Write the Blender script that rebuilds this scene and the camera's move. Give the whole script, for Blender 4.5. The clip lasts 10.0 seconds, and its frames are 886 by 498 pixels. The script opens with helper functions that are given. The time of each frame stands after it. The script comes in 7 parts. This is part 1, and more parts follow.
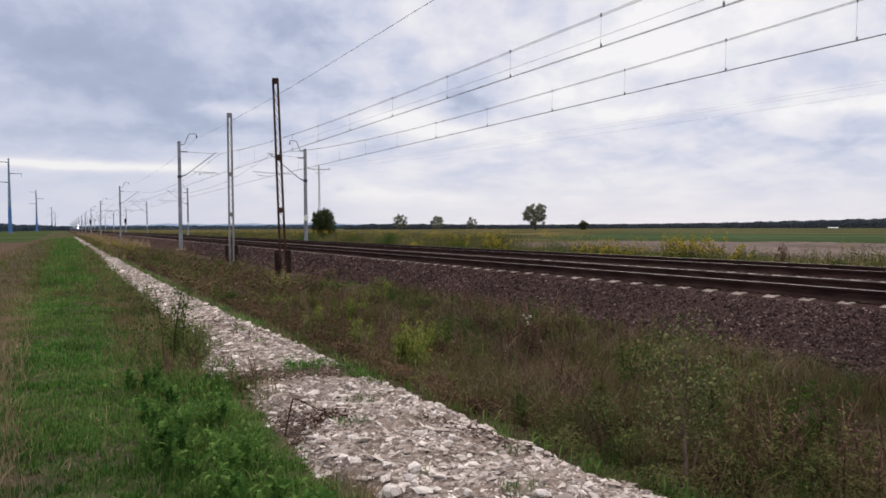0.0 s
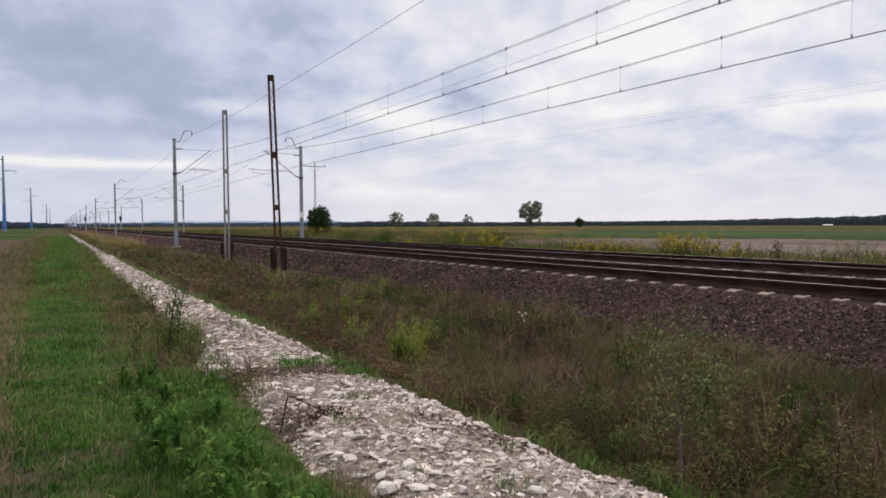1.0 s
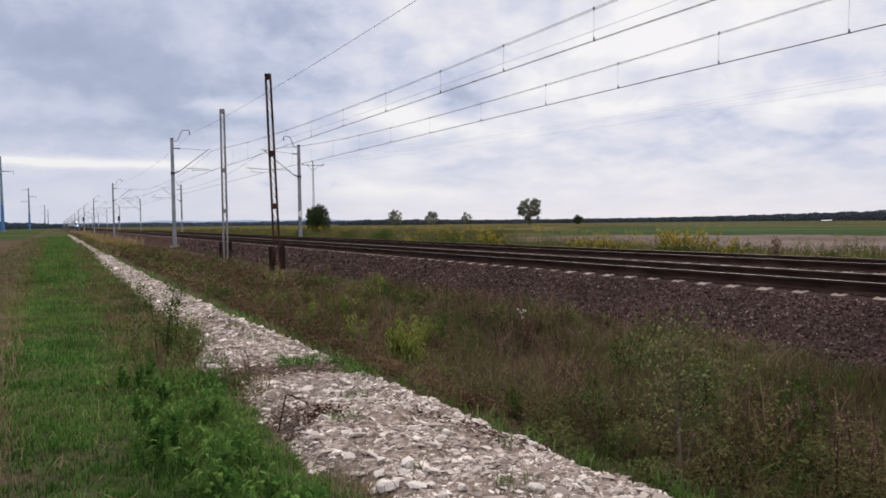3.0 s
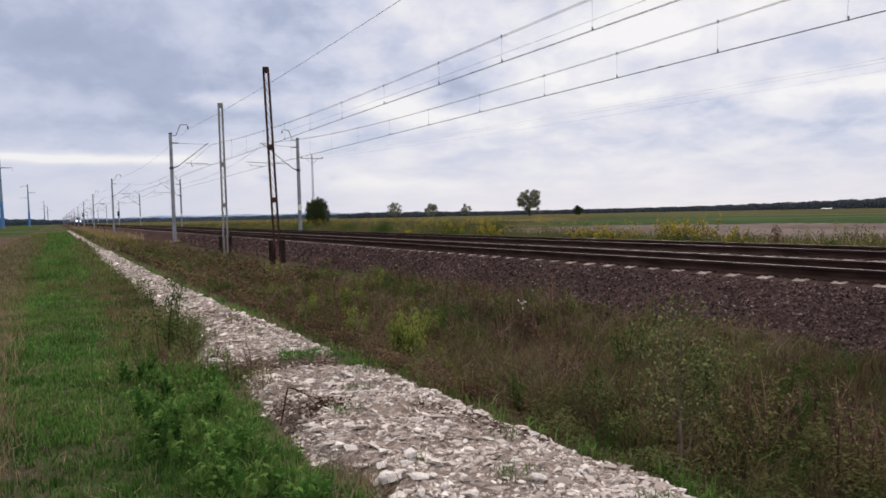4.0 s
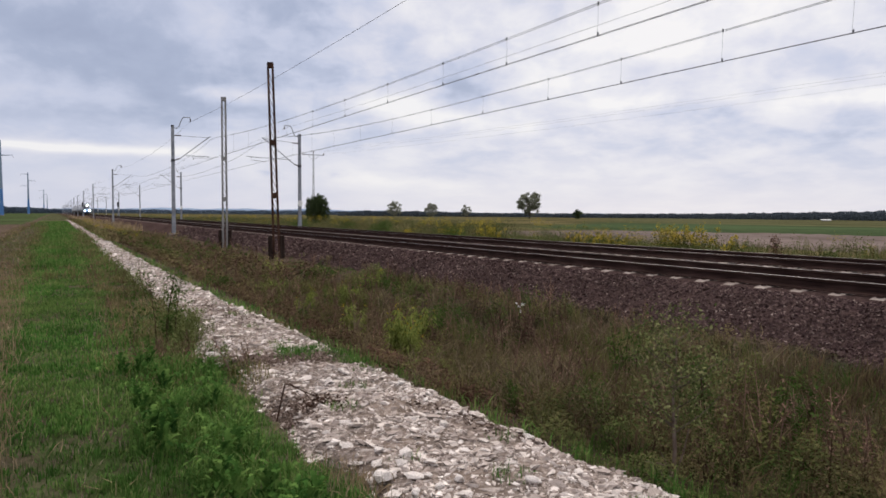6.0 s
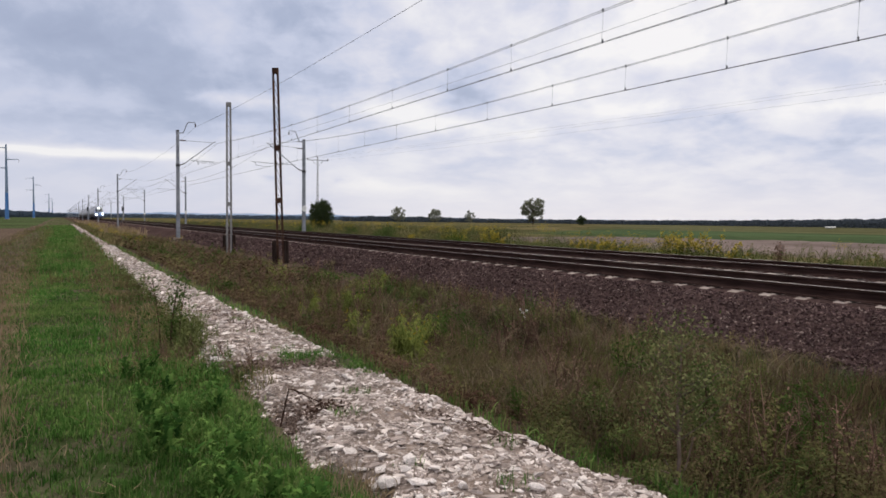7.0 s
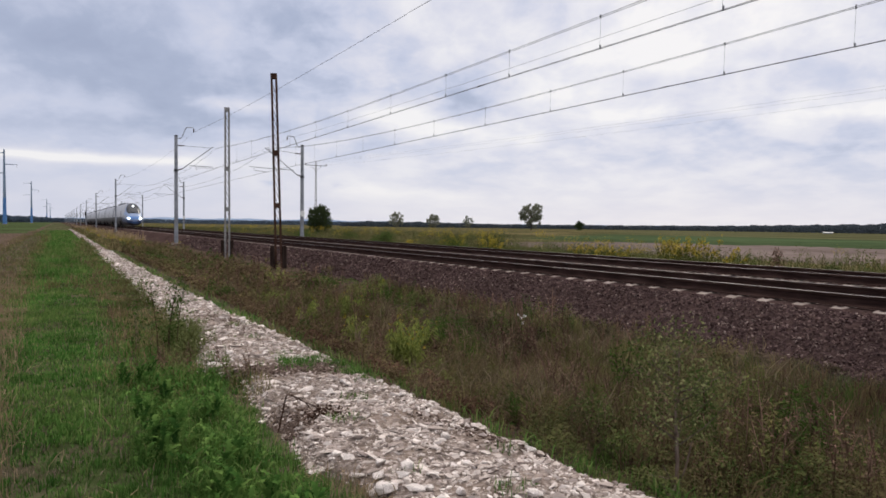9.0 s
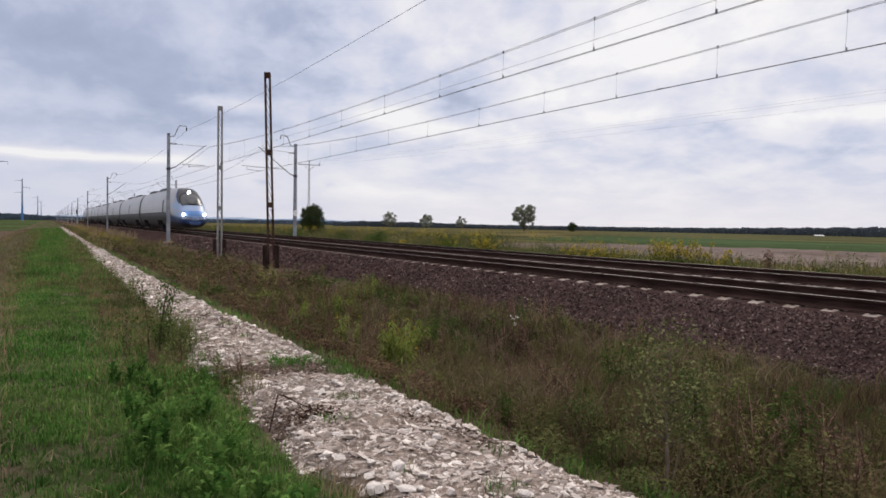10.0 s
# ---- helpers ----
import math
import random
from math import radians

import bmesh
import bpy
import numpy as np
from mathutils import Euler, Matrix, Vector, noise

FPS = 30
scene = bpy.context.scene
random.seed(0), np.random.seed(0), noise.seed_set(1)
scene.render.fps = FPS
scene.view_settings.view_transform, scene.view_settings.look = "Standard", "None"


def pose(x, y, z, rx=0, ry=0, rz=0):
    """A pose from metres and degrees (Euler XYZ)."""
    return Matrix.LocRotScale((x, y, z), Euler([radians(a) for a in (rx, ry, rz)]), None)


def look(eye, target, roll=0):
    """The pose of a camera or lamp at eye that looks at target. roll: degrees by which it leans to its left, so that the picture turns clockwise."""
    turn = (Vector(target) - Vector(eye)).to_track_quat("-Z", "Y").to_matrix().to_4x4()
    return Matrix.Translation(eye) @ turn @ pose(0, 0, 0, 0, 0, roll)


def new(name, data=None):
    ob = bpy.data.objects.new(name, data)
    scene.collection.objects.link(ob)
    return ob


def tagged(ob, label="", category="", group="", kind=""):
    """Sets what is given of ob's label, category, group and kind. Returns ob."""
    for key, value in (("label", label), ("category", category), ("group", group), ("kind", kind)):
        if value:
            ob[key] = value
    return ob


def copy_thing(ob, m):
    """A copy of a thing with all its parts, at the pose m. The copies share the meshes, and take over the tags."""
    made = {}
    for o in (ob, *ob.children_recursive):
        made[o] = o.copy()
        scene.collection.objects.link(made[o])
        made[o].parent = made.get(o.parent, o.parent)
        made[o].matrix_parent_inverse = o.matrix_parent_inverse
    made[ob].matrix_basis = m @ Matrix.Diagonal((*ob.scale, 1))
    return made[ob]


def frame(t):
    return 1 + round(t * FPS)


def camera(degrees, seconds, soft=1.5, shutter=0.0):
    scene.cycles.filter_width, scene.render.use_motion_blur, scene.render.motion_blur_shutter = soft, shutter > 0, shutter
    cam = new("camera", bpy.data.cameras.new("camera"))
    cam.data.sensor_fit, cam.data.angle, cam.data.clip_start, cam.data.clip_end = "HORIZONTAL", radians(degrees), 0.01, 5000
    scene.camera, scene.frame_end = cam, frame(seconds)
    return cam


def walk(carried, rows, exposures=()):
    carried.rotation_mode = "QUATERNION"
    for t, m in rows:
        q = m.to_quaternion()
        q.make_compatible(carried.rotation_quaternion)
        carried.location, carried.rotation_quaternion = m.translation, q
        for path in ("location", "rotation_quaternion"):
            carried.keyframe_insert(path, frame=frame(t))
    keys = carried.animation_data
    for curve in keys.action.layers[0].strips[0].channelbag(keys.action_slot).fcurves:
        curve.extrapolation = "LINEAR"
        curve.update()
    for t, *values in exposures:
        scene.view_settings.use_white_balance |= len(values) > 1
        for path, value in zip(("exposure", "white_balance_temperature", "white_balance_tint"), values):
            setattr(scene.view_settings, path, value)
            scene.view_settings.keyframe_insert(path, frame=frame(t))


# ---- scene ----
ROWS = [
    (0, pose(-0.0000, -0.0000, 0.9402, 88.177, 0.365, -28.671)),
    (0.5, pose(0.0065, 0.0012, 0.9377, 88.142, 0.303, -28.940)),
    (1, pose(0.0069, 0.0013, 0.9386, 87.958, 0.379, -28.997)),
    (1.5, pose(0.0135, 0.0079, 0.9351, 87.861, 0.351, -29.061)),
    (2, pose(0.0121, -0.0038, 0.9421, 87.816, 0.624, -29.104)),
    (2.5, pose(0.0195, 0.0064, 0.9369, 87.931, 0.514, -29.100)),
    (4, pose(0.0224, 0.0086, 0.9304, 87.133, 1.327, -29.124)),
    (4.5, pose(0.0175, 0.0092, 0.9333, 87.020, 0.756, -29.044)),
    (5, pose(0.0150, 0.0100, 0.9320, 87.080, -0.028, -29.109)),
    (5.5, pose(0.0053, -0.0053, 0.9359, 87.050, -0.201, -29.249)),
    (7, pose(-0.0080, -0.0031, 0.9411, 87.611, -0.579, -28.843)),
    (7.5, pose(-0.0121, -0.0089, 0.9415, 87.886, -0.545, -28.882)),
    (8, pose(-0.0059, -0.0064, 0.9433, 88.026, -0.510, -28.920)),
    (8.5, pose(-0.0059, -0.0083, 0.9434, 88.053, -0.616, -28.895)),
    (9, pose(-0.0084, -0.0067, 0.9426, 88.042, -0.612, -28.987)),
    (9.5, pose(-0.0094, -0.0129, 0.9450, 88.086, -0.945, -29.139)),
    (10, pose(-0.0075, -0.0124, 0.9464, 88.078, -0.993, -29.551)),
]
cam = camera(65.0, 10.0, soft=1.65)
walk(cam, ROWS)

# ---- world, sun ----
SUN_EL, SUN_AZ = 32.0, 50.0          # azimuth from +Y towards +X


def make_world():
    world = bpy.data.worlds.new("overcast")
    scene.world = world
    world.use_nodes = True
    nt = world.node_tree
    nt.nodes.clear()
    out = nt.nodes.new("ShaderNodeOutputWorld")
    sky = nt.nodes.new("ShaderNodeTexSky")
    sky.sky_type, sky.sun_disc = "NISHITA", False
    sky.sun_elevation, sky.sun_rotation = radians(SUN_EL), radians(SUN_AZ)
    clear = nt.nodes.new("ShaderNodeBackground")
    clear.inputs["Strength"].default_value = 0.1
    nt.links.new(sky.outputs[0], clear.inputs[0])
    # cloud deck seen in perspective: direction divided by its height
    tc = nt.nodes.new("ShaderNodeTexCoord")
    sep = nt.nodes.new("ShaderNodeSeparateXYZ")
    nt.links.new(tc.outputs["Generated"], sep.inputs[0])

    def math_node(op, a, b=None, clamp=False):
        n = nt.nodes.new("ShaderNodeMath")
        n.operation, n.use_clamp = op, clamp
        for i, v in enumerate((a, b)):
            if v is None:
                continue
            if isinstance(v, (int, float)):
                n.inputs[i].default_value = v
            else:
                nt.links.new(v, n.inputs[i])
        return n.outputs[0]
    # bearing from +Y towards +X and height over the horizon, both in degrees
    az = math_node("MULTIPLY", math_node("ARCTAN2", sep.outputs[0], sep.outputs[1]), 57.3)
    el = math_node("MULTIPLY", math_node("ARCSINE", sep.outputs[2]), 57.3)
    # the deck of clouds flattens towards the horizon
    deck = math_node("MULTIPLY", math_node("LOGARITHM", math_node("ADD", math_node("MAXIMUM", el, 0.0), 5.0), 2.718), 3.4)
    comb = nt.nodes.new("ShaderNodeCombineXYZ")
    nt.links.new(math_node("MULTIPLY", az, 0.13), comb.inputs[0])
    nt.links.new(deck, comb.inputs[1])

    def noise_node(scale, detail, rough, offset, dist=0.0, stretch=(1, 1, 1)):
        mp = nt.nodes.new("ShaderNodeMapping")
        mp.inputs["Location"].default_value, mp.inputs["Scale"].default_value = offset, stretch
        nt.links.new(comb.outputs[0], mp.inputs[0])
        n = nt.nodes.new("ShaderNodeTexNoise")
        n.inputs["Scale"].default_value = scale
        n.inputs["Detail"].default_value = detail
        n.inputs["Roughness"].default_value = rough
        n.inputs["Distortion"].default_value = dist
        nt.links.new(mp.outputs[0], n.inputs["Vector"])
        return n.outputs["Fac"]

    def shifted(value, noise, amount):
        return math_node("ADD", value, math_node("MULTIPLY", math_node("SUBTRACT", noise, 0.5), amount))

    def smooth(value, lo, hi):
        r = nt.nodes.new("ShaderNodeMapRange")
        r.interpolation_type = "SMOOTHSTEP"
        r.inputs["From Min"].default_value, r.inputs["From Max"].default_value = lo, hi
        nt.links.new(value, r.inputs["Value"])
        return r.outputs[0]
    wob_a, wob_e = noise_node(1.1, 5, 0.55, (5.3, 1.1, 0)), noise_node(1.1, 5, 0.55, (9.7, 6.4, 3))
    az_c, el_c = shifted(az, wob_a, 16.0), shifted(el, wob_e, 4.0)
    az_f, el_f = shifted(az, wob_a, 8.0), shifted(el, wob_e, 1.0)
    fac = math_node("ADD", math_node("MULTIPLY", smooth(az, -4.0, 36.0), 0.075), 0.615)
    billow = smooth(noise_node(0.8, 6, 0.52, (2.2, 4.4, 1)), 0.32, 0.70)
    lump = smooth(noise_node(1.9, 7, 0.56, (3.1, 7.7, 0), 0.25), 0.34, 0.68)
    band = smooth(noise_node(1.5, 7, 0.58, (6.1, 2.3, 0), 0.2, (0.75, 1.15, 1)), 0.36, 0.66)
    wisp = noise_node(5.2, 5, 0.6, (1.7, 4.2, 0), 0.3)
    calm = math_node("ADD", math_node("MULTIPLY", smooth(el, 0.5, 6.0), 0.7), 0.3)
    # the cloud is smoother on the side where the line runs off
    broken = math_node("ADD", math_node("MULTIPLY", smooth(az, 6.0, 30.0), 0.5), 0.5)
    for value, amount in ((billow, 0.16), (lump, 0.145), (wisp, 0.07)):
        fac = math_node("ADD", fac, math_node("MULTIPLY", math_node("MULTIPLY", math_node("MULTIPLY", math_node("SUBTRACT", value, 0.5), amount), calm), broken))
    # broken patches of cloud, plainer away from the line and low over the horizon
    layered = math_node("MULTIPLY", math_node("ADD", math_node("MULTIPLY", smooth(az, 5.0, 22.0), 0.08), 0.02), smooth(el, 2.5, 8.0))
    fac = math_node("ADD", fac, math_node("MULTIPLY", math_node("SUBTRACT", band, 0.5), layered))
    for lobes, a_, e_ in ((CLOUD_BANKS, az_c, el_c), (CLOUD_GAPS, az_f, el_f)):
        for a0, e0, wa, we, amount in lobes:
            da = math_node("POWER", math_node("ABSOLUTE", math_node("DIVIDE", math_node("SUBTRACT", a_, a0), wa)), 2.0)
            de = math_node("POWER", math_node("ABSOLUTE", math_node("DIVIDE", math_node("SUBTRACT", e_, e0), we)), 2.0)
            bell = math_node("EXPONENT", math_node("MULTIPLY", math_node("ADD", da, de), -1.0))
            fac = math_node("ADD", fac, math_node("MULTIPLY", bell, amount))
    # thinner cloud around the hidden sun and low over the horizon
    dot = nt.nodes.new("ShaderNodeVectorMath")
    dot.operation = "DOT_PRODUCT"
    e, a = radians(SUN_EL), radians(SUN_AZ)
    dot.inputs[1].default_value = (math.cos(e) * math.sin(a), math.cos(e) * math.cos(a), math.sin(e))
    nt.links.new(tc.outputs["Generated"], dot.inputs[0])
    fac = math_node("ADD", fac, math_node("MULTIPLY", math_node("POWER", math_node("MAXIMUM", dot.outputs["Value"], 0.0), 9.0), 0.20))
    fac = math_node("ADD", fac, math_node("MULTIPLY", smooth(math_node("MULTIPLY", el, -1.0), -7.0, -0.5), 0.06))
    ramp = nt.nodes.new("ShaderNodeValToRGB")
    stops = ((0.20, (0.235, 0.277, 0.415)), (0.50, (0.416, 0.468, 0.622)), (0.60, (0.56, 0.60, 0.752)),
             (0.72, (0.70, 0.708, 0.81)), (0.95, (0.90, 0.885, 0.90)))
    el = ramp.color_ramp.elements
    while len(el) < len(stops):
        el.new(0.5)
    for i, (p, c) in enumerate(stops):
        el[i].position, el[i].color = p, (*c, 1)
    nt.links.new(fac, ramp.inputs[0])
    cloud = nt.nodes.new("ShaderNodeBackground")
    # an overcast sky grows brighter and whiter towards the zenith
    zen = nt.nodes.new("ShaderNodeMapRange")
    zen.interpolation_type = "SMOOTHSTEP"
    for key, value in (("From Min", 0.36), ("From Max", 0.95), ("To Min", 1.0), ("To Max", ZENITH)):
        zen.inputs[key].default_value = value
    nt.links.new(sep.outputs[2], zen.inputs["Value"])
    nt.links.new(zen.outputs[0], cloud.inputs["Strength"])
    white = nt.nodes.new("ShaderNodeMapRange")
    for key, value in (("From Min", 0.36), ("From Max", 0.7), ("To Min", 0.0), ("To Max", 0.85)):
        white.inputs[key].default_value = value
    nt.links.new(sep.outputs[2], white.inputs["Value"])
    pale = nt.nodes.new("ShaderNodeMix")
    pale.data_type = "RGBA"
    pale.inputs[7].default_value = (0.86, 0.805, 0.775, 1)
    nt.links.new(white.outputs[0], pale.inputs[0])
    nt.links.new(ramp.outputs[0], pale.inputs[6])
    nt.links.new(pale.outputs[2], cloud.inputs[0])
    mix = nt.nodes.new("ShaderNodeMixShader")
    mix.inputs[0].default_value = 0.95
    nt.links.new(clear.outputs[0], mix.inputs[1])
    nt.links.new(cloud.outputs[0], mix.inputs[2])
    nt.links.new(mix.outputs[0], out.inputs[0])


ZENITH = 2.55
# clouds by bearing, height, half width and half height in degrees, and how much lighter or darker than the deck
CLOUD_BANKS = ((0.2, 12.6, 9.6, 2.9, -0.14), (8.6, 9.4, 6.9, 1.8, -0.14), (1.6, 7.2, 7.3, 1.0, -0.07), (18.5, 14.8, 6.7, 3.0, -0.075),
               (22.1, 11.0, 6.8, 1.8, -0.10), (32.3, 11.9, 5.5, 2.4, -0.08), (47.7, 13.9, 9.9, 1.7, 0.14), (49.0, 7.6, 8.1, 0.6, -0.12), (54.0, 3.6, 15.0, 2.6, -0.07), (13.0, 4.6, 6.0, 1.8, 0.07))
CLOUD_GAPS = ((0.6, 4.6, 6.1, 0.36, 0.46), (8.7, 4.6, 2.9, 0.3, 0.18), (12.6, 9.1, 3.4, 0.6, 0.20), (24.4, 8.6, 4.1, 0.7, 0.27), (29.5, 7.8, 3.2, 0.6, 0.22), (35.0, 7.0, 2.6, 0.5, 0.14), (22.5, 2.7, 4.2, 0.7, 0.13), (29.0, 2.2, 3.6, 0.5, 0.10),
              (42.6, 8.8, 3.4, 0.6, 0.26), (58.8, 8.4, 3.8, 0.6, 0.22), (46.0, 12.6, 4.0, 0.8, 0.10), (38.0, 10.4, 3.0, 0.6, 0.08), (57.7, 5.9, 4.6, 0.6, -0.08),
              (14.9, 3.3, 0.6, 0.22, -0.12), (20.7, 3.1, 0.5, 0.22, -0.12))
make_world()
sun_data = bpy.data.lights.new("sun", "SUN")
sun_data.energy, sun_data.angle, sun_data.color = 1.2, radians(25), (1.0, 0.915, 0.81)
sun = new("sun", sun_data)
e_, a_ = radians(SUN_EL), radians(SUN_AZ)
sun.matrix_basis = look((200 * math.cos(e_) * math.sin(a_), 200 * math.cos(e_) * math.cos(a_), 200 * math.sin(e_)), (0, 0, 0))

# ---- materials ----


def material(name, stops, scale=8.0, detail=5, rough=0.8, bump=0.3, bump_scale=None, bump_dist=0.01, island=0.0,
             metallic=0.0, stretch=(1, 1, 1), big=None, translucent=0.0, hue=0.0, specular=0.0, tint=None):
    """stops: (position, colour) of a ramp over noise; big: (scale, amount) of slow changes of brightness;
    island: how far loose pieces differ in brightness, hue: and in hue;
    tint: (scale, colour, amount) of patches of a second colour."""
    m = bpy.data.materials.new(name)
    m.use_nodes = True
    nt = m.node_tree
    bsdf = nt.nodes["Principled BSDF"]
    tc = nt.nodes.new("ShaderNodeTexCoord")
    mp = nt.nodes.new("ShaderNodeMapping")
    mp.inputs["Scale"].default_value = stretch
    nt.links.new(tc.outputs["Object"], mp.inputs[0])
    n1 = nt.nodes.new("ShaderNodeTexNoise")
    n1.inputs["Scale"].default_value, n1.inputs["Detail"].default_value = scale, detail
    nt.links.new(mp.outputs[0], n1.inputs["Vector"])
    ramp = nt.nodes.new("ShaderNodeValToRGB")
    el = ramp.color_ramp.elements
    while len(el) < len(stops):
        el.new(0.5)
    for i, (p, c) in enumerate(stops):
        el[i].position, el[i].color = p, (*c, 1)
    fac = n1.outputs["Fac"]
    geo = nt.nodes.new("ShaderNodeNewGeometry")
    info = nt.nodes.new("ShaderNodeObjectInfo")
    rnd = nt.nodes.new("ShaderNodeMath")
    rnd.operation = "ADD"
    nt.links.new(geo.outputs["Random Per Island"], rnd.inputs[0])
    nt.links.new(info.outputs["Random"], rnd.inputs[1])
    frac = nt.nodes.new("ShaderNodeMath")
    frac.operation = "FRACT"
    nt.links.new(rnd.outputs[0], frac.inputs[0])
    if island:
        mx = nt.nodes.new("ShaderNodeMix")
        mx.inputs[0].default_value = min(1.0, island)
        nt.links.new(fac, mx.inputs[2])
        nt.links.new(frac.outputs[0], mx.inputs[3])
        fac = mx.outputs[0]
    nt.links.new(fac, ramp.inputs[0])
    colour = ramp.outputs[0]
    if tint:
        n4 = nt.nodes.new("ShaderNodeTexNoise")
        n4.inputs["Scale"].default_value, n4.inputs["Detail"].default_value = tint[0], 4
        nt.links.new(tc.outputs["Object"], n4.inputs["Vector"])
        mt = nt.nodes.new("ShaderNodeMapRange")
        mt.inputs["From Min"].default_value, mt.inputs["From Max"].default_value = 0.42, 0.66
        mt.inputs["To Max"].default_value = tint[2]
        nt.links.new(n4.outputs["Fac"], mt.inputs["Value"])
        mc = nt.nodes.new("ShaderNodeMix")
        mc.data_type = "RGBA"
        mc.inputs[7].default_value = (*tint[1], 1)
        nt.links.new(mt.outputs[0], mc.inputs[0])
        nt.links.new(colour, mc.inputs[6])
        colour = mc.outputs[2]
    if big or hue:
        hs = nt.nodes.new("ShaderNodeHueSaturation")
        nt.links.new(colour, hs.inputs["Color"])
        if big:
            n2 = nt.nodes.new("ShaderNodeTexNoise")
            n2.inputs["Scale"].default_value, n2.inputs["Detail"].default_value = big[0], 3
            nt.links.new(tc.outputs["Object"], n2.inputs["Vector"])
            mr = nt.nodes.new("ShaderNodeMapRange")
            mr.inputs["From Min"].default_value, mr.inputs["From Max"].default_value = 0.3, 0.7
            mr.inputs["To Min"].default_value, mr.inputs["To Max"].default_value = 1 - big[1], 1 + big[1]
            nt.links.new(n2.outputs["Fac"], mr.inputs["Value"])
            nt.links.new(mr.outputs[0], hs.inputs["Value"])
        if hue:
            mh = nt.nodes.new("ShaderNodeMapRange")
            mh.inputs["To Min"].default_value, mh.inputs["To Max"].default_value = 0.5 - hue, 0.5 + hue
            nt.links.new(frac.outputs[0], mh.inputs["Value"])
            nt.links.new(mh.outputs[0], hs.inputs["Hue"])
        colour = hs.outputs[0]
    nt.links.new(colour, bsdf.inputs["Base Color"])
    bsdf.inputs["Roughness"].default_value = rough
    bsdf.inputs["Metallic"].default_value = metallic
    bsdf.inputs["Specular IOR Level"].default_value = specular
    if bump:
        n3 = nt.nodes.new("ShaderNodeTexNoise")
        n3.inputs["Scale"].default_value, n3.inputs["Detail"].default_value = bump_scale or scale * 3, 4
        nt.links.new(mp.outputs[0], n3.inputs["Vector"])
        b = nt.nodes.new("ShaderNodeBump")
        b.inputs["Strength"].default_value, b.inputs["Distance"].default_value = bump, bump_dist
        nt.links.new(n3.outputs["Fac"], b.inputs["Height"])
        nt.links.new(b.outputs[0], bsdf.inputs["Normal"])
    if translucent:
        tr = nt.nodes.new("ShaderNodeBsdfTranslucent")
        nt.links.new(colour, tr.inputs[0])
        ms = nt.nodes.new("ShaderNodeMixShader")
        ms.inputs[0].default_value = translucent
        nt.links.new(bsdf.outputs[0], ms.inputs[1])
        nt.links.new(tr.outputs[0], ms.inputs[2])
        nt.links.new(ms.outputs[0], nt.nodes["Material Output"].inputs[0])
    return m


def glowing(name, colour, strength):
    m = bpy.data.materials.new(name)
    m.use_nodes = True
    bsdf = m.node_tree.nodes["Principled BSDF"]
    bsdf.inputs["Base Color"].default_value = (*colour, 1)
    bsdf.inputs["Emission Color"].default_value = (*colour, 1)
    bsdf.inputs["Emission Strength"].default_value = strength
    return m


def ramp3(a, b, c, lo=0.3, hi=0.7):
    return ((lo, a), ((lo + hi) / 2, b), (hi, c))


M_SOIL = material("grassy_soil", ramp3((0.045, 0.040, 0.024), (0.080, 0.068, 0.044), (0.12, 0.100, 0.068)), 14, big=(0.9, 0.35), bump=0.8, bump_dist=0.03, tint=(1.5, (0.036, 0.062, 0.017), 1.0))
M_DITCH = material("ditch_soil", ramp3((0.030, 0.022, 0.016), (0.058, 0.043, 0.031), (0.09, 0.068, 0.05)), 7, big=(0.5, 0.3), bump=0.6, bump_dist=0.04)
M_PLOUGH = material("ploughed_soil", ramp3((0.062, 0.044, 0.033), (0.092, 0.067, 0.051), (0.12, 0.088, 0.067)), 1.5, big=(0.05, 0.15), bump=0.8, bump_dist=0.1, stretch=(4, 0.3, 1))
M_GREEN = material("young_crop", ramp3((0.036, 0.052, 0.022), (0.050, 0.067, 0.029), (0.068, 0.083, 0.038)), 1.0, big=(0.04, 0.25), bump=0.6, bump_dist=0.08)
M_MEADOW = material("meadow", ramp3((0.036, 0.040, 0.018), (0.058, 0.058, 0.026), (0.09, 0.08, 0.039)), 0.5, big=(0.06, 0.3), bump=0.8, bump_dist=0.1, tint=(0.035, (0.14, 0.105, 0.055), 0.7))
M_BARE = material("bare_pale_soil", ramp3((0.098, 0.075, 0.067), (0.132, 0.104, 0.094), (0.165, 0.131, 0.119)), 0.35, big=(0.05, 0.2), bump=0.5, bump_dist=0.05, stretch=(2, 0.5, 1))
M_CROP = material("green_crop", ramp3((0.036, 0.054, 0.026), (0.046, 0.067, 0.032), (0.060, 0.079, 0.038)), 0.3, big=(0.02, 0.25), bump=0.8, bump_dist=0.15)
M_STUBBLE = material("maize_field", ramp3((0.052, 0.053, 0.027), (0.072, 0.071, 0.036), (0.095, 0.09, 0.046)), 0.2, big=(0.015, 0.25), bump=0.8, bump_dist=0.2)
M_BALLAST = material("ballast_bed", ramp3((0.028, 0.018, 0.0165), (0.052, 0.034, 0.031), (0.082, 0.055, 0.050)), 22, rough=0.9, big=(0.8, 0.2), bump=1.0, bump_scale=28, bump_dist=0.03)
M_BALSTONE = material("ballast_stone", ((0.0, (0.032, 0.0205, 0.020)), (0.5, (0.073, 0.0475, 0.0455)), (0.9, (0.132, 0.090, 0.084)), (1.0, (0.36, 0.29, 0.26))), 20, rough=0.9, island=0.92, big=(0.5, 0.2), bump=0.4, hue=0.01)
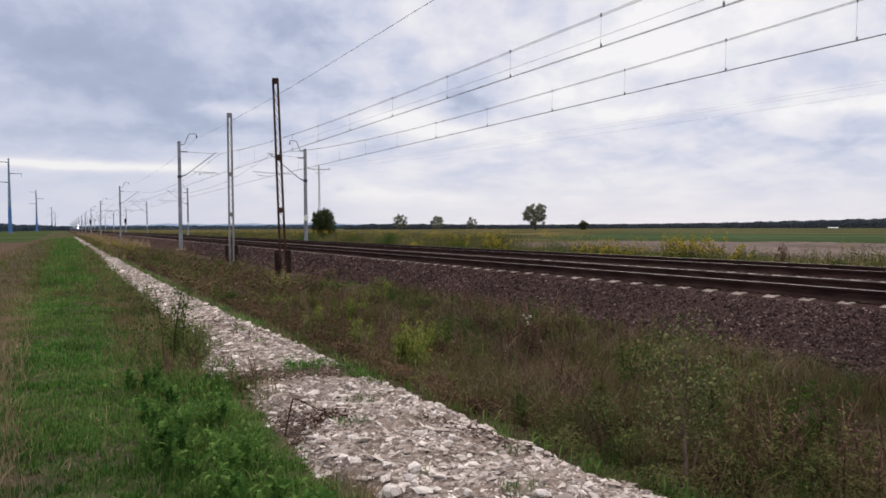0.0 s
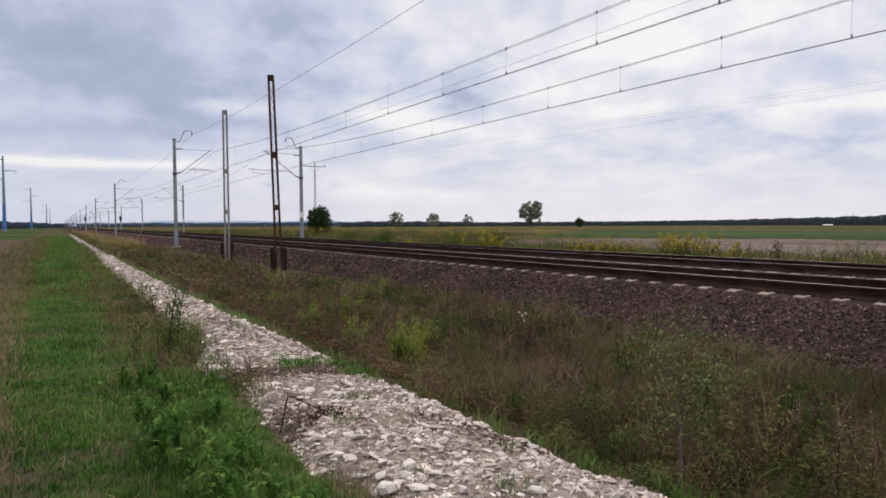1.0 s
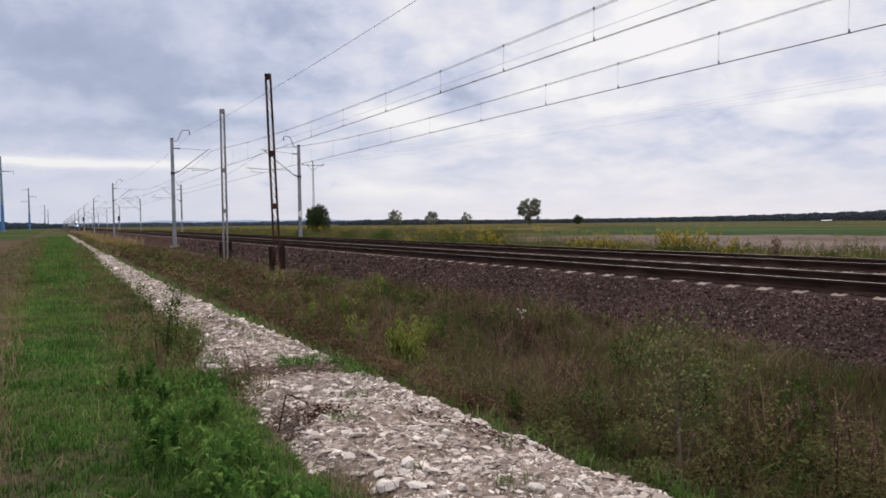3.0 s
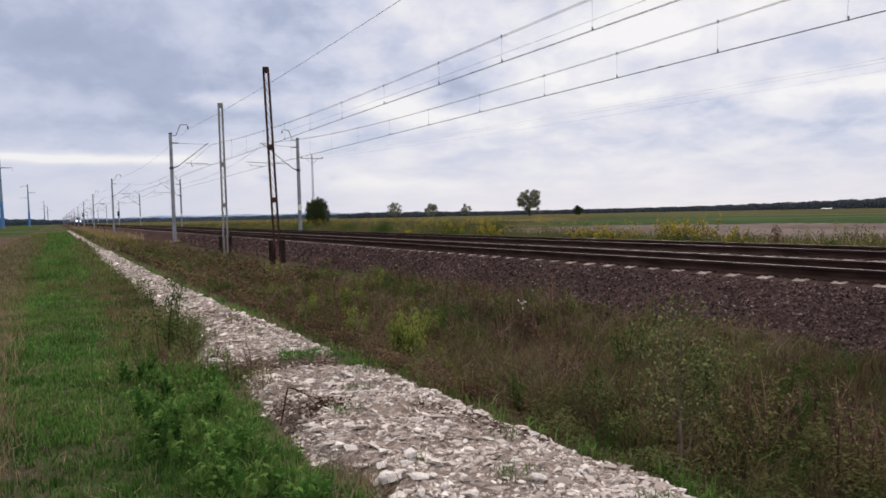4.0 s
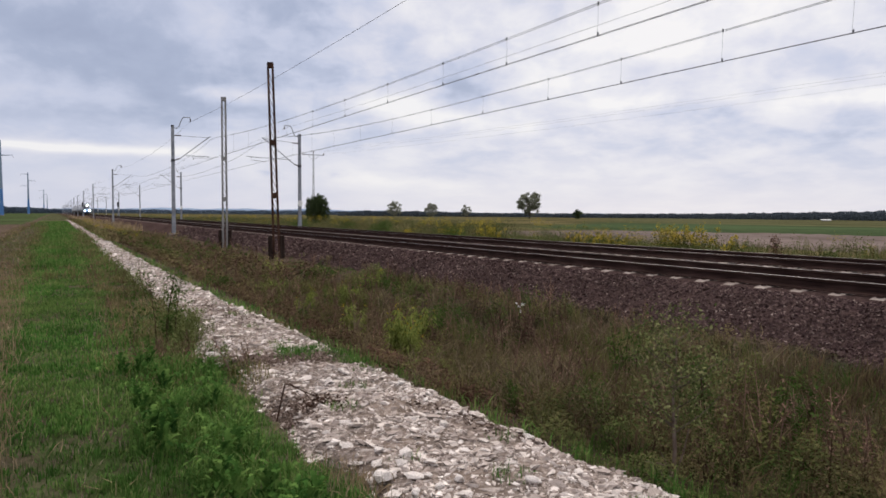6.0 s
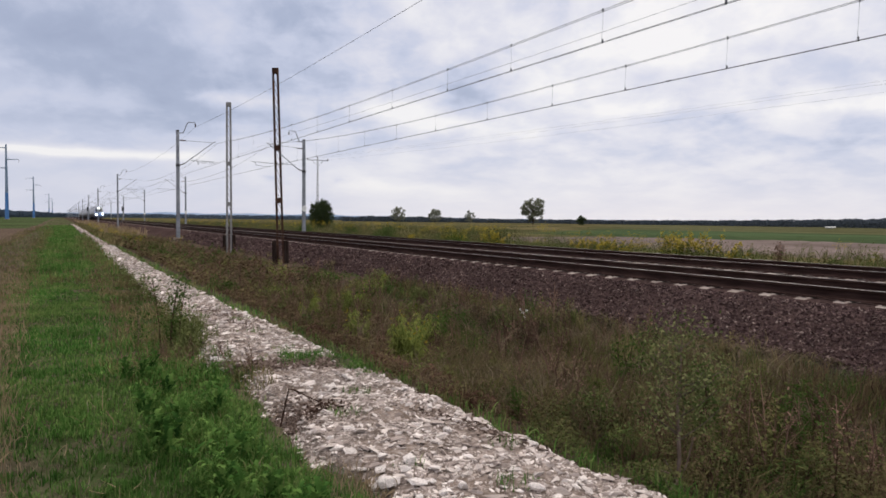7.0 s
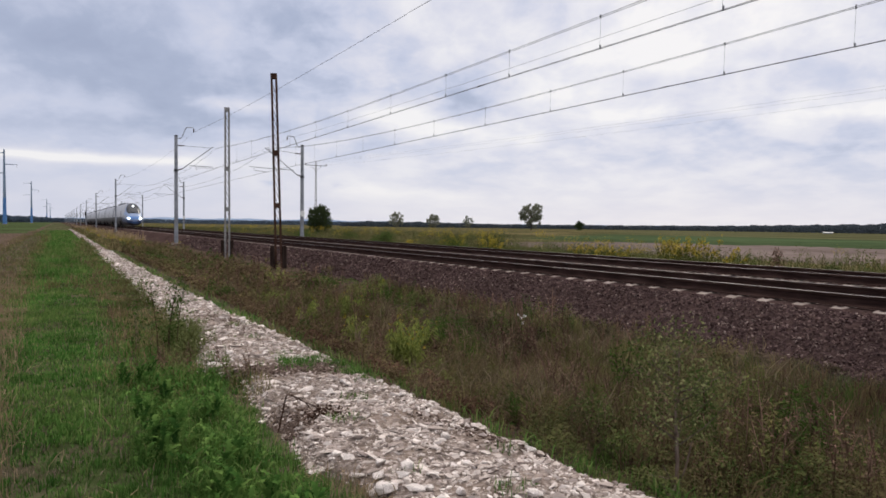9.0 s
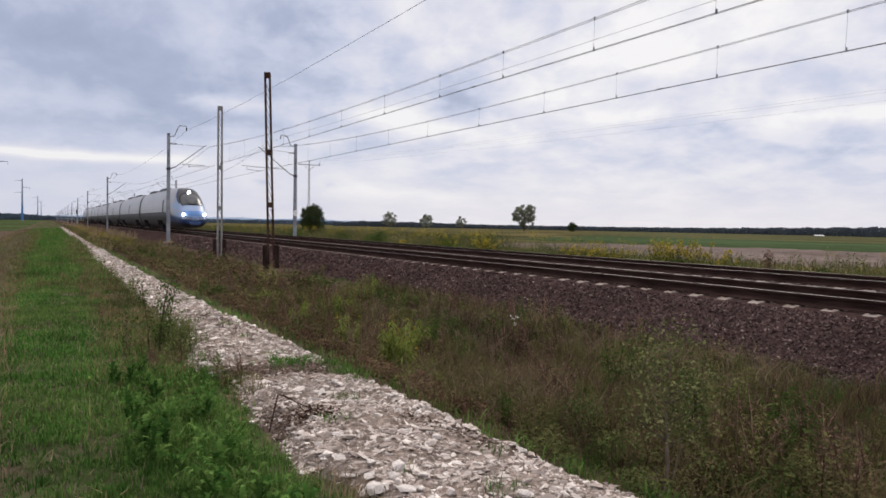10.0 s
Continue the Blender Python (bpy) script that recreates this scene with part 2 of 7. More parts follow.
M_PATH = material("limestone_grit", ramp3((0.085, 0.065, 0.054), (0.180, 0.145, 0.125), (0.36, 0.305, 0.272)), 24, rough=0.95, big=(1.3, 0.35), bump=0.9, bump_scale=60, bump_dist=0.015, tint=(1.6, (0.135, 0.10, 0.076), 0.5))
M_LIME = material("limestone", ((0.0, (0.25, 0.203, 0.178)), (0.35, (0.41, 0.348, 0.31)), (0.7, (0.585, 0.52, 0.475)), (1.0, (0.78, 0.715, 0.67))), 14, rough=0.9, island=0.82, bump=0.5, bump_scale=40, big=(1.2, 0.15))
M_CONCRETE = material("sleeper_concrete", ramp3((0.17, 0.138, 0.12), (0.25, 0.208, 0.182), (0.33, 0.28, 0.248)), 9, rough=0.9, bump=0.4, big=(0.7, 0.2), island=0.3)
M_RAILSIDE = material("rusty_rail", ramp3((0.022, 0.0135, 0.012), (0.038, 0.023, 0.020), (0.06, 0.037, 0.032)), 12, rough=0.85, bump=0.3, stretch=(1, 0.15, 1), metallic=0.1)
M_RAILTOP = material("worn_rail_head", ramp3((0.09, 0.083, 0.08), (0.12, 0.11, 0.106), (0.15, 0.138, 0.133)), 6, rough=0.45, bump=0.0, metallic=0.75, stretch=(4, 0.1, 1))
M_GALV = material("galvanised_steel", ramp3((0.19, 0.205, 0.23), (0.26, 0.275, 0.30), (0.33, 0.345, 0.37)), 5, rough=0.6, bump=0.1, metallic=0.25, big=(0.8, 0.1))
M_DARKSTEEL = material("dark_steel", ramp3((0.04, 0.04, 0.045), (0.07, 0.07, 0.075), (0.11, 0.11, 0.11)), 10, rough=0.6, bump=0.15, metallic=0.4)
M_RUST = material("rusted_steel", ramp3((0.026, 0.014, 0.011), (0.052, 0.029, 0.022), (0.10, 0.058, 0.041)), 6, rough=0.85, bump=0.5, big=(0.7, 0.3), stretch=(1, 1, 0.4))
M_PALESTEEL = material("weathered_pale_steel", ramp3((0.16, 0.155, 0.15), (0.24, 0.235, 0.23), (0.31, 0.305, 0.30)), 5, rough=0.75, bump=0.3, big=(0.6, 0.2), stretch=(1, 1, 0.3))
M_STUB = material("tarred_wood_stub", ramp3((0.014, 0.010, 0.008), (0.026, 0.018, 0.015), (0.045, 0.033, 0.027)), 9, rough=0.9, bump=0.6, stretch=(1, 1, 0.15))
M_WIRE = material("copper_wire", ramp3((0.13, 0.135, 0.15), (0.165, 0.17, 0.185), (0.20, 0.205, 0.22)), 10, rough=0.6, bump=0, metallic=0.3)
M_INSUL = material("brown_insulator", ramp3((0.05, 0.025, 0.018), (0.07, 0.035, 0.025), (0.09, 0.045, 0.032)), 10, rough=0.3, bump=0)
M_BLUE = material("blue_paint", ramp3((0.07, 0.165, 0.36), (0.085, 0.19, 0.40), (0.10, 0.215, 0.44)), 1, rough=0.6, bump=0)
M_GREYBLUE = material("grey_blue_steel", ramp3((0.15, 0.20, 0.28), (0.19, 0.25, 0.33), (0.23, 0.29, 0.37)), 1, rough=0.55, bump=0)
M_WHITE = material("white_paint", ramp3((0.68, 0.68, 0.66), (0.75, 0.75, 0.73), (0.8, 0.8, 0.78)), 4, rough=0.5, bump=0)
M_GRASS = material("green_grass", ((0.0, (0.016, 0.056, 0.010)), (0.4, (0.056, 0.150, 0.029)), (0.75, (0.115, 0.222, 0.050)), (1.0, (0.26, 0.255, 0.11))), 0.9, rough=0.7, island=0.85, bump=0, translucent=0.25, big=(1.1, 0.38), tint=(0.55, (0.13, 0.130, 0.050), 0.42))
M_DRY = material("dry_grass", ((0.0, (0.16, 0.115, 0.066)), (0.5, (0.25, 0.185, 0.115)), (1.0, (0.36, 0.275, 0.18))), 1.5, rough=0.8, island=0.7, bump=0, translucent=0.2)
M_OLIVE = material("fading_grass", ((0.0, (0.062, 0.070, 0.022)), (0.4, (0.110, 0.112, 0.040)), (0.72, (0.175, 0.146, 0.070)), (1.0, (0.30, 0.235, 0.14))), 0.7, rough=0.8, island=0.7, bump=0, translucent=0.25, big=(0.9, 0.42), tint=(0.7, (0.165, 0.115, 0.07), 0.55))
M_STRAW = material("dull_straw", ((0.0, (0.085, 0.066, 0.040)), (0.5, (0.165, 0.130, 0.082)), (1.0, (0.29, 0.23, 0.155))), 1.5, rough=0.85, island=0.8, bump=0, translucent=0.2)
M_THATCH = material("grey_brown_thatch", ((0.0, (0.10, 0.076, 0.056)), (0.5, (0.175, 0.136, 0.102)), (1.0, (0.28, 0.222, 0.168))), 1.5, rough=0.85, island=0.8, bump=0, translucent=0.15)
M_RUSSET = material("russet_weed", ((0.0, (0.036, 0.024, 0.016)), (0.35, (0.085, 0.054, 0.037)), (0.7, (0.135, 0.096, 0.056)), (1.0, (0.17, 0.155, 0.068))), 1.2, rough=0.85, island=0.8, bump=0, translucent=0.2, big=(1.1, 0.35))
M_WITHER = material("dark_withered_weed", ((0.0, (0.028, 0.024, 0.015)), (0.5, (0.060, 0.050, 0.030)), (1.0, (0.115, 0.10, 0.055))), 1.2, rough=0.85, island=0.8, bump=0, translucent=0.2, big=(1.1, 0.35))
M_BROWN = material("dead_weed", ((0.0, (0.055, 0.033, 0.024)), (0.5, (0.125, 0.078, 0.057)), (1.0, (0.26, 0.17, 0.125))), 1.0, rough=0.85, island=0.8, bump=0, translucent=0.2, big=(0.9, 0.4))
M_LEAF = material("weed_leaf", ((0.0, (0.046, 0.066, 0.018)), (0.5, (0.092, 0.122, 0.031)), (0.82, (0.155, 0.175, 0.05)), (1.0, (0.25, 0.135, 0.06))), 0.9, rough=0.6, island=0.65, bump=0, translucent=0.3, big=(0.9, 0.4), tint=(0.8, (0.135, 0.088, 0.055), 0.65))
M_BRIGHT = material("fresh_leaf", ((0.0, (0.015, 0.046, 0.011)), (0.5, (0.058, 0.132, 0.028)), (1.0, (0.155, 0.25, 0.064))), 2, rough=0.6, island=0.9, bump=0, translucent=0.3, big=(1.8, 0.38), tint=(2.2, (0.13, 0.165, 0.05), 0.25))
M_FARGRASS = material("rank_meadow_growth", ((0.0, (0.040, 0.056, 0.020)), (0.5, (0.074, 0.094, 0.032)), (0.85, (0.120, 0.125, 0.048)), (1.0, (0.17, 0.115, 0.062))), 0.5, rough=0.7, island=0.6, bump=0, translucent=0.3, big=(0.13, 0.4), tint=(0.11, (0.115, 0.078, 0.048), 0.75))
M_SLOPE = material("dull_green_grass", ((0.0, (0.050, 0.075, 0.030)), (0.5, (0.098, 0.130, 0.056)), (1.0, (0.19, 0.185, 0.105))), 0.9, rough=0.8, island=0.8, bump=0, translucent=0.25, big=(1.1, 0.4), tint=(0.9, (0.135, 0.088, 0.058), 0.7))
M_DARKRED = material("dark_red_weed", ((0.0, (0.036, 0.020, 0.014)), (0.5, (0.095, 0.052, 0.037)), (1.0, (0.18, 0.105, 0.07))), 1.2, rough=0.85, island=0.8, bump=0, translucent=0.2, big=(1.1, 0.35))
M_GOLDLEAF = material("goldenrod_leaf", ((0.0, (0.045, 0.064, 0.016)), (0.5, (0.08, 0.108, 0.026)), (1.0, (0.135, 0.16, 0.042))), 2, rough=0.6, island=0.6, bump=0, translucent=0.3, big=(0.3, 0.35), tint=(0.22, (0.115, 0.082, 0.045), 0.7))
M_GOLD = material("goldenrod_flower", ((0.0, (0.20, 0.155, 0.02)), (0.5, (0.31, 0.24, 0.03)), (1.0, (0.42, 0.33, 0.05))), 3, rough=0.8, island=0.6, bump=0, translucent=0.2)
M_NETTLE = material("dark_green_leaf", ((0.0, (0.026, 0.05, 0.013)), (0.5, (0.048, 0.085, 0.020)), (1.0, (0.085, 0.125, 0.033))), 0.9, rough=0.6, island=0.65, bump=0, translucent=0.3, big=(0.5, 0.2))
M_BRAMBLE = material("bramble_leaf", ((0.0, (0.018, 0.030, 0.010)), (0.4, (0.050, 0.076, 0.022)), (0.8, (0.115, 0.142, 0.046)), (1.0, (0.19, 0.12, 0.068))), 2.5, rough=0.7, island=0.75, bump=0, translucent=0.3, big=(1.4, 0.4), tint=(1.1, (0.115, 0.075, 0.045), 0.6))
M_BUSH = material("dark_bush_leaf", ((0.0, (0.028, 0.042, 0.020)), (0.5, (0.048, 0.068, 0.030)), (1.0, (0.085, 0.105, 0.044))), 0.6, rough=0.6, island=0.6, bump=0, translucent=0.3)
M_TREE = material("tree_leaf", ((0.0, (0.15, 0.158, 0.115)), (0.5, (0.20, 0.21, 0.155)), (1.0, (0.26, 0.265, 0.19))), 0.3, rough=0.7, island=0.5, bump=0, translucent=0.5)
# blue-grey instead of leaf green: distance haze mixed into the colour
M_FOREST = material("haze_tinted_forest_leaf", ((0.0, (0.052, 0.064, 0.080)), (0.5, (0.064, 0.078, 0.094)), (1.0, (0.078, 0.092, 0.106))), 0.05, rough=0.9, island=0.25, bump=0, translucent=0.5)
M_BARK = material("bark", ramp3((0.055, 0.042, 0.032), (0.095, 0.075, 0.058), (0.15, 0.12, 0.095)), 20, rough=0.9, bump=0.6, stretch=(1, 1, 0.2))
M_TWIG = material("dead_twig", ramp3((0.03, 0.017, 0.013), (0.055, 0.032, 0.024), (0.085, 0.053, 0.04)), 20, rough=0.9, bump=0.4)
M_SILVER = material("silver_paint", ramp3((0.225, 0.22, 0.223), (0.252, 0.246, 0.249), (0.28, 0.272, 0.273)), 0.8, rough=0.28, bump=0, metallic=0.1, big=(0.3, 0.06), specular=0.4)
M_PALEGREY = material("pale_grey_paint", ramp3((0.40, 0.395, 0.40), (0.44, 0.435, 0.44), (0.48, 0.475, 0.48)), 1, rough=0.35, bump=0, specular=0.4)
M_SKIRT = material("dark_grey_paint", ramp3((0.038, 0.038, 0.041), (0.052, 0.052, 0.056), (0.068, 0.068, 0.072)), 1.5, rough=0.5, bump=0, big=(0.5, 0.15), specular=0.3)
M_TRAINBLUE = material("light_blue_paint", ramp3((0.062, 0.155, 0.37), (0.072, 0.175, 0.41), (0.082, 0.195, 0.45)), 1, rough=0.4, bump=0, specular=0.25)
M_PALEBLUE = material("pale_blue_silver_paint", ramp3((0.16, 0.225, 0.36), (0.175, 0.245, 0.385), (0.19, 0.265, 0.41)), 1, rough=0.32, bump=0, specular=0.4)
M_NAVY = material("navy_paint", ramp3((0.025, 0.055, 0.14), (0.032, 0.068, 0.17), (0.04, 0.08, 0.19)), 1, rough=0.35, bump=0, specular=0.4)
M_GLASS = material("dark_train_glass", ramp3((0.02, 0.024, 0.03), (0.028, 0.033, 0.04), (0.036, 0.042, 0.05)), 1, rough=0.14, bump=0, specular=0.22)
# pale base colour stands in for bright sky reflected by the side windows
M_WINDOW = material("sky_toned_side_glass", ramp3((0.32, 0.315, 0.32), (0.335, 0.33, 0.335), (0.35, 0.345, 0.35)), 1, rough=0.32, bump=0, specular=0.4)
M_CAP = material("dark_grey_cab_roof", ramp3((0.026, 0.028, 0.033), (0.034, 0.037, 0.043), (0.042, 0.045, 0.052)), 1, rough=0.5, bump=0, specular=0.15)
M_BLACK = material("black_rubber", ramp3((0.012, 0.012, 0.013), (0.018, 0.018, 0.019), (0.025, 0.025, 0.026)), 6, rough=0.6, bump=0.1)
M_HEADLIGHT = glowing("headlight_glow", (0.93, 0.96, 1.0), 90.0)
M_SAPLEAF = material("olive_leaf", ((0.0, (0.070, 0.085, 0.030)), (0.5, (0.12, 0.14, 0.05)), (1.0, (0.20, 0.205, 0.085))), 2, rough=0.6, island=0.7, bump=0, translucent=0.3)
M_CLOD = material("crumbled_soil", ramp3((0.075, 0.052, 0.042), (0.125, 0.090, 0.074), (0.20, 0.155, 0.13)), 12, rough=0.95, island=0.6, bump=0.4)
# blue of the distance haze is painted into these far leaves
M_FARFOREST = material("haze_tinted_far_forest", ((0.0, (0.060, 0.082, 0.112)), (0.5, (0.070, 0.094, 0.126)), (1.0, (0.082, 0.106, 0.138))), 0.05, rough=0.9, island=0.25, bump=0, translucent=0.5)
M_BLOCK = material("pale_limestone_block", ramp3((0.62, 0.55, 0.505), (0.74, 0.675, 0.63), (0.84, 0.785, 0.745)), 9, rough=0.9, bump=0.8, bump_scale=30, big=(6, 0.12))

# ---- mesh helpers ----


def np_mesh(name, verts, faces, mats, slots=None, smooth=False):
    """A mesh from an array of points and an array of triangles or quads."""
    verts, faces = np.asarray(verts, np.float32), np.asarray(faces, np.int32)
    me = bpy.data.meshes.new(name)
    n, k = faces.shape
    me.vertices.add(len(verts))
    me.vertices.foreach_set("co", verts.ravel())
    me.loops.add(n * k)
    me.loops.foreach_set("vertex_index", faces.ravel())
    me.polygons.add(n)
    me.polygons.foreach_set("loop_start", np.arange(0, n * k, k, dtype=np.int32))
    if slots is not None:
        me.polygons.foreach_set("material_index", np.asarray(slots, np.int32))
    me.polygons.foreach_set("use_smooth", np.full(n, smooth))
    me.update(calc_edges=True)
    for m in mats if isinstance(mats, (list, tuple)) else [mats]:
        me.materials.append(m)
    return me


def thing(name, me, label, category, group="", kind=""):
    return tagged(new(name, me), label, category, group, kind)


def empty(name, label, category, group="", at=(0, 0, 0)):
    ob = tagged(new(name), label, category, group)
    ob.location = at
    return ob


def piece(name, geo, mats, parent, label="", smooth=False):
    """A part: one mesh object under a thing or a part, from (points, faces) or a ready mesh."""
    me = geo if isinstance(geo, bpy.types.Mesh) else np_mesh(name, geo[0], geo[1], mats, smooth=smooth)
    ob = new(name, me)
    ob.parent = parent
    return tagged(ob, label)


def join(*geos):
    vs, fs, n = [], [], 0
    for v, f in geos:
        vs.append(np.asarray(v, float))
        fs.append(np.asarray(f) + n)
        n += len(v)
    return np.concatenate(vs), np.concatenate(fs)


def box(x0, x1, y0, y1, z0, z1, bevel=0.0, taper=1.0):
    """A box of quads with bevelled upright edges; taper scales its top."""
    cx, cy = (x0 + x1) / 2, (y0 + y1) / 2
    b = bevel
    ring = [(x0 + b, y0), (x1 - b, y0), (x1, y0 + b), (x1, y1 - b), (x1 - b, y1), (x0 + b, y1), (x0, y1 - b), (x0, y0 + b)] if b else \
        [(x0, y0), (x1, y0), (x1, y1), (x0, y1)]
    ring = np.array(ring)
    return loft([np.c_[ring, np.full(len(ring), z0)],
                 np.c_[(ring - (cx, cy)) * taper + (cx, cy), np.full(len(ring), z1)]])


def loft(rings, cap=True):
    """Quads between rings of equally many points; the ends are closed with quads round a middle point."""
    rings = [np.asarray(r, float) for r in rings]
    k = len(rings[0])
    v = np.concatenate(rings)
    f = []
    for i in range(len(rings) - 1):
        for j in range(k):
            a, b = i * k + j, i * k + (j + 1) % k
            f.append((a, b, b + k, a + k))
    if cap:
        for end, base in ((rings[0], 0), (rings[-1], (len(rings) - 1) * k)):
            v = np.vstack([v, end.mean(0)])
            c = len(v) - 1
            for j in range(0, k, 2):
                quad = (c, base + j, base + (j + 1) % k, base + (j + 2) % k)
                f.append(quad if base else quad[::-1])
    return v, np.array(f)


def tube(points, radius, sides=6, cap=True):
    """A round bar along points; radius may be one for each point."""
    p = np.asarray(points, float)
    r = np.broadcast_to(np.asarray(radius, float), (len(p),))
    d = np.gradient(p, axis=0)
    d /= np.linalg.norm(d, axis=1)[:, None] + 1e-12
    ref = np.array((0, 0, 1.0)) if abs(d[:, 2]).mean() < 0.8 else np.array((1.0, 0, 0))
    u = np.cross(d, ref)
    u /= np.linalg.norm(u, axis=1)[:, None] + 1e-12
    w = np.cross(d, u)
    a = np.arange(sides) * 2 * np.pi / sides
    rings = [p[i] + r[i] * (np.cos(a)[:, None] * u[i] + np.sin(a)[:, None] * w[i]) for i in range(len(p))]
    return loft(rings, cap and sides % 2 == 0)


def lathe_z(profile, sides=12, at=(0, 0, 0)):
    a = np.arange(sides) * 2 * np.pi / sides
    rings = [np.c_[at[0] + r * np.cos(a), at[1] + r * np.sin(a), np.full(sides, at[2] + z)] for r, z in profile]
    return loft(rings)


def moved(geo, m):
    v = np.c_[geo[0], np.ones(len(geo[0]))] @ np.array(m).T
    return v[:, :3], geo[1]


def waves(x, y, scale, seed):
    """Smooth uneven surface from -1 to 1, about scale metres from hump to hump."""
    rs = np.random.RandomState(seed)
    out = np.zeros(np.broadcast(x, y).shape)
    for i in range(7):
        a, f, ph = rs.uniform(0, 2 * np.pi), rs.uniform(0.6, 1.8) * 2 * np.pi / scale, rs.uniform(0, 2 * np.pi)
        out = out + np.sin(f * (x * np.cos(a) + y * np.sin(a)) + ph)
    return out / 4.0


# ---- ground ----
TRACK_1, TRACK_2, GAUGE = 10.82, 14.98, 1.507


def path_left(y):
    y = np.asarray(y, float)
    return np.interp(y, (0, 3.4, 3.7, 4.1, 4.4, 5.0, 5.8, 6.7, 7.3, 7.8, 8.3, 10, 14, 17, 25, 44, 92, 106), (1.52, 1.51, 1.48, 1.33, 1.32, 1.41, 1.42, 1.50, 1.22, 1.22, 1.36, 1.46, 1.46, 1.47, 1.48, 1.68, 1.75, 1.80)) + 0.025 * waves(0 * y, y, 1.3, 4) + 0.025 * waves(0 * y, y, 0.45, 7)


def path_right(y):
    y = np.asarray(y, float)
    return np.interp(y, (0, 2.75, 3.2, 4.1, 5.2, 6.0, 9.2, 12.3, 17, 25, 44, 92, 106), (2.97, 2.93, 2.86, 2.84, 2.78, 2.75, 2.67, 2.54, 2.46, 2.40, 2.38, 2.35, 2.40)) + 0.03 * waves(0 * y, y, 1.6, 8) + 0.02 * waves(0 * y, y, 0.4, 9)


def path_middle(y):
    return (path_left(y) + path_right(y)) / 2


def path_half(y):
    return (path_right(y) - path_left(y)) / 2


def ground_z(x, y):
    x, y = np.asarray(x, float), np.asarray(y, float)
    s = np.where(x < 7, x - 0.0095 * np.maximum(0, y - 30) * np.clip((7 - x) / 4, 0, 1), x)
    z = np.interp(s, (-3000, -60, -8, -0.6, 1.2, 2.8, 3.6, 5.6, 7.2, 8.2, 17.6, 19, 60, 300, 3000),
                  (-2.2, -1.0, -0.7, -0.62, -0.61, -0.60, -0.92, -0.98, -0.76, -0.72, -0.72, -0.8, -0.85, -1.6, -3.5))
    near = np.clip(1.5 - np.abs(y) / 60, 0, 1)
    rough = np.where((x > 1.2) & (x < 3.0), 0.3, 1.0)
    return z + near * rough * (0.035 * waves(x, y, 2.3, 1) + 0.012 * waves(x, y, 0.5, 2)) + 0.12 * waves(x, y, 60, 3) * np.clip(np.abs(y) / 200, 0, 1)


def graded(lo, a, b, hi, step, grow=1.12):
    mid = list(np.arange(a, b + 1e-6, step))
    up, s = b, step
    right = []
    while up < hi:
        s *= grow
        up += s
        right.append(min(up, hi))
    dn, s = a, step
    left = []
    while dn > lo:
        s *= grow
        dn -= s
        left.append(max(dn, lo))
    return np.array(left[::-1] + mid + right)


def grid_mesh(name, xs, ys, zfun, mats, slotfun=None, smooth=True):
    X, Y = np.meshgrid(xs, ys)
    Z = zfun(X, Y)
    v = np.c_[X.ravel(), Y.ravel(), Z.ravel()]
    nx, ny = len(xs), len(ys)
    i = (np.arange(ny - 1)[:, None] * nx + np.arange(nx - 1)).ravel()
    f = np.c_[i, i + 1, i + nx + 1, i + nx]
    slots = None
    if slotfun:
        c = v[f].mean(1)
        slots = slotfun(c[:, 0], c[:, 1])
    return np_mesh(name, v, f, mats, slots, smooth)


def ground_slots(x, y):
    w = waves(x, y, 9, 11)
    far = waves(x, y, 45, 12)
    s = np.zeros(len(x), int)
    s[(x > 2.75) & (x < 18.5)] = 1
    s[(x < -2.7 + 0.15 * w) & (y > 34)] = 2
    s[(x < -3.5 + 0.4 * w) & (y > 105)] = 3
    s[x >= 18.5] = 4
    s[(x > 34 + 1.0 * w) & (x < 58 + 0.5 * (62 - y)) & (y < 62)] = 5
    s[(x >= 58 + 0.5 * np.maximum(62 - y, 0)) & (x < 141 + 6 * far) & (y < 0.9 * x + 30)] = 6
    s[(x >= 141 + 6 * far) & (y < 1.1 * x)] = 7
    return s


ground = thing("ground", grid_mesh("ground", graded(-3500, -3, 20, 3500, 0.25), graded(-300, 1.5, 40, 4600, 0.32, 1.1), ground_z,
                                   [M_SOIL, M_DITCH, M_PLOUGH, M_GREEN, M_MEADOW, M_BARE, M_CROP, M_STUBBLE], ground_slots),
               "flat farmland with grass verge, ditch and distant fields", "ground", kind="structure")


def path_z(x, y):
    h = np.abs(x - path_middle(y)) / path_half(y)
    crown = np.clip((1.12 - h) / 0.35, 0, 1)
    return -0.68 + 0.16 * crown + 0.012 * waves(x, y, 0.7, 5) + 0.008 * waves(x, y, 0.22, 6)


def build_path():
    us = np.linspace(-1.15, 1.15, 30)
    ys = graded(-25, 1.5, 30, 150, 0.08, 1.08)
    U, Y = np.meshgrid(us, ys)
    X = path_middle(Y) + U * path_half(Y)
    v = np.c_[X.ravel(), Y.ravel(), path_z(X, Y).ravel()]
    nx, ny = len(us), len(ys)
    i = (np.arange(ny - 1)[:, None] * nx + np.arange(nx - 1)).ravel()
    f = np.c_[i, i + 1, i + nx + 1, i + nx]
    return thing("gravel_path", np_mesh("gravel_path", v, f, M_PATH, smooth=True), "strip of pale crushed limestone rubble along the ditch", "path", kind="structure")


gravel_path = build_path()


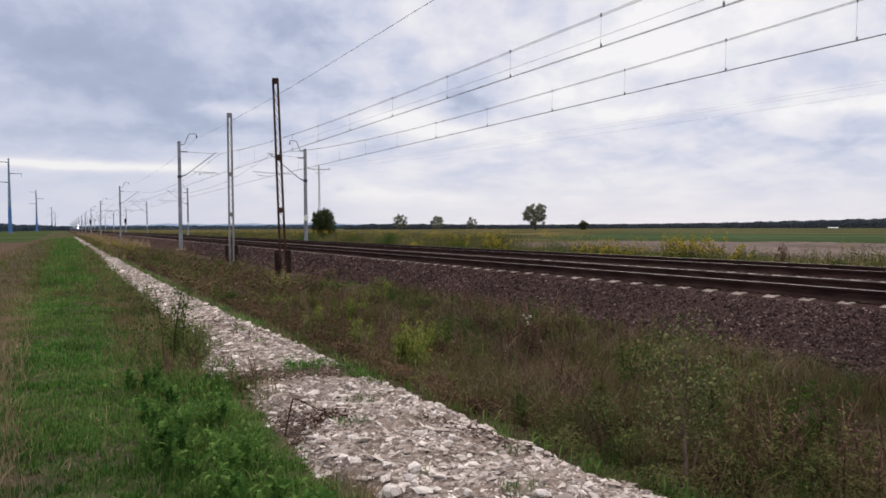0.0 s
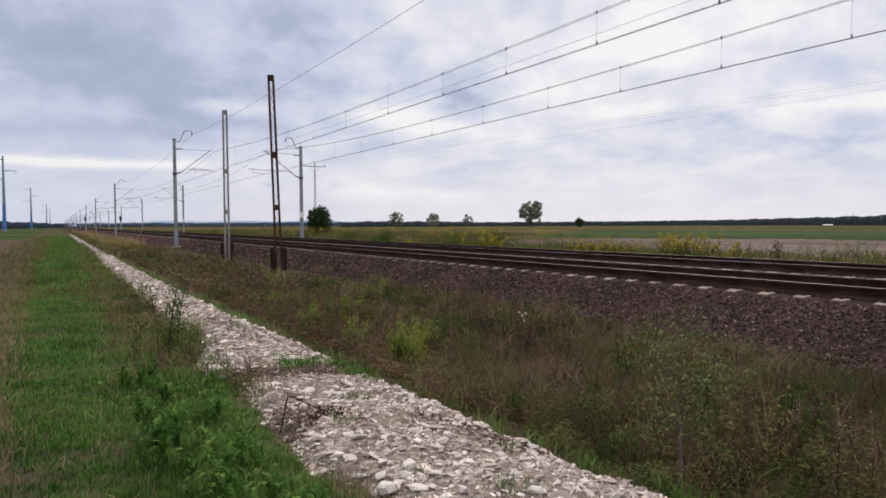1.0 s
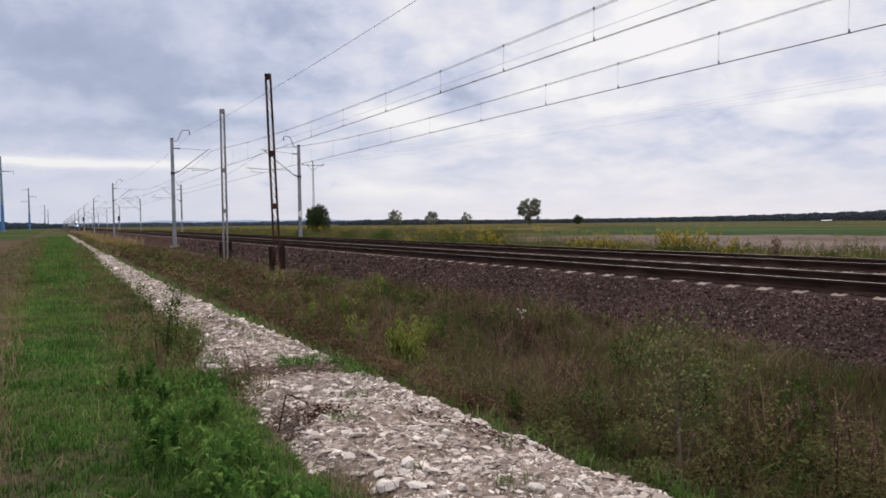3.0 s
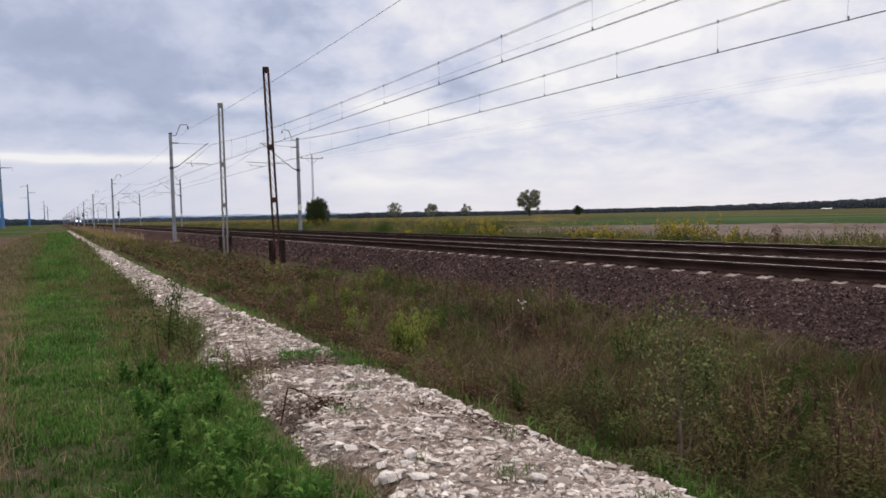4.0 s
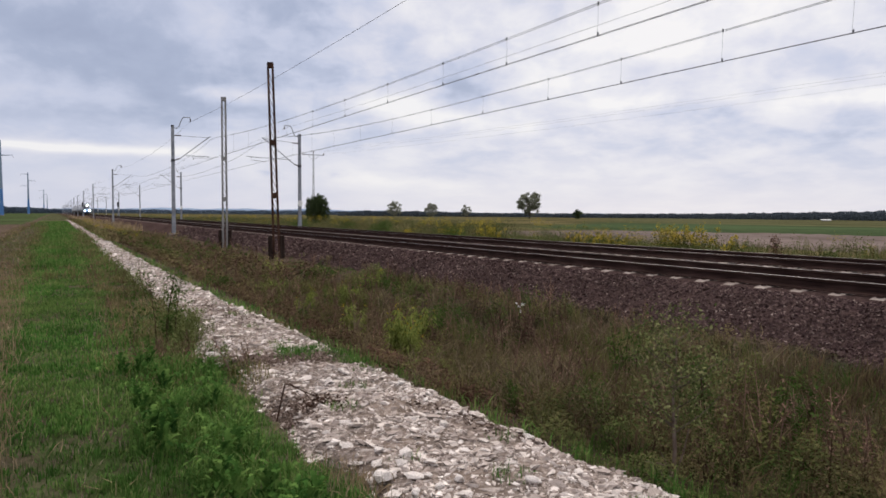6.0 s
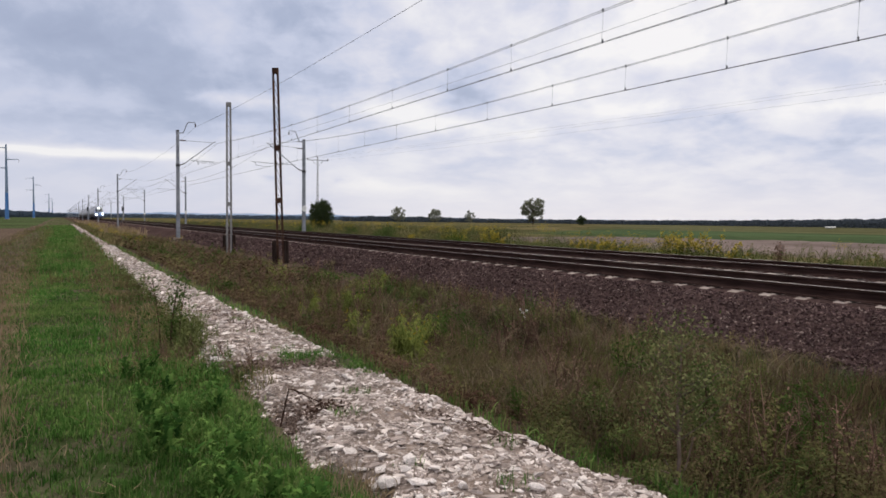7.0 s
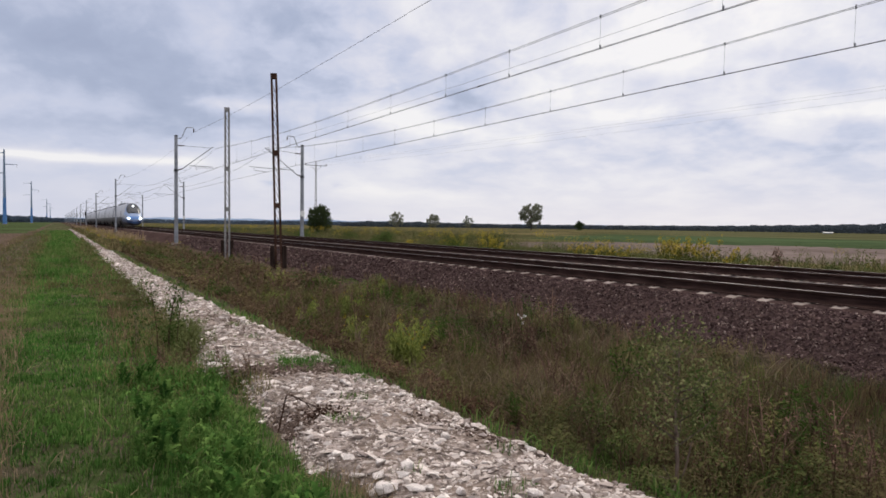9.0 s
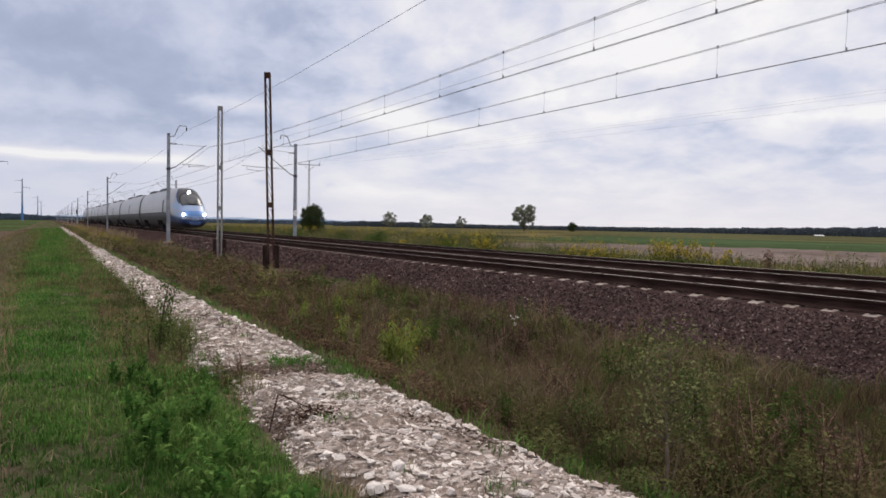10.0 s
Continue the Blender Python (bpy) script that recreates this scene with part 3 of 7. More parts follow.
def ballast_z(x, y):
    z = np.interp(x, (7.3, 7.75, 8.3, 9.1, 9.45, 9.66, 9.80, 9.93, 10.2, 16.0, 16.6, 18.3, 18.7), (-0.92, -0.74, -0.64, -0.27, -0.224, -0.219, -0.216, -0.194, -0.198, -0.202, -0.25, -0.8, -0.95))
    edge = np.clip((9.7 - x) / 0.5, 0, 1)
    return z + edge * (0.03 * waves(x, y, 1.1, 21) + 0.015 * waves(x, y, 0.3, 22))


ballast_bed = thing("ballast_bed", grid_mesh("ballast_bed", np.r_[np.arange(7.3, 10.0, 0.07), np.arange(10.1, 16.2, 0.4), np.arange(16.3, 18.8, 0.3)],
                                             graded(-20, 1.0, 40, 1600, 0.12, 1.1), ballast_z, M_BALLAST),
                    "dark brown crushed stone ballast embankment under the tracks", "ballast", kind="structure")

# ---- rails and sleepers ----


def rail_geo(y0, y1):
    p = np.array([(-0.075, -0.172), (0.075, -0.172), (0.075, -0.160), (0.02, -0.142), (0.0085, -0.12), (0.0085, -0.055), (0.034, -0.042), (0.036, -0.008),
                  (0.028, 0.0), (-0.028, 0.0), (-0.036, -0.008), (-0.034, -0.042), (-0.0085, -0.055), (-0.0085, -0.12), (-0.02, -0.142), (-0.075, -0.160)])
    ys = np.r_[np.linspace(y0, 40, 6), np.geomspace(60, y1, 12)]
    rings = [np.c_[p[:, 0], np.full(16, y), p[:, 1]] for y in ys]
    v, f = loft(rings, cap=False)
    top = np.array([j % 16 == 8 for j in range(len(f))])
    return v, f, top


def sleeper_geo():
    xs = (-1.06, -1.04, -0.86, -0.5, -0.3, 0.3, 0.5, 0.86, 1.04, 1.06)
    tops = (-0.26, -0.222, -0.180, -0.176, -0.190, -0.190, -0.176, -0.180, -0.222, -0.26)
    rings = []
    for x, t in zip(xs, tops):
        w = 0.095 if abs(x) > 0.4 else 0.08
        rings.append([(x, -0.15, -0.38), (x, -w - 0.012, t - 0.015), (x, -w, t), (x, w, t), (x, w + 0.012, t - 0.015), (x, 0.15, -0.38)])
    return loft(rings)


def fastener_geo():
    g = [box(s * 0.7535 + d - 0.03, s * 0.7535 + d + 0.03, -0.04, 0.04, -0.178, -0.145, 0.01, 0.7) for s in (-1, 1) for d in (-0.115, 0.115)]
    return join(*g)


RAIL_V, RAIL_F, RAIL_TOP = rail_geo(-12.0, 1500.0)
RAIL_ME = np_mesh("rail", RAIL_V, RAIL_F, [M_RAILSIDE, M_RAILTOP], RAIL_TOP.astype(int))
SLEEPER_ME = np_mesh("sleeper", *sleeper_geo(), M_CONCRETE)
FAST_V, FAST_F = fastener_geo()


def build_track(name, x, phase, label):
    track = empty(name, label, "railway track", "railway tracks", (x, 0, 0))
    for s in (-1, 1):
        rail = piece("rail", RAIL_ME, None, track, "rusty steel rail with a shiny worn head")
        rail.location.x = s * GAUGE / 2
    ys = phase + 0.6 * np.arange(-8, 292)
    for i, y in enumerate(ys):
        s = piece("sleeper", SLEEPER_ME, None, track)
        s.location = (0.012 * math.sin(i * 7.3), y, 0)
        s.rotation_euler.z = 0.006 * math.sin(i * 3.1)
    rest = ys[-1] + 0.6 * np.arange(1, 130)
    gv, gf = sleeper_geo()
    piece("far_sleepers", join(*[(gv + (0, y, 0), gf) for y in rest]), M_CONCRETE, track)["kind"] = "stuff"
    piece("fastening", join(*[(FAST_V + (0, y, 0), FAST_F) for y in ys[:160]]), M_RAILSIDE, track)["kind"] = "stuff"
    return track


build_track("railway_track", TRACK_1, 6.01, "railway track beside the ditch with concrete sleepers and rusty rails")
build_track("railway_track", TRACK_2, 5.95, "far railway track with concrete sleepers and rusty rails")

# ---- overhead line ----
SPAN = 62.37
MAST_Y = 55.9


def i_beam(z0, z1, w0, w1, t=0.012):
    """An upright I section, tapering from w0 to w1."""
    rings = []
    for z, w in ((z0, w0), (z1, w1)):
        h = w / 2
        rings.append([(-h, -h, z), (h, -h, z), (h, -h + t, z), (t / 2, -h + t, z), (t / 2, h - t, z), (h, h - t, z), (h, h, z), (-h, h, z),
                      (-h, h - t, z), (-t / 2, h - t, z), (-t / 2, -h + t, z), (-h, -h + t, z)])
    return loft(rings, cap=False)


def insulator(a, b, r=0.055):
    """A ribbed rod from a to b."""
    a, b = np.array(a, float), np.array(b, float)
    ts = np.linspace(0, 1, 13)
    return tube([a + (b - a) * t for t in ts], [r if i % 2 else r * 0.5 for i in range(13)], 8)


def build_mast(x, y, side, base, reach, label, group, plate=False):
    """side: 1 when its arms point to +x. reach: from the post to the track's middle."""
    m = empty("catenary_mast", label, "catenary mast", group, (x, y, base))
    h, s = 7.47 - base, side
    up = -base
    piece("foundation", box(-0.35, 0.35, -0.35, 0.35, -0.5, 0.12, 0.04, 0.92), M_CONCRETE, m, "concrete footing")
    piece("post", i_beam(0.1, h, 0.26, 0.20), M_GALV, m)
    piece("cap", box(-0.12, 0.12, -0.12, 0.12, h - 0.02, h + 0.05, 0.02, 0.8), M_DARKSTEEL, m)
    piece("hook_arm", tube([(0, 0, h - 0.17), (s * 0.36, 0, h - 0.16), (s * 0.43, 0, h - 0.06), (s * 0.70, 0, h + 0.60), (s * 0.77, 0, h + 0.68), (s * 1.24, 0, h + 0.70), (s * 1.28, 0, h + 0.55)], 0.035), M_GALV, m)
    piece("feeder_insulator", insulator((s * 1.28, 0, h + 0.58), (s * 1.28, 0, h + 0.36), 0.06), M_INSUL, m)
    tip_z = 7.0 if plate else 6.74
    tip = reach + 0.05 if plate else reach - 0.35
    piece("top_tie", tube([(s * 0.1, 0, up + 6.76), (s * tip, 0, up + tip_z - 0.03)], 0.013), M_DARKSTEEL, m)
    piece("tie_insulator", insulator((s * 0.12, 0, up + 6.76), (s * 0.60, 0, up + 6.76)), M_INSUL, m)
    piece("cantilever", tube([(s * 0.1, 0, up + 4.88), (s * 0.45, 0, up + 5.0), (s * tip, 0, up + tip_z), (s * (tip + 0.14), 0, up + tip_z + 0.06)], 0.036), M_GALV, m)
    piece("cantilever_insulator", insulator((s * 0.1, 0, up + 4.88), (s * 0.50, 0, up + 5.04)), M_INSUL, m)
    if plate:
        piece("registration_arm", tube([(s * 0.75, 0, up + 5.38), (s * (reach + 0.2), 0, up + 5.43), (s * (reach + 1.45), 0, up + 5.50)], 0.022), M_DARKSTEEL, m)
        piece("steady_arm", tube([(s * (reach + 1.1), 0, up + 5.48), (s * (reach + 1.06), 0, up + 5.22), (s * (reach - 0.05), 0, up + 5.12)], 0.016), M_DARKSTEEL, m)
    else:
        piece("registration_arm", tube([(s * 0.95, 0, up + 5.27), (s * (reach - 0.30), 0, up + 5.25)], 0.022), M_DARKSTEEL, m)
        piece("steady_arm", tube([(s * 1.42, 0, up + 5.26), (s * 1.46, 0, up + 5.02), (s * 1.52, 0, up + 5.0)], 0.016), M_DARKSTEEL, m)
        piece("contact_arm", tube([(s * 1.45, 0, up + 5.13), (s * (reach + 0.03), 0, up + 5.18)], 0.014), M_DARKSTEEL, m)
    piece("clamp", box(-0.14, 0.14, -0.14, 0.14, up + 4.78, up + 4.96, 0.02), M_DARKSTEEL, m)
    if plate:
        piece("sign_plate", moved(lathe_z([(0.19, -0.006), (0.20, 0.0), (0.19, 0.006)], 16), Matrix.Translation((0, -0.15, up + 1.78)) @ Matrix.Rotation(radians(90), 4, "X") @ Matrix.Scale(1.35, 4, (0, 1, 0))), M_WHITE, m, "blank white oval plate")
    return m


near_mast = build_mast(7.857, MAST_Y, 1, -0.72, TRACK_1 - 7.857, "grey steel catenary mast with cantilever arm beside the track", "catenary masts", False)
far_mast = build_mast(17.906, MAST_Y + 0.8, -1, -0.66, 17.906 - TRACK_2, "grey steel catenary mast with cantilever arm and white plate", "catenary masts", True)
for n in range(1, 15):
    copy_thing(near_mast, Matrix.Translation((7.857, MAST_Y + n * SPAN, -0.72)))
    copy_thing(far_mast, Matrix.Translation((17.906, MAST_Y + 0.8 + n * SPAN, -0.66)))


def sag(y, top, mid, low_at=18.0):
    """Height of a hanging wire between masts; low_at: where the span over the viewer hangs lowest."""
    y = np.asarray(y, float)
    u = 2 * (((y - MAST_Y) / SPAN) % 1.0) - 1
    u = np.where(y < MAST_Y, (y - low_at) / (MAST_Y - low_at), u)
    return mid + (top - mid) * np.abs(u) ** 2.4


def wire(x, ys, zs, r, sides=4):
    return tube(np.c_[np.broadcast_to(x, ys.shape), ys, zs], r, sides)


def wire_steps(y0, y1):
    return np.r_[np.arange(y0, 120, SPAN / 24), np.arange(120, y1, SPAN / 8)]


DROPPERS = (-3.0, 1.2, 5.2, 8.9, 12.25, 15.9, 19.45, 23.65, 28.0, 32.2, 36.4, 40.6, 44.8, 49.0, 52.8)


def build_overhead(x, hung, mid, low_at, contact, clamp_at, label):
    """hung, mid: height of the upper wires at the masts and between them; contact: height of the contact wires along y."""
    line = empty("overhead_line", label, "overhead line", "overhead lines", (0, 0, 0))
    ys = wire_steps(-6.0, 860)
    zc = np.interp(ys, (-6, 0, MAST_Y, 900), contact)
    zig = x + 0.0 * ys
    for d in (-0.045, 0.045):
        piece("messenger_wire", wire(zig + d, ys, sag(ys, hung, mid, low_at), 0.0066), M_WIRE, line)
        piece("contact_wire", wire(zig + d * 0.6, ys, zc, 0.0066), M_WIRE, line)
    for y in DROPPERS:
        a, b = float(sag(y, hung, mid, low_at)), float(np.interp(y, ys, zc))
        dropper = piece("dropper", tube([(x, y, a + 0.02), (x + 0.02, y + 0.02, (a + b) / 2), (x, y + 0.03, b)], 0.0035, 4), M_WIRE, line)
        for z, h_ in ((a, 0.05), (b + 0.02, 0.06)):
            piece("clamp", tube([(x, y, z + h_), (x, y, z - h_ * 0.6)], 0.02, 6), M_WIRE, dropper)
    for y in clamp_at:
        b = float(np.interp(y, ys, zc))
        piece("splice", tube([(x + 0.02, y - 0.14, b), (x + 0.02, y - 0.1, b + 0.012), (x + 0.02, y + 0.1, b + 0.012), (x + 0.02, y + 0.14, b)], (0.008, 0.018, 0.018, 0.008), 6), M_WIRE, line)
    return line


build_overhead(TRACK_1, 6.74, 5.70, 18.0, (4.93, 4.955, 5.16, 5.16), (17.45,), "contact and messenger wires with droppers above the near track")
build_overhead(TRACK_2, 7.0, 5.62, 20.0, (4.76, 4.81, 5.14, 5.14), (14.2,), "contact and messenger wires with droppers above the far track")
fy = wire_steps(-6.0, 860)
thing("feeder_wire", np_mesh("feeder_wire", *wire(7.857 + 1.28, fy, sag(fy, 7.86, 7.22), 0.0085), M_WIRE), "single bare wire hung from the near mast hooks", "wire", "feeder wires")
thing("feeder_wire", np_mesh("feeder_wire", *wire(17.906 - 1.28, fy, sag(fy, 7.92, 7.54, 17.0), 0.0065), M_WIRE), "single bare wire hung from the far mast hooks", "wire", "feeder wires")

# ---- disused twin-channel poles ----


def build_pole(x, y, base, top, lean, mats, label):
    p = empty("lattice_pole", label, "pole", "disused twin poles", (x, y, base))
    p.rotation_euler = (radians(lean[0]), radians(lean[1]), radians(-18))
    h = top - base
    for s in (-1, 1):
        a, b = 0.062, 0.045
        rings = []
        for z, o in ((0.0, a), (h, b)):
            q = [(0.0, -0.075), (0.075, -0.075), (0.075, -0.066), (0.008, -0.066), (0.008, 0.066), (0.075, 0.066), (0.075, 0.075), (0.0, 0.075)]
            rings.append([(s * (o + u), v, z) for u, v in q])
        piece("channel", loft(rings, cap=False), mats[0] if s < 0 else mats[1], p)
    n = 20
    for i in range(n):
        z0, z1 = 0.9 + (h - 1.3) * i / n, 0.9 + (h - 1.3) * (i + 1) / n
        o0, o1 = 0.062 - 0.017 * z0 / h, 0.062 - 0.017 * z1 / h
        sgn = 1
        piece("lacing_bar", tube([(sgn * o0, -0.05, z0), (-sgn * o1, -0.05, z1)], 0.008, 4), mats[1], p)
    for z in (h * 0.33, h * 0.6, h - 0.06):
        o = 0.062 - 0.017 * z / h + 0.07
        piece("batten_plate", box(-o, o, -0.085, 0.085, z - 0.1, z + 0.1, 0.01), mats[1], p)
    for s in (-1, 1):
        piece("stub", box(s * 0.215 - 0.085, s * 0.215 + 0.085, -0.12, 0.12, -0.35, 0.88, 0.03, 0.95), M_STUB, p, "dark tarred stub bolted to the foot")
    piece("stub_bolt", join(tube([(-0.32, 0, 0.25), (0.32, 0, 0.25)], 0.015), tube([(-0.32, 0, 0.75), (0.32, 0, 0.75)], 0.015)), M_DARKSTEEL, p)
    return p


build_pole(7.23, 25.7, -0.78, 6.45, (0, -1.6), (M_RUST, M_RUST), "rusty brown twin-channel pole leaning slightly on dark stubs")
build_pole(7.2, 34.6, -0.78, 6.46, (0, -0.1), (M_PALESTEEL, M_PALESTEEL), "pale grey twin-channel pole with lacing on dark stubs")

# ---- blue tubular power line ----


def build_tower(x, y, h):
    t = empty("power_tower", "blue tubular steel power line tower standing in the field", "power tower", "power line towers", (x, y, -0.9))
    piece("foundation", lathe_z([(1.3, -0.6), (1.3, 0.3), (1.1, 0.4)], 12), M_CONCRETE, t)
    piece("lower_section", lathe_z([(0.85, 0.3), (0.66, h * 0.36)], 12), M_BLUE, t, "bright blue lower tube")
    piece("upper_section", lathe_z([(0.65, h * 0.36), (0.32, h), (0.1, h + 0.1)], 12), M_GREYBLUE, t, "grey-blue upper tube")
    for k, (z, s) in enumerate(((h - 1.6, -1), (h - 6.7, 1), (h - 10.7, -1))):
        piece("cross_arm", tube([(0, 0, z), (s * 2.5, 0, z + 0.05), (s * 5.0, 0, z + 0.15)], (0.25, 0.18, 0.08), 6), M_GREYBLUE, t)
        piece("insulator_string", insulator((s * 4.9, 0, z + 0.1), (s * 4.9, 0, z - 1.4), 0.08), M_INSUL, t)
    return t


for tx_, ty_, th_ in ((-20.9, 372, 34), (-17.65, 630, 32.6), (-12.45, 1080, 32), (-11.2, 1420, 31.7)):
    build_tower(tx_, ty_, th_)

# ---- concrete T-pole with crossbar far beyond the tracks ----


def build_tpole(x, y):
    p = empty("distribution_pole", "slender concrete pole with crossbar behind the bush", "power pole", "", (x, y, -0.9))
    h = 13.8
    for s in (-1, 1):
        piece("leg", tube([(s * 0.20, 0, -0.3), (s * 0.08, 0, h)], (0.07, 0.05), 6), M_PALESTEEL, p)
    for i in range(18):
        z = 0.6 + i * 0.72
        piece("rung", box(-0.17 + 0.005 * i, 0.17 - 0.005 * i, -0.04, 0.04, z, z + 0.16), M_PALESTEEL, p)
    piece("crossbar", box(-2.2, 2.2, -0.05, 0.05, h - 0.48, h - 0.38), M_DARKSTEEL, p)
    for s in (-1, 1):
        piece("brace", tube([(s * 0.1, 0, h - 1.5), (s * 1.2, 0, h - 0.45)], 0.03), M_DARKSTEEL, p)
        piece("pin_insulator", lathe_z([(0.03, 0), (0.1, 0.08), (0.06, 0.18), (0.12, 0.25), (0.02, 0.38)], 8, (s * 2.1, 0, h - 0.38)), M_INSUL, p)
    piece("top_insulator", lathe_z([(0.03, 0), (0.1, 0.08), (0.06, 0.18), (0.12, 0.25), (0.02, 0.38)], 8, (0, 0, h)), M_INSUL, p)
    return p


T_X, T_Y = 44.7, 132.7
build_tpole(T_X, T_Y)

# ---- lineside signals ----


def build_signal(x, y, h):
    s = empty("railway_signal", "lineside colour-light signal with a dark head", "railway signal", "lineside signals", (x, y, -0.75))
    piece("post", tube([(0, 0, 0), (0, 0, h)], 0.09, 8), M_GALV, s)
    piece("head", box(-0.32, 0.32, -0.2, 0.12, h - 1.1, h + 0.3, 0.08), M_BLACK, s, "black signal head")
    piece("hood", tube([(0, -0.2, h - 0.1), (0, -0.5, h - 0.12)], 0.16, 8), M_BLACK, s)
    piece("ladder", join(*[box(-0.2, 0.2, 0.25, 0.3, z, z + 0.04) for z in np.arange(0.4, h - 1.2, 0.35)], tube([(-0.2, 0.27, 0), (-0.2, 0.27, h - 1)], 0.03, 4), tube([(0.2, 0.27, 0), (0.2, 0.27, h - 1)], 0.03, 4)), M_GALV, s)
    return s


build_signal(8.3, 262.0, 4.6)
build_signal(17.4, 240.0, 4.6)

# ---- train ----
NOSE_LEN = 7.5


def section(half, bottom, top, n=28, rounding=0.0):
    """A closed outline of a car body: flat-ish sides leaning in to a rounded roof; rounding 1 makes it an egg."""
    a = np.linspace(0, 2 * np.pi, n, endpoint=False) - np.pi / 2
    c, s = np.cos(a), np.sin(a)
    px = np.sign(c) * np.abs(c) ** (0.42 + 0.30 * rounding)
    pz = np.sign(s) * np.abs(s) ** (0.62 + 0.2 * rounding)
    z = (top + bottom) / 2 + (top - bottom) / 2 * pz
    lean = np.clip((z - (bottom + 0.45 * (top - bottom))) / (0.55 * (top - bottom)), 0, 1)
    tuck = np.clip(((bottom + 0.3 * (top - bottom)) - z) / (0.3 * (top - bottom)), 0, 1)
    return np.c_[half * px * (1 - (0.20 + 0.12 * rounding) * lean ** 1.6 - 0.10 * tuck), z]


def nose_rings():
    s = np.array([0.0, 0.08, 0.22, 0.45, 0.8, 1.25, 1.8, 2.4, 3.1, 3.9, 4.8, 6.0, 7.5])
    half = np.interp(s, (0, 0.08, 0.22, 0.45, 0.8, 1.25, 1.8, 2.4, 3.1, 4.8, 7.5), (0.35, 0.62, 0.82, 0.98, 1.12, 1.22, 1.29, 1.34, 1.38, 1.41, 1.42))
    top = np.interp(s, (0, 0.08, 0.22, 0.45, 0.8, 1.25, 1.8, 2.4, 3.1, 3.9, 4.8, 6.0, 7.5), (1.30, 1.48, 1.64, 1.83, 2.06, 2.36, 2.73, 3.10, 3.46, 3.75, 3.92, 4.0, 4.02))
    bot = np.interp(s, (0, 0.08, 0.22, 0.45, 0.8, 1.5), (0.95, 0.78, 0.62, 0.48, 0.38, 0.33))
    return s, [np.insert(section(h, b, t, 120, max(0.0, 1 - y / 6.0)), 1, y, axis=1) for y, h, b, t in zip(s, half, bot, top)]


def refined(rings, k=10):
    out = []
    for a, b in zip(rings[:-1], rings[1:]):
        out += [a + (b - a) * i / k for i in range(k)]
    return out + [rings[-1]]


def build_train():
    train = empty("high_speed_train", "silver high-speed electric train with light blue nose and lit headlights", "train")
    s, rings = nose_rings()
    rings = refined(rings)
    v, f = loft(rings, cap=False)
    c = v[f].mean(1)
    ax, y, z = np.abs(c[:, 0]), c[:, 1], c[:, 2]
    top = np.interp(y, s, [r.max(0)[2] for r in nose_rings()[1]])
    rel = top - z
    wide = np.sqrt(np.clip(1 - ((y - 2.15) / 0.85) ** 4, 0, 1)) * 0.84
    screen = (y > 1.4) & (y < 2.95) & (rel < 0.7) & (ax < wide)
    edge = np.sqrt(np.clip(1 - ((y - 2.17) / 0.96) ** 4, 0, 1)) * 0.90
    black = ~screen & (ax < edge) & (rel < 0.85) & (y < 3.2)
    helmet = (y > 1.2) & (y < 5.0) & (z > 2.35) & (ax < np.interp(y, (1.2, 1.6, 2.6, 3.4, 5.0), (0.62, 0.95, 1.06, 1.02, 0.55)))
    cap = helmet & ~screen & ~black & (y > 2.0)
    arch = ~helmet & (z > 2.2) & (y < 4.9) & (ax < np.interp(y, (1.0, 1.6, 2.6, 3.4, 4.9), (0.9, 1.10, 1.20, 1.14, 0.70))) & (y > 1.0)
    bonnet = (z > 1.40) & (y < 2.6) & (z < 2.50) & (ax < np.interp(z, (1.4, 1.7, 2.0, 2.5), (0.50, 0.80, 1.0, 1.06)))
    pillar = (z > 1.70 + 0.10 * y) & (z < 2.30 + 0.08 * y) & (y < 3.6)
    navy = (z > 0.74 + 0.04 * y) & (z <= np.interp(y, (0.0, 0.5, 0.8), (1.10, 1.14, 1.22)) + 0.08 * y) & (y < 6.8)
    part = np.full(len(c), 0)
    part[(z < 1.78) & (y > 4.2)] = 3
    part[(z > 1.22) & (z < 1.75) & (y < 2.4)] = 7
    part[pillar] = 7
    part[arch | (bonnet & (z > 1.84))] = 7
    part[bonnet & (z <= 1.84)] = 1
    part[navy] = 2
    part[z < 0.74 + 0.04 * y] = 3
    part[cap] = 6
    part[black] = 4
    part[screen] = 5
    for k, (nm, mt, lb) in enumerate((("nose_shell", M_SILVER, "silver cab shell"), ("nose_front", M_TRAINBLUE, "light blue front"), ("nose_stripe", M_NAVY, "navy blue flank stripe"),
                                      ("nose_skirt", M_SKIRT, "dark grey skirt"), ("screen_surround", M_BLACK, "black windscreen surround"), ("windscreen", M_GLASS, "dark windscreen"), ("cab_roof", M_CAP, "dark grey cab roof"), ("screen_ring", M_PALEBLUE, "pale blue band round the windscreen"))):
        ff = f[part == k]
        used, inv = np.unique(ff, return_inverse=True)
        piece(nm, (v[used], inv.reshape(-1, 4)), mt, train, lb, smooth=True)
    piece("nose_tip", loft([rings[0], rings[0] * 0.6 + rings[0].mean(0) * 0.4 - (0, 0.05, 0)]), M_PALEBLUE, train, smooth=True)
    for sx in (-1, 1):
        piece("headlight", moved(lathe_z([(0.02, -0.05), (0.10, -0.02), (0.11, 0.05), (0.07, 0.09)], 12), Matrix.Translation((sx * 0.86, 0.50, 1.52)) @ Matrix.Rotation(radians(90), 4, "X")), M_HEADLIGHT, train, "lit white headlight")
        piece("wiper", tube([(sx * 0.15, 1.30, 2.46), (sx * 0.55, 1.75, 2.85)], 0.015, 4), M_BLACK, train)
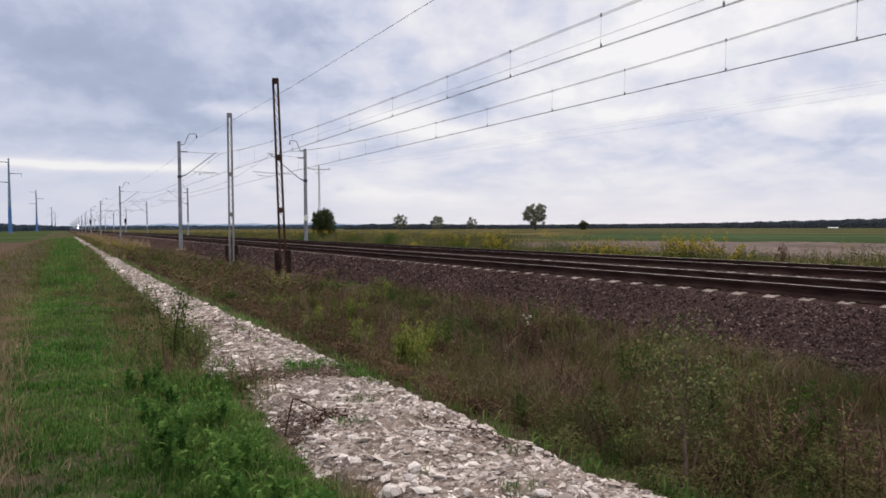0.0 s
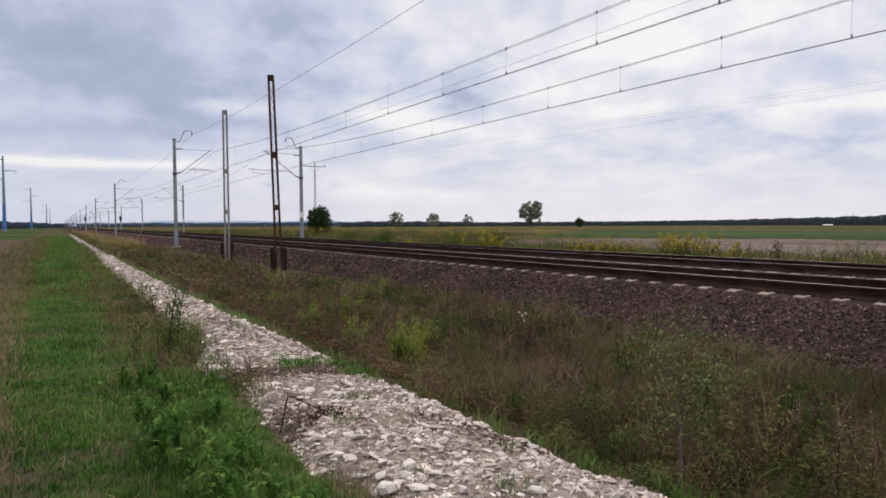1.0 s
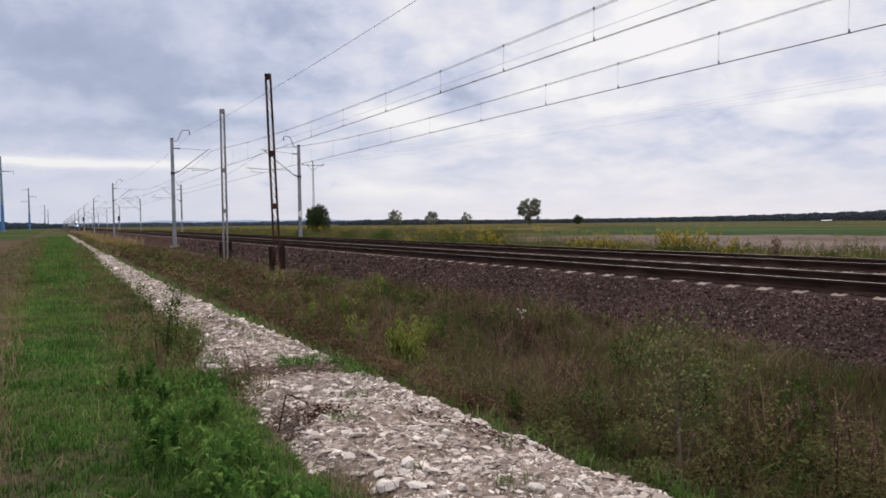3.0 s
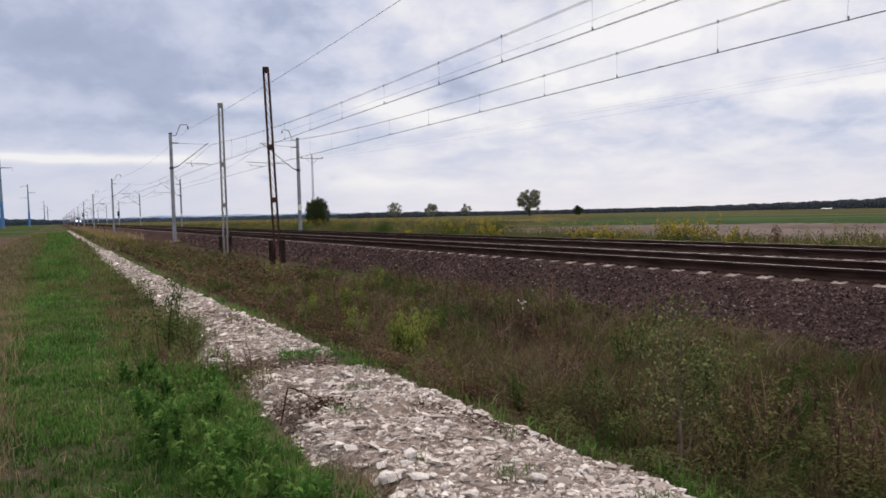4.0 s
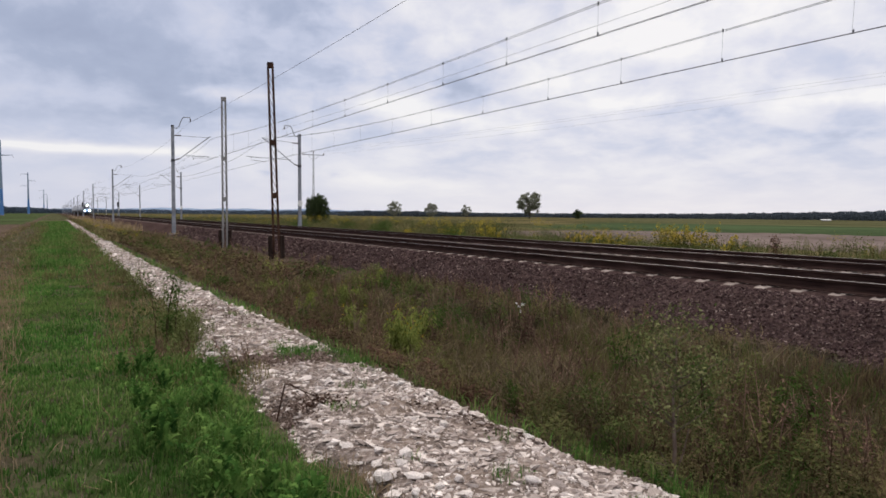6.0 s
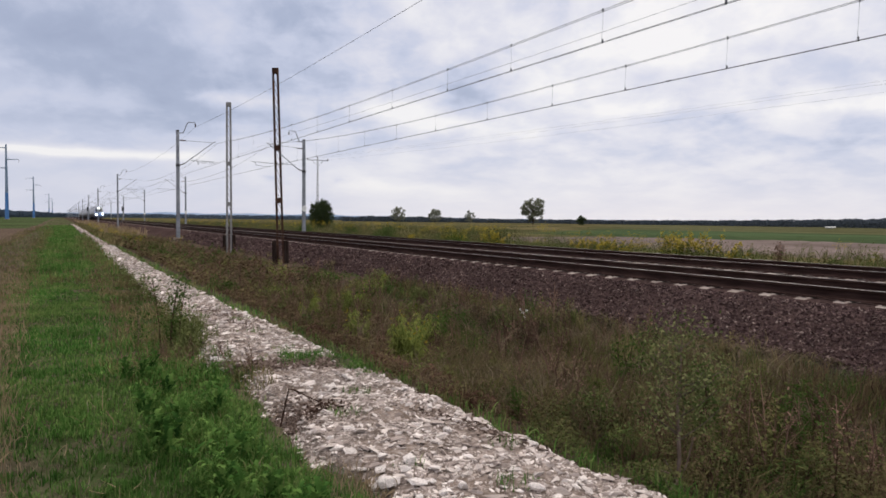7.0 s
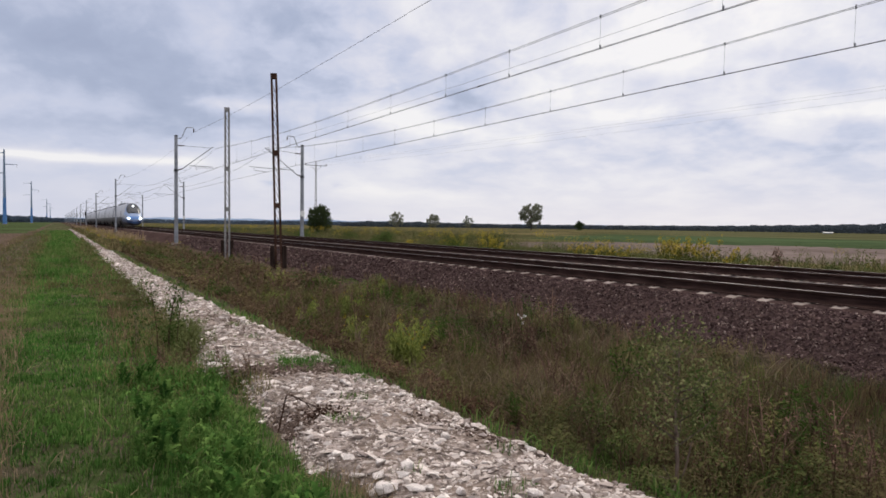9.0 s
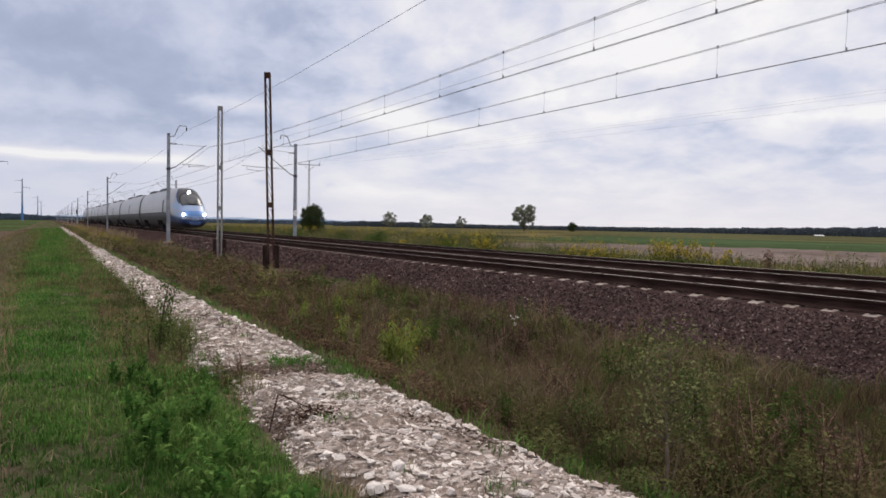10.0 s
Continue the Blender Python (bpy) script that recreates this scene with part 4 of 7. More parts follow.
    piece("top_light", moved(lathe_z([(0.02, -0.05), (0.09, -0.02), (0.10, 0.05), (0.06, 0.08)], 12), Matrix.Translation((0, 3.1, 3.50)) @ Matrix.Rotation(radians(60), 4, "X")), M_HEADLIGHT, train, "lit white top lamp")
    piece("nose_line", tube([(-0.78, 0.16, 1.36), (-0.4, -0.02, 1.27), (0.4, -0.02, 1.27), (0.78, 0.16, 1.36)], 0.02, 4), M_TRAINBLUE, train)
    piece("coupler_hatch", loft([section(0.5, 0.62, 1.0, 12)[:, [0, 1]] @ np.array(((1, 0, 0), (0, 0, 1.0))) + (0, 0.06, 0), section(0.4, 0.66, 0.95, 12) @ np.array(((1, 0, 0), (0, 0, 1.0))) - (0, 0.03, 0)]), M_NAVY, train)

    def car_meshes(length, lead):
        ys = (0.0, 0.10, 0.45, length - 0.45, length - 0.10, length)
        shr = (0.97, 1.0, 1.0, 1.0, 1.0, 0.97)
        full = section(1.42, 0.33, 4.02, 84)
        rs = [np.insert(full * (q, 1) + (0, 0), 1, y_, axis=1) for y_, q in zip(ys, shr)]
        v_, f_ = loft(rs)
        cc = v_[f_].mean(1)
        low_ = (cc[:, 2] < 1.78) | (cc[:, 1] < (0.0 if lead else 0.44)) | (cc[:, 1] > length - 0.44)
        return v_, f_, low_

    def car(y0, length, lead_car):
        v_, f_, low_ = car_meshes(length, lead_car)
        body = piece("car_body", (v_, f_[~low_]), M_SILVER, train, "silver car body")
        piece("skirt", (v_, f_[low_]), M_SKIRT, body, "dark grey skirt")
        body.location.y = y0
        zc, zh = 2.32, 0.36
        full = section(1.42, 0.33, 4.02, 200)

        def side_x(z_):
            pts = full[full[:, 0] > 0.3]
            o = np.argsort(pts[:, 1])
            return float(np.interp(z_, pts[o, 1], pts[o, 0]))

        def panel(ya, yb, za, zb, out=0.008):
            rr = []
            for q in np.linspace(za, zb, 7):
                xx = side_x(q) + out
                rr.append([(xx, ya, q), (xx, yb, q), (xx - 0.05, yb, q), (xx - 0.05, ya, q)])
            return loft(rr)
        npan = max(2, int((length - 5.5) / 1.95))
        win = np_mesh("window", *panel(-0.72, 0.72, zc - zh, zc + zh), M_WINDOW)
        door = np_mesh("door", *panel(-0.42, 0.42, 0.75, 2.95, 0.012), M_SKIRT)
        stripe = np_mesh("side_stripe", *panel(0.5, length - 0.5, 1.79, 1.90, 0.006), M_PALEGREY)
        for sx in (-1, 1):
            piece("side_stripe", stripe, None, body, "pale grey line above the skirt").scale.x = sx
            for i in range(npan):
                w = piece("window", win, None, body)
                w.scale.x = sx
                w.location.y = 2.9 + (length - 5.8) * i / (npan - 1)
            for yy in ((length * 0.47,) if not lead_car else (1.2,)):
                d = piece("door", door, None, body, "grey plug door")
                d.scale.x = sx
                d.location.y = yy
        for yy in (4.2, length - 4.2):
            g = [box(-1.2, -1.0, yy - 1.7, yy + 1.7, 0.32, 0.62, 0.05), box(1.0, 1.2, yy - 1.7, yy + 1.7, 0.32, 0.62, 0.05), box(-1.1, 1.1, yy - 0.25, yy + 0.25, 0.35, 0.6, 0.05)]
            piece("bogie_frame", join(*g), M_BLACK, body)
            for dy in (-1.35, 1.35):
                wl = []
                for sx in (-1, 1):
                    wl.append(moved(lathe_z([(0.1, -0.05), (0.40, -0.06), (0.445, -0.05), (0.45, 0.05), (0.40, 0.065), (0.1, 0.06)], 20), Matrix.Translation((sx * 0.76, yy + dy, 0.45)) @ Matrix.Rotation(radians(90), 4, "Y")))
                wl.append(tube([(-0.7, yy + dy, 0.45), (0.7, yy + dy, 0.45)], 0.08, 8))
                piece("wheelset", join(*wl), M_DARKSTEEL, body)
        # black panels laid on the closed skirt imitate the shade round the bogies
        shade_panel = np_mesh("bogie_opening", *panel(-1.75, 1.75, 0.42, 1.02, 0.010), M_BLACK)
        for sx in (-1, 1):
            for yy in (4.2, length - 4.2):
                o_ = piece("bogie_opening", shade_panel, None, body, "black panel on the skirt for the shade over the wheels")
                o_.scale.x, o_.location.y = sx, yy
        for yy in (length * 0.3, length * 0.7):
            piece("roof_unit", box(-0.85, 0.85, yy - 2.2, yy + 2.2, 3.93, 4.16, 0.25, 0.9), M_CAP, body)
        return body
    car(NOSE_LEN, 19.8, True)
    y0 = NOSE_LEN + 19.8
    for i in range(5):
        gang = section(1.26, 0.5, 3.8)
        piece("gangway", loft([np.insert(gang, 1, y0, axis=1), np.insert(gang, 1, y0 + 0.7, axis=1)]), M_BLACK, train)
        car(y0 + 0.7, 26.2, False)
        y0 += 26.9
    gang = section(1.26, 0.5, 3.8)
    piece("gangway", loft([np.insert(gang, 1, y0, axis=1), np.insert(gang, 1, y0 + 0.7, axis=1)]), M_BLACK, train)
    car(y0 + 0.7, 19.8, True)
    tail = [r[::4] * (1, -1, 1) + (0, y0 + 0.7 + 19.8 + NOSE_LEN, 0) for r in rings[::10]]
    piece("tail_shell", loft(tail, cap=False), M_SILVER, train, smooth=True)
    return train


high_speed_train = build_train()

# ---- scattering ----


def sample(n, x0, x1, y0, y1, seed, dens=None):
    """Random places, thinning out with distance; dens(x, y) from 0 to 1 keeps some of them."""
    rs = np.random.RandomState(seed)
    y = np.exp(rs.uniform(np.log(y0), np.log(y1), n))
    x = rs.uniform(x0, x1, n)
    if dens is not None:
        keep = rs.uniform(0, 1, n) < dens(x, y)
        x, y = x[keep], y[keep]
    return x, y, rs


def bake(templates, pos, rz, tilt, scale, rs):
    """All copies of the templates (points, triangles) joined into one."""
    which = rs.randint(0, len(templates), len(pos))
    vs, fs, n = [], [], 0
    for k, (tv, tf) in enumerate(templates):
        q = which == k
        m = int(q.sum())
        if not m:
            continue
        v = tv[None] * scale[q][:, None, :]
        ct, st = np.cos(tilt[q])[:, None], np.sin(tilt[q])[:, None]
        y, z = v[:, :, 1] * ct - v[:, :, 2] * st, v[:, :, 1] * st + v[:, :, 2] * ct
        x = v[:, :, 0]
        cz, sz = np.cos(rz[q])[:, None], np.sin(rz[q])[:, None]
        w = np.stack([x * cz - y * sz, x * sz + y * cz, z], -1) + pos[q][:, None, :]
        vs.append(w.reshape(-1, 3))
        fs.append((tf[None] + (np.arange(m) * len(tv))[:, None, None]).reshape(-1, 3) + n)
        n += m * len(tv)
    return np.concatenate(vs), np.concatenate(fs)


def tris(quads):
    q = np.asarray(quads)
    return np.concatenate([q[:, (0, 1, 2)], q[:, (0, 2, 3)]]) if q.shape[1] == 4 else q


def blade(bend, kink=0.0):
    v = np.array([(-0.5, 0, 0), (0.5, 0, 0), (-0.38, bend * 0.3, 0.55), (0.38, bend * 0.3 + kink, 0.55), (0.0, bend, 1.0 - 0.25 * abs(bend))])
    return v, np.array([(0, 1, 3), (0, 3, 2), (2, 3, 4)])


BLADES = [blade(b, k) for b, k in ((0.15, 0), (0.35, 0.02), (0.6, 0), (0.8, 0.05), (-0.3, 0.02), (0.45, -0.03))]


def grass(name, x, y, z, rs, height, width, mat, label, category, spread=0.35, far=25.0, far_height=0.0):
    n = len(x)
    grow = 1 + y / far
    h = height[0] + (height[1] - height[0]) * rs.beta(2, 2.5, n)
    h = h * (1 + far_height * y)
    s = np.c_[width * grow * rs.uniform(0.6, 1.3, n), h, h]
    g = bake(BLADES, np.c_[x, y, z], rs.uniform(0, 2 * np.pi, n), rs.normal(0, spread, n), s, rs)
    return thing(name, np_mesh(name, *g, mat), label, category, kind="stuff")


def tufts(name, x, y, z, rs, per, radius, height, width, mat, label, category="grass", lean=0.7, far=25.0):
    """Tussocks: blades that fan out from each given place."""
    n = len(x) * per
    size = np.repeat(rs.uniform(0.55, 1.25, len(x)), per)
    yy = np.repeat(y, per)
    phi, r = rs.uniform(0, 2 * np.pi, n), np.sqrt(rs.uniform(0, 1, n))
    spread = r * radius * size * (1 + yy / 60)
    h = (height[0] + (height[1] - height[0]) * rs.beta(2, 2, n)) * size * (1.15 - 0.35 * r)
    pos = np.c_[np.repeat(x, per) + spread * np.cos(phi), yy + spread * np.sin(phi), np.repeat(z, per) - 0.01]
    w = width * (1 + yy / far) * rs.uniform(0.6, 1.3, n)
    g = bake(BLADES, pos, phi + np.pi / 2 + rs.normal(0, 0.5, n), lean * r + rs.normal(0, 0.18, n), np.c_[w, h, h], rs)
    return thing(name, np_mesh(name, *g, mat), label, category, kind="stuff")


def dome_clumps(name, x, y, radius, height, leaves, size, mat, label, seed, category="weeds", far=22.0):
    """Low rounded clumps of leaves round the given places, loose at the rim."""
    rs = np.random.RandomState(seed)
    n = len(x)
    rad, hgt = rs.uniform(*radius, n), rs.uniform(*height, n)
    k = np.repeat(np.arange(n), leaves)
    m = len(k)
    phi, r = rs.uniform(0, 2 * np.pi, m), np.sqrt(rs.uniform(0, 1, m)) * rs.uniform(0.75, 1.2, m)
    px, py = x[k] + rad[k] * r * np.cos(phi), y[k] + rad[k] * r * np.sin(phi)
    lump = 0.7 + 0.45 * waves(px, py, 0.45, seed)
    pz = ground_z(px, py) + hgt[k] * np.clip(1.05 - 0.75 * r ** 2, 0.12, 1) * rs.uniform(0, 1, m) ** 0.45 * lump
    c = np.c_[px, py, pz]
    a = np.c_[np.cos(phi) + rs.normal(0, 0.7, m), np.sin(phi) + rs.normal(0, 0.7, m), rs.normal(0.1, 0.45, m)]
    a /= np.linalg.norm(a, axis=1)[:, None]
    b = np.cross(a, np.c_[rs.normal(0, 0.45, (m, 2)), np.ones(m)])
    b /= np.linalg.norm(b, axis=1)[:, None]
    s_ = (size * rs.uniform(0.55, 1.45, m) * (1 + py / far))[:, None]
    v = np.stack([c - a * s_, c + b * s_ * 0.5, c + a * s_ - (0, 0, 1) * s_ * 0.3, c - b * s_ * 0.5], 1).reshape(-1, 3)
    i = np.arange(m)[:, None] * 4
    return thing(name, np_mesh(name, v, np.concatenate([i + (0, 1, 2), i + (0, 2, 3)]), mat), label, category, kind="stuff")


def patch(x, y, scale, seed, lo=-0.2, hi=0.5):
    return np.clip((waves(x, y, scale, seed) - lo) / (hi - lo), 0, 1)


# ---- verge: short grass, dry grass, broad leaves ----


def in_view(x, y):
    return x > -0.085 * y - 0.6


def verge_dens(x, y):
    edge = path_left(y) + np.where(y < 4.2, -0.12, 0.05) + 0.12 * waves(x * 0, y, 0.8, 31)
    rut = 1 - 0.75 * np.exp(-((x - 0.06 + 0.012 * y) / 0.22) ** 2) * patch(x, y, 1.1, 33, -0.6, 0.1)
    return np.where(in_view(x, y) & (x < edge), rut * (0.3 + 0.7 * patch(x, y, 0.8, 32, -0.5, 0.3)), 0)


def bare(x, y):
    """Bare trodden spots in the verge: 0 bare, 1 grown over."""
    return np.clip(0.90 + 0.9 * waves(x, y, 0.55, 43) + 0.7 * waves(x, y, 1.9, 44), 0.55, 1)


gx, gy, grs = sample(135000, -3.2, 1.75, 1.9, 42, 101, lambda x, y: verge_dens(x, y) * bare(x, y))
grass("short_grass", gx, gy, ground_z(gx, gy) - 0.01, grs, (0.02, 0.065), 0.0065, M_GRASS, "short green grass on the track verge", "grass", 1.0, 9.0, 0.012)
gx, gy, grs = sample(10500, -3.2, 1.75, 1.9, 42, 161, lambda x, y: verge_dens(x, y) * bare(x, y) ** 2)
tufts("grass_tuft", gx, gy, ground_z(gx, gy), grs, 18, 0.06, (0.03, 0.09), 0.006, M_GRASS, "tufts of green grass on the trodden verge", lean=1.0, far=9.0)
gx, gy, grs = sample(7500, -1.6, 1.4, 5.5, 24, 167, lambda x, y: np.where(in_view(x, y) & (x < path_left(y) - 0.1), np.clip(1.2 - 0.8 * np.abs(x + 0.1 + 0.012 * y), 0.15, 1), 0))
tufts("lane_grass_tuft", gx, gy, ground_z(gx, gy), grs, 12, 0.09, (0.03, 0.085), 0.0068, M_GRASS, "close green grass along the middle of the verge", lean=1.1, far=10.0)
gx, gy, grs = sample(2600, -0.2, 1.7, 2.3, 6.0, 163, lambda x, y: np.where(x < path_left(y) - 0.05, np.clip((x - 0.1) / 0.5, 0.15, 1) * (0.25 + 0.75 * patch(x, y, 0.7, 46)), 0))
tufts("long_grass_tuft", gx, gy, ground_z(gx, gy), grs, 16, 0.06, (0.04, 0.14), 0.0045, M_GRASS, "longer green grass tufts on the verge", lean=1.0, far=9.0)
gx, gy, grs = sample(6000, -3.2, 1.75, 1.9, 40, 162, lambda x, y: np.where(in_view(x, y) & (x < path_left(y) - 0.1), 0.15 + 0.85 * (1 - bare(x, y)), 0))
tufts("withered_grass_tuft", gx, gy, ground_z(gx, gy), grs, 9, 0.06, (0.03, 0.10), 0.0042, M_THATCH, "flattened withered grass on the trodden verge", lean=1.35, far=9.0)
gx, gy, grs = sample(8500, -2.6, -0.2, 6, 34, 166, lambda x, y: np.where(in_view(x, y), np.clip((-0.25 - 0.02 * y - x) / 0.4, 0, 1) * np.clip(0.25 + 1.6 * waves(x, y, 1.6, 49), 0, 1), 0))
tufts("tan_tuft", gx, gy, ground_z(gx, gy), grs, 14, 0.10, (0.04, 0.15), 0.0040, M_DRY, "tan withered tufts at the outer edge of the verge", lean=1.0, far=10.0)
gx, gy, grs = sample(12000, -6, 1.75, 2.2, 60, 102, lambda x, y: verge_dens(x, y) * (0.3 + 0.7 * patch(x, y, 1.5, 36)) * np.clip((np.abs(x - 0.1) - 0.2) / 0.4, 0.25, 1))
grass("straw", gx, gy, ground_z(gx, gy), grs, (0.05, 0.2), 0.0038, M_DRY, "scattered dry straw among the short grass", "grass", 0.9, 9.0, 0.01)
gx, gy, grs = sample(56000, -6, 0.4, 2.4, 34, 103, lambda x, y: np.where(in_view(x, y), np.clip((-0.10 - 0.022 * y + 0.16 * waves(x, y, 1.3, 34) - x) / 0.25, 0, 1) * np.clip((26 - y) / 16, 0, 1), 0))
grass("dry_tall_grass", gx, gy, ground_z(gx, gy), grs, (0.07, 0.24), 0.0034, M_DRY, "tall dry beige grass at the edge of the verge", "grass", 0.35, 12.0)
gx, gy, grs = sample(60000, -9, 2.0, 20, 130, 104, lambda x, y: np.where((x > -0.085 * y - 1) & (x < path_middle(y) - 0.35) & (x > -2.25), (0.5 + 0.5 * patch(x, y, 6, 35)) * np.clip((x + 0.9) / 0.5, 0.35, 1), 0))
grass("verge_grass", gx, gy, ground_z(gx, gy), grs, (0.06, 0.18), 0.010, M_GRASS, "tufted green grass along the track", "grass", 0.4, 30.0, 0.004)
gx, gy, grs = sample(3500, -2.6, -0.3, 13, 90, 168, lambda x, y: np.where(x > -0.085 * y - 1, np.clip((-0.35 - x) / 0.4, 0, 1) * (0.3 + 0.7 * patch(x, y, 2.5, 50)), 0))
tufts("olive_verge_tuft", gx, gy, ground_z(gx, gy), grs, 13, 0.12, (0.05, 0.19), 0.0065, M_OLIVE, "olive and tan grass on the outer verge beside the field", lean=0.9, far=22.0)
gx, gy, grs = sample(1300, -0.6, 0.9, 22, 120, 164, lambda x, y: np.where(x > -0.085 * y - 1, 0.25 + 0.75 * patch(x, y, 5, 47), 0))
tufts("rank_verge_grass", gx, gy, ground_z(gx, gy), grs, 12, 0.14, (0.10, 0.30), 0.009, M_GRASS, "rank green grass tufts farther along the verge", lean=0.8, far=30.0)
gx, gy, grs = sample(1900, -3.4, 0.9, 16, 120, 165, lambda x, y: np.where(x > -0.085 * y - 1, np.clip(-0.1 + 1.4 * waves(x, y, 3.5, 48) + 0.5 * (x < -1.2), 0, 1), 0))
tufts("faded_verge_grass", gx, gy, ground_z(gx, gy), grs, 12, 0.14, (0.08, 0.28), 0.008, M_OLIVE, "faded brownish grass tufts farther along the verge", lean=0.9, far=30.0)
gx, gy, grs = sample(6000, 2.4, 6.2, 40, 160, 105, lambda x, y: np.where(x > path_middle(y) + 0.4, 0.8, 0))
grass("dry_verge_grass", gx, gy, ground_z(gx, gy), grs, (0.2, 0.55), 0.03, M_OLIVE, "fading grass beside the embankment", "grass", 0.4, 40.0)


gx, gy, grs = sample(36000, 0.2, 1.9, 6.5, 60, 108, lambda x, y: np.clip((x - path_left(y) + 0.95 + 0.2 * waves(x, y, 1.5, 37)) / 0.3, 0, 1) * (x < path_left(y) + 0.08) * (0.25 + 0.75 * patch(x, y, 1.2, 38)))
grass("rough_verge_grass", gx, gy, ground_z(gx, gy), grs, (0.05, 0.17), 0.006, M_OLIVE, "rough fading grass between the lawn strip and the rubble", "grass", 0.5, 14.0)
gx, gy, grs = sample(19000, -5, 0.2, 9, 80, 109, lambda x, y: np.where(in_view(x, y) & (x > -2.3), np.clip((-0.75 - 0.008 * y + 0.25 * waves(x, y, 2.0, 39) - x) / 0.3, 0, 1), 0))
grass("dry_strip_grass", gx, gy, ground_z(gx, gy), grs, (0.08, 0.26), 0.007, M_THATCH, "dry pale grass strip beside the field", "grass", 0.5, 14.0)
# behind the viewer the same verge goes on
nrs = np.random.RandomState(110)
gx, gy = nrs.uniform(-4, 1.4, 6000), nrs.uniform(-6, 2.0, 6000)
grass("trampled_grass", gx, gy, ground_z(gx, gy) - 0.01, nrs, (0.03, 0.10), 0.005, M_GRASS, "short trampled grass on the track verge", "grass", 0.6)
gx, gy = nrs.uniform(3.05, 7.4, 5000), nrs.uniform(-6, 1.9, 5000)
grass("rank_grass", gx, gy, ground_z(gx, gy), nrs, (0.12, 0.42), 0.005, M_OLIVE, "rank fading grass in the ditch", "grass", 0.4)


lrs_ = np.random.RandomState(181)
lx0_, ly0_ = lrs_.uniform(-1.2, 1.3, 480), np.exp(lrs_.uniform(math.log(3.0), math.log(12), 480))
lk_ = patch(lx0_, ly0_, 0.9, 40, 0.0, 0.5) > lrs_.uniform(0, 1, 480)
lx0_, ly0_ = lx0_[lk_], ly0_[lk_]
n_ = len(lx0_)
lh_ = lrs_.uniform(0.06, 0.20, n_)
thing("fallen_stalks", np_mesh("fallen_stalks", *bake(BLADES[:3], np.c_[lx0_, ly0_, ground_z(lx0_, ly0_) + 0.05], lrs_.uniform(0, 6.28, n_), lrs_.normal(1.35, 0.15, n_), np.c_[np.full(n_, 0.006), lh_, lh_], lrs_), M_DRY),
      "fallen dry stalks lying on the grass verge", "grass", kind="stuff")


def broad_leaf(lobes, droop):
    """A lobed leaf from the stalk outwards along +y, rising and drooping."""
    n = 2 * lobes + 2
    t = np.linspace(0, 1, n)
    w = np.sin(np.pi * np.clip(t * 0.93 + 0.04, 0, 1)) * 0.21 * np.where(np.arange(n) % 2, 1.3, 0.45)
    w[0], w[-1] = 0.03, 0.01
    zz = 0.55 * np.sin(t * np.pi * droop) * (1 - 0.15 * t)
    v = np.concatenate([np.c_[-w, t - 0.05 * (np.arange(n) % 2), zz + w * 0.25], np.c_[w, t - 0.05 * (np.arange(n) % 2), zz + w * 0.25], np.c_[0 * t, t, zz]])
    i = np.arange(n - 1)
    q = np.concatenate([np.c_[i, i + 2 * n, i + 2 * n + 1, i + 1], np.c_[i + 2 * n, i + n, i + n + 1, i + 2 * n + 1]])
    return v, tris(q)


LEAVES = [broad_leaf(5, 0.75), broad_leaf(4, 0.6), broad_leaf(5, 0.9), broad_leaf(3, 0.5)]


def leaf_dens(x, y):
    edge = path_left(y)
    inside = np.clip((x - (edge - 0.85 + 0.22 * waves(x, y, 1.4, 41))) / 0.15, 0, 1) * np.clip((edge + np.interp(y, (3.6, 5.0, 6.4), (-0.20, -0.16, -0.10)) - x) / 0.1, 0, 1)
    return inside * np.clip((y - 2.0) / 0.5, 0, 1) * np.clip((7.6 - y) / 0.8, 0, 1) * (0.12 + 0.88 * patch(x, y, 0.55, 42, -0.3, 0.4))


gx, gy, grs = sample(13500, 0.2, 1.7, 2.0, 8.2, 106, leaf_dens)
n_ = len(gx)
ls_ = grs.uniform(0.03, 0.078, n_)
lift = np.abs(grs.normal(0, 0.055, n_)) + 0.06 * patch(gx, gy, 0.5, 45)
thing("broad_leaved_weeds", np_mesh("broad_leaved_weeds", *bake(LEAVES, np.c_[gx, gy, ground_z(gx, gy) + lift], grs.uniform(0, 2 * np.pi, n_), grs.uniform(-0.25, 0.4, n_), np.c_[ls_, ls_, ls_], grs), M_BRIGHT, smooth=True),
      "fresh bright green broad-leaved weeds at the path edge", "weeds", kind="stuff")
gx, gy, grs = sample(40000, 0.3, 1.75, 2.0, 9, 107, leaf_dens)
grass("lush_grass", gx, gy, ground_z(gx, gy), grs, (0.08, 0.22), 0.004, M_GRASS, "lush long grass among the broad leaves", "grass", 0.45, 12.0)

# ---- ditch: tangled weeds ----


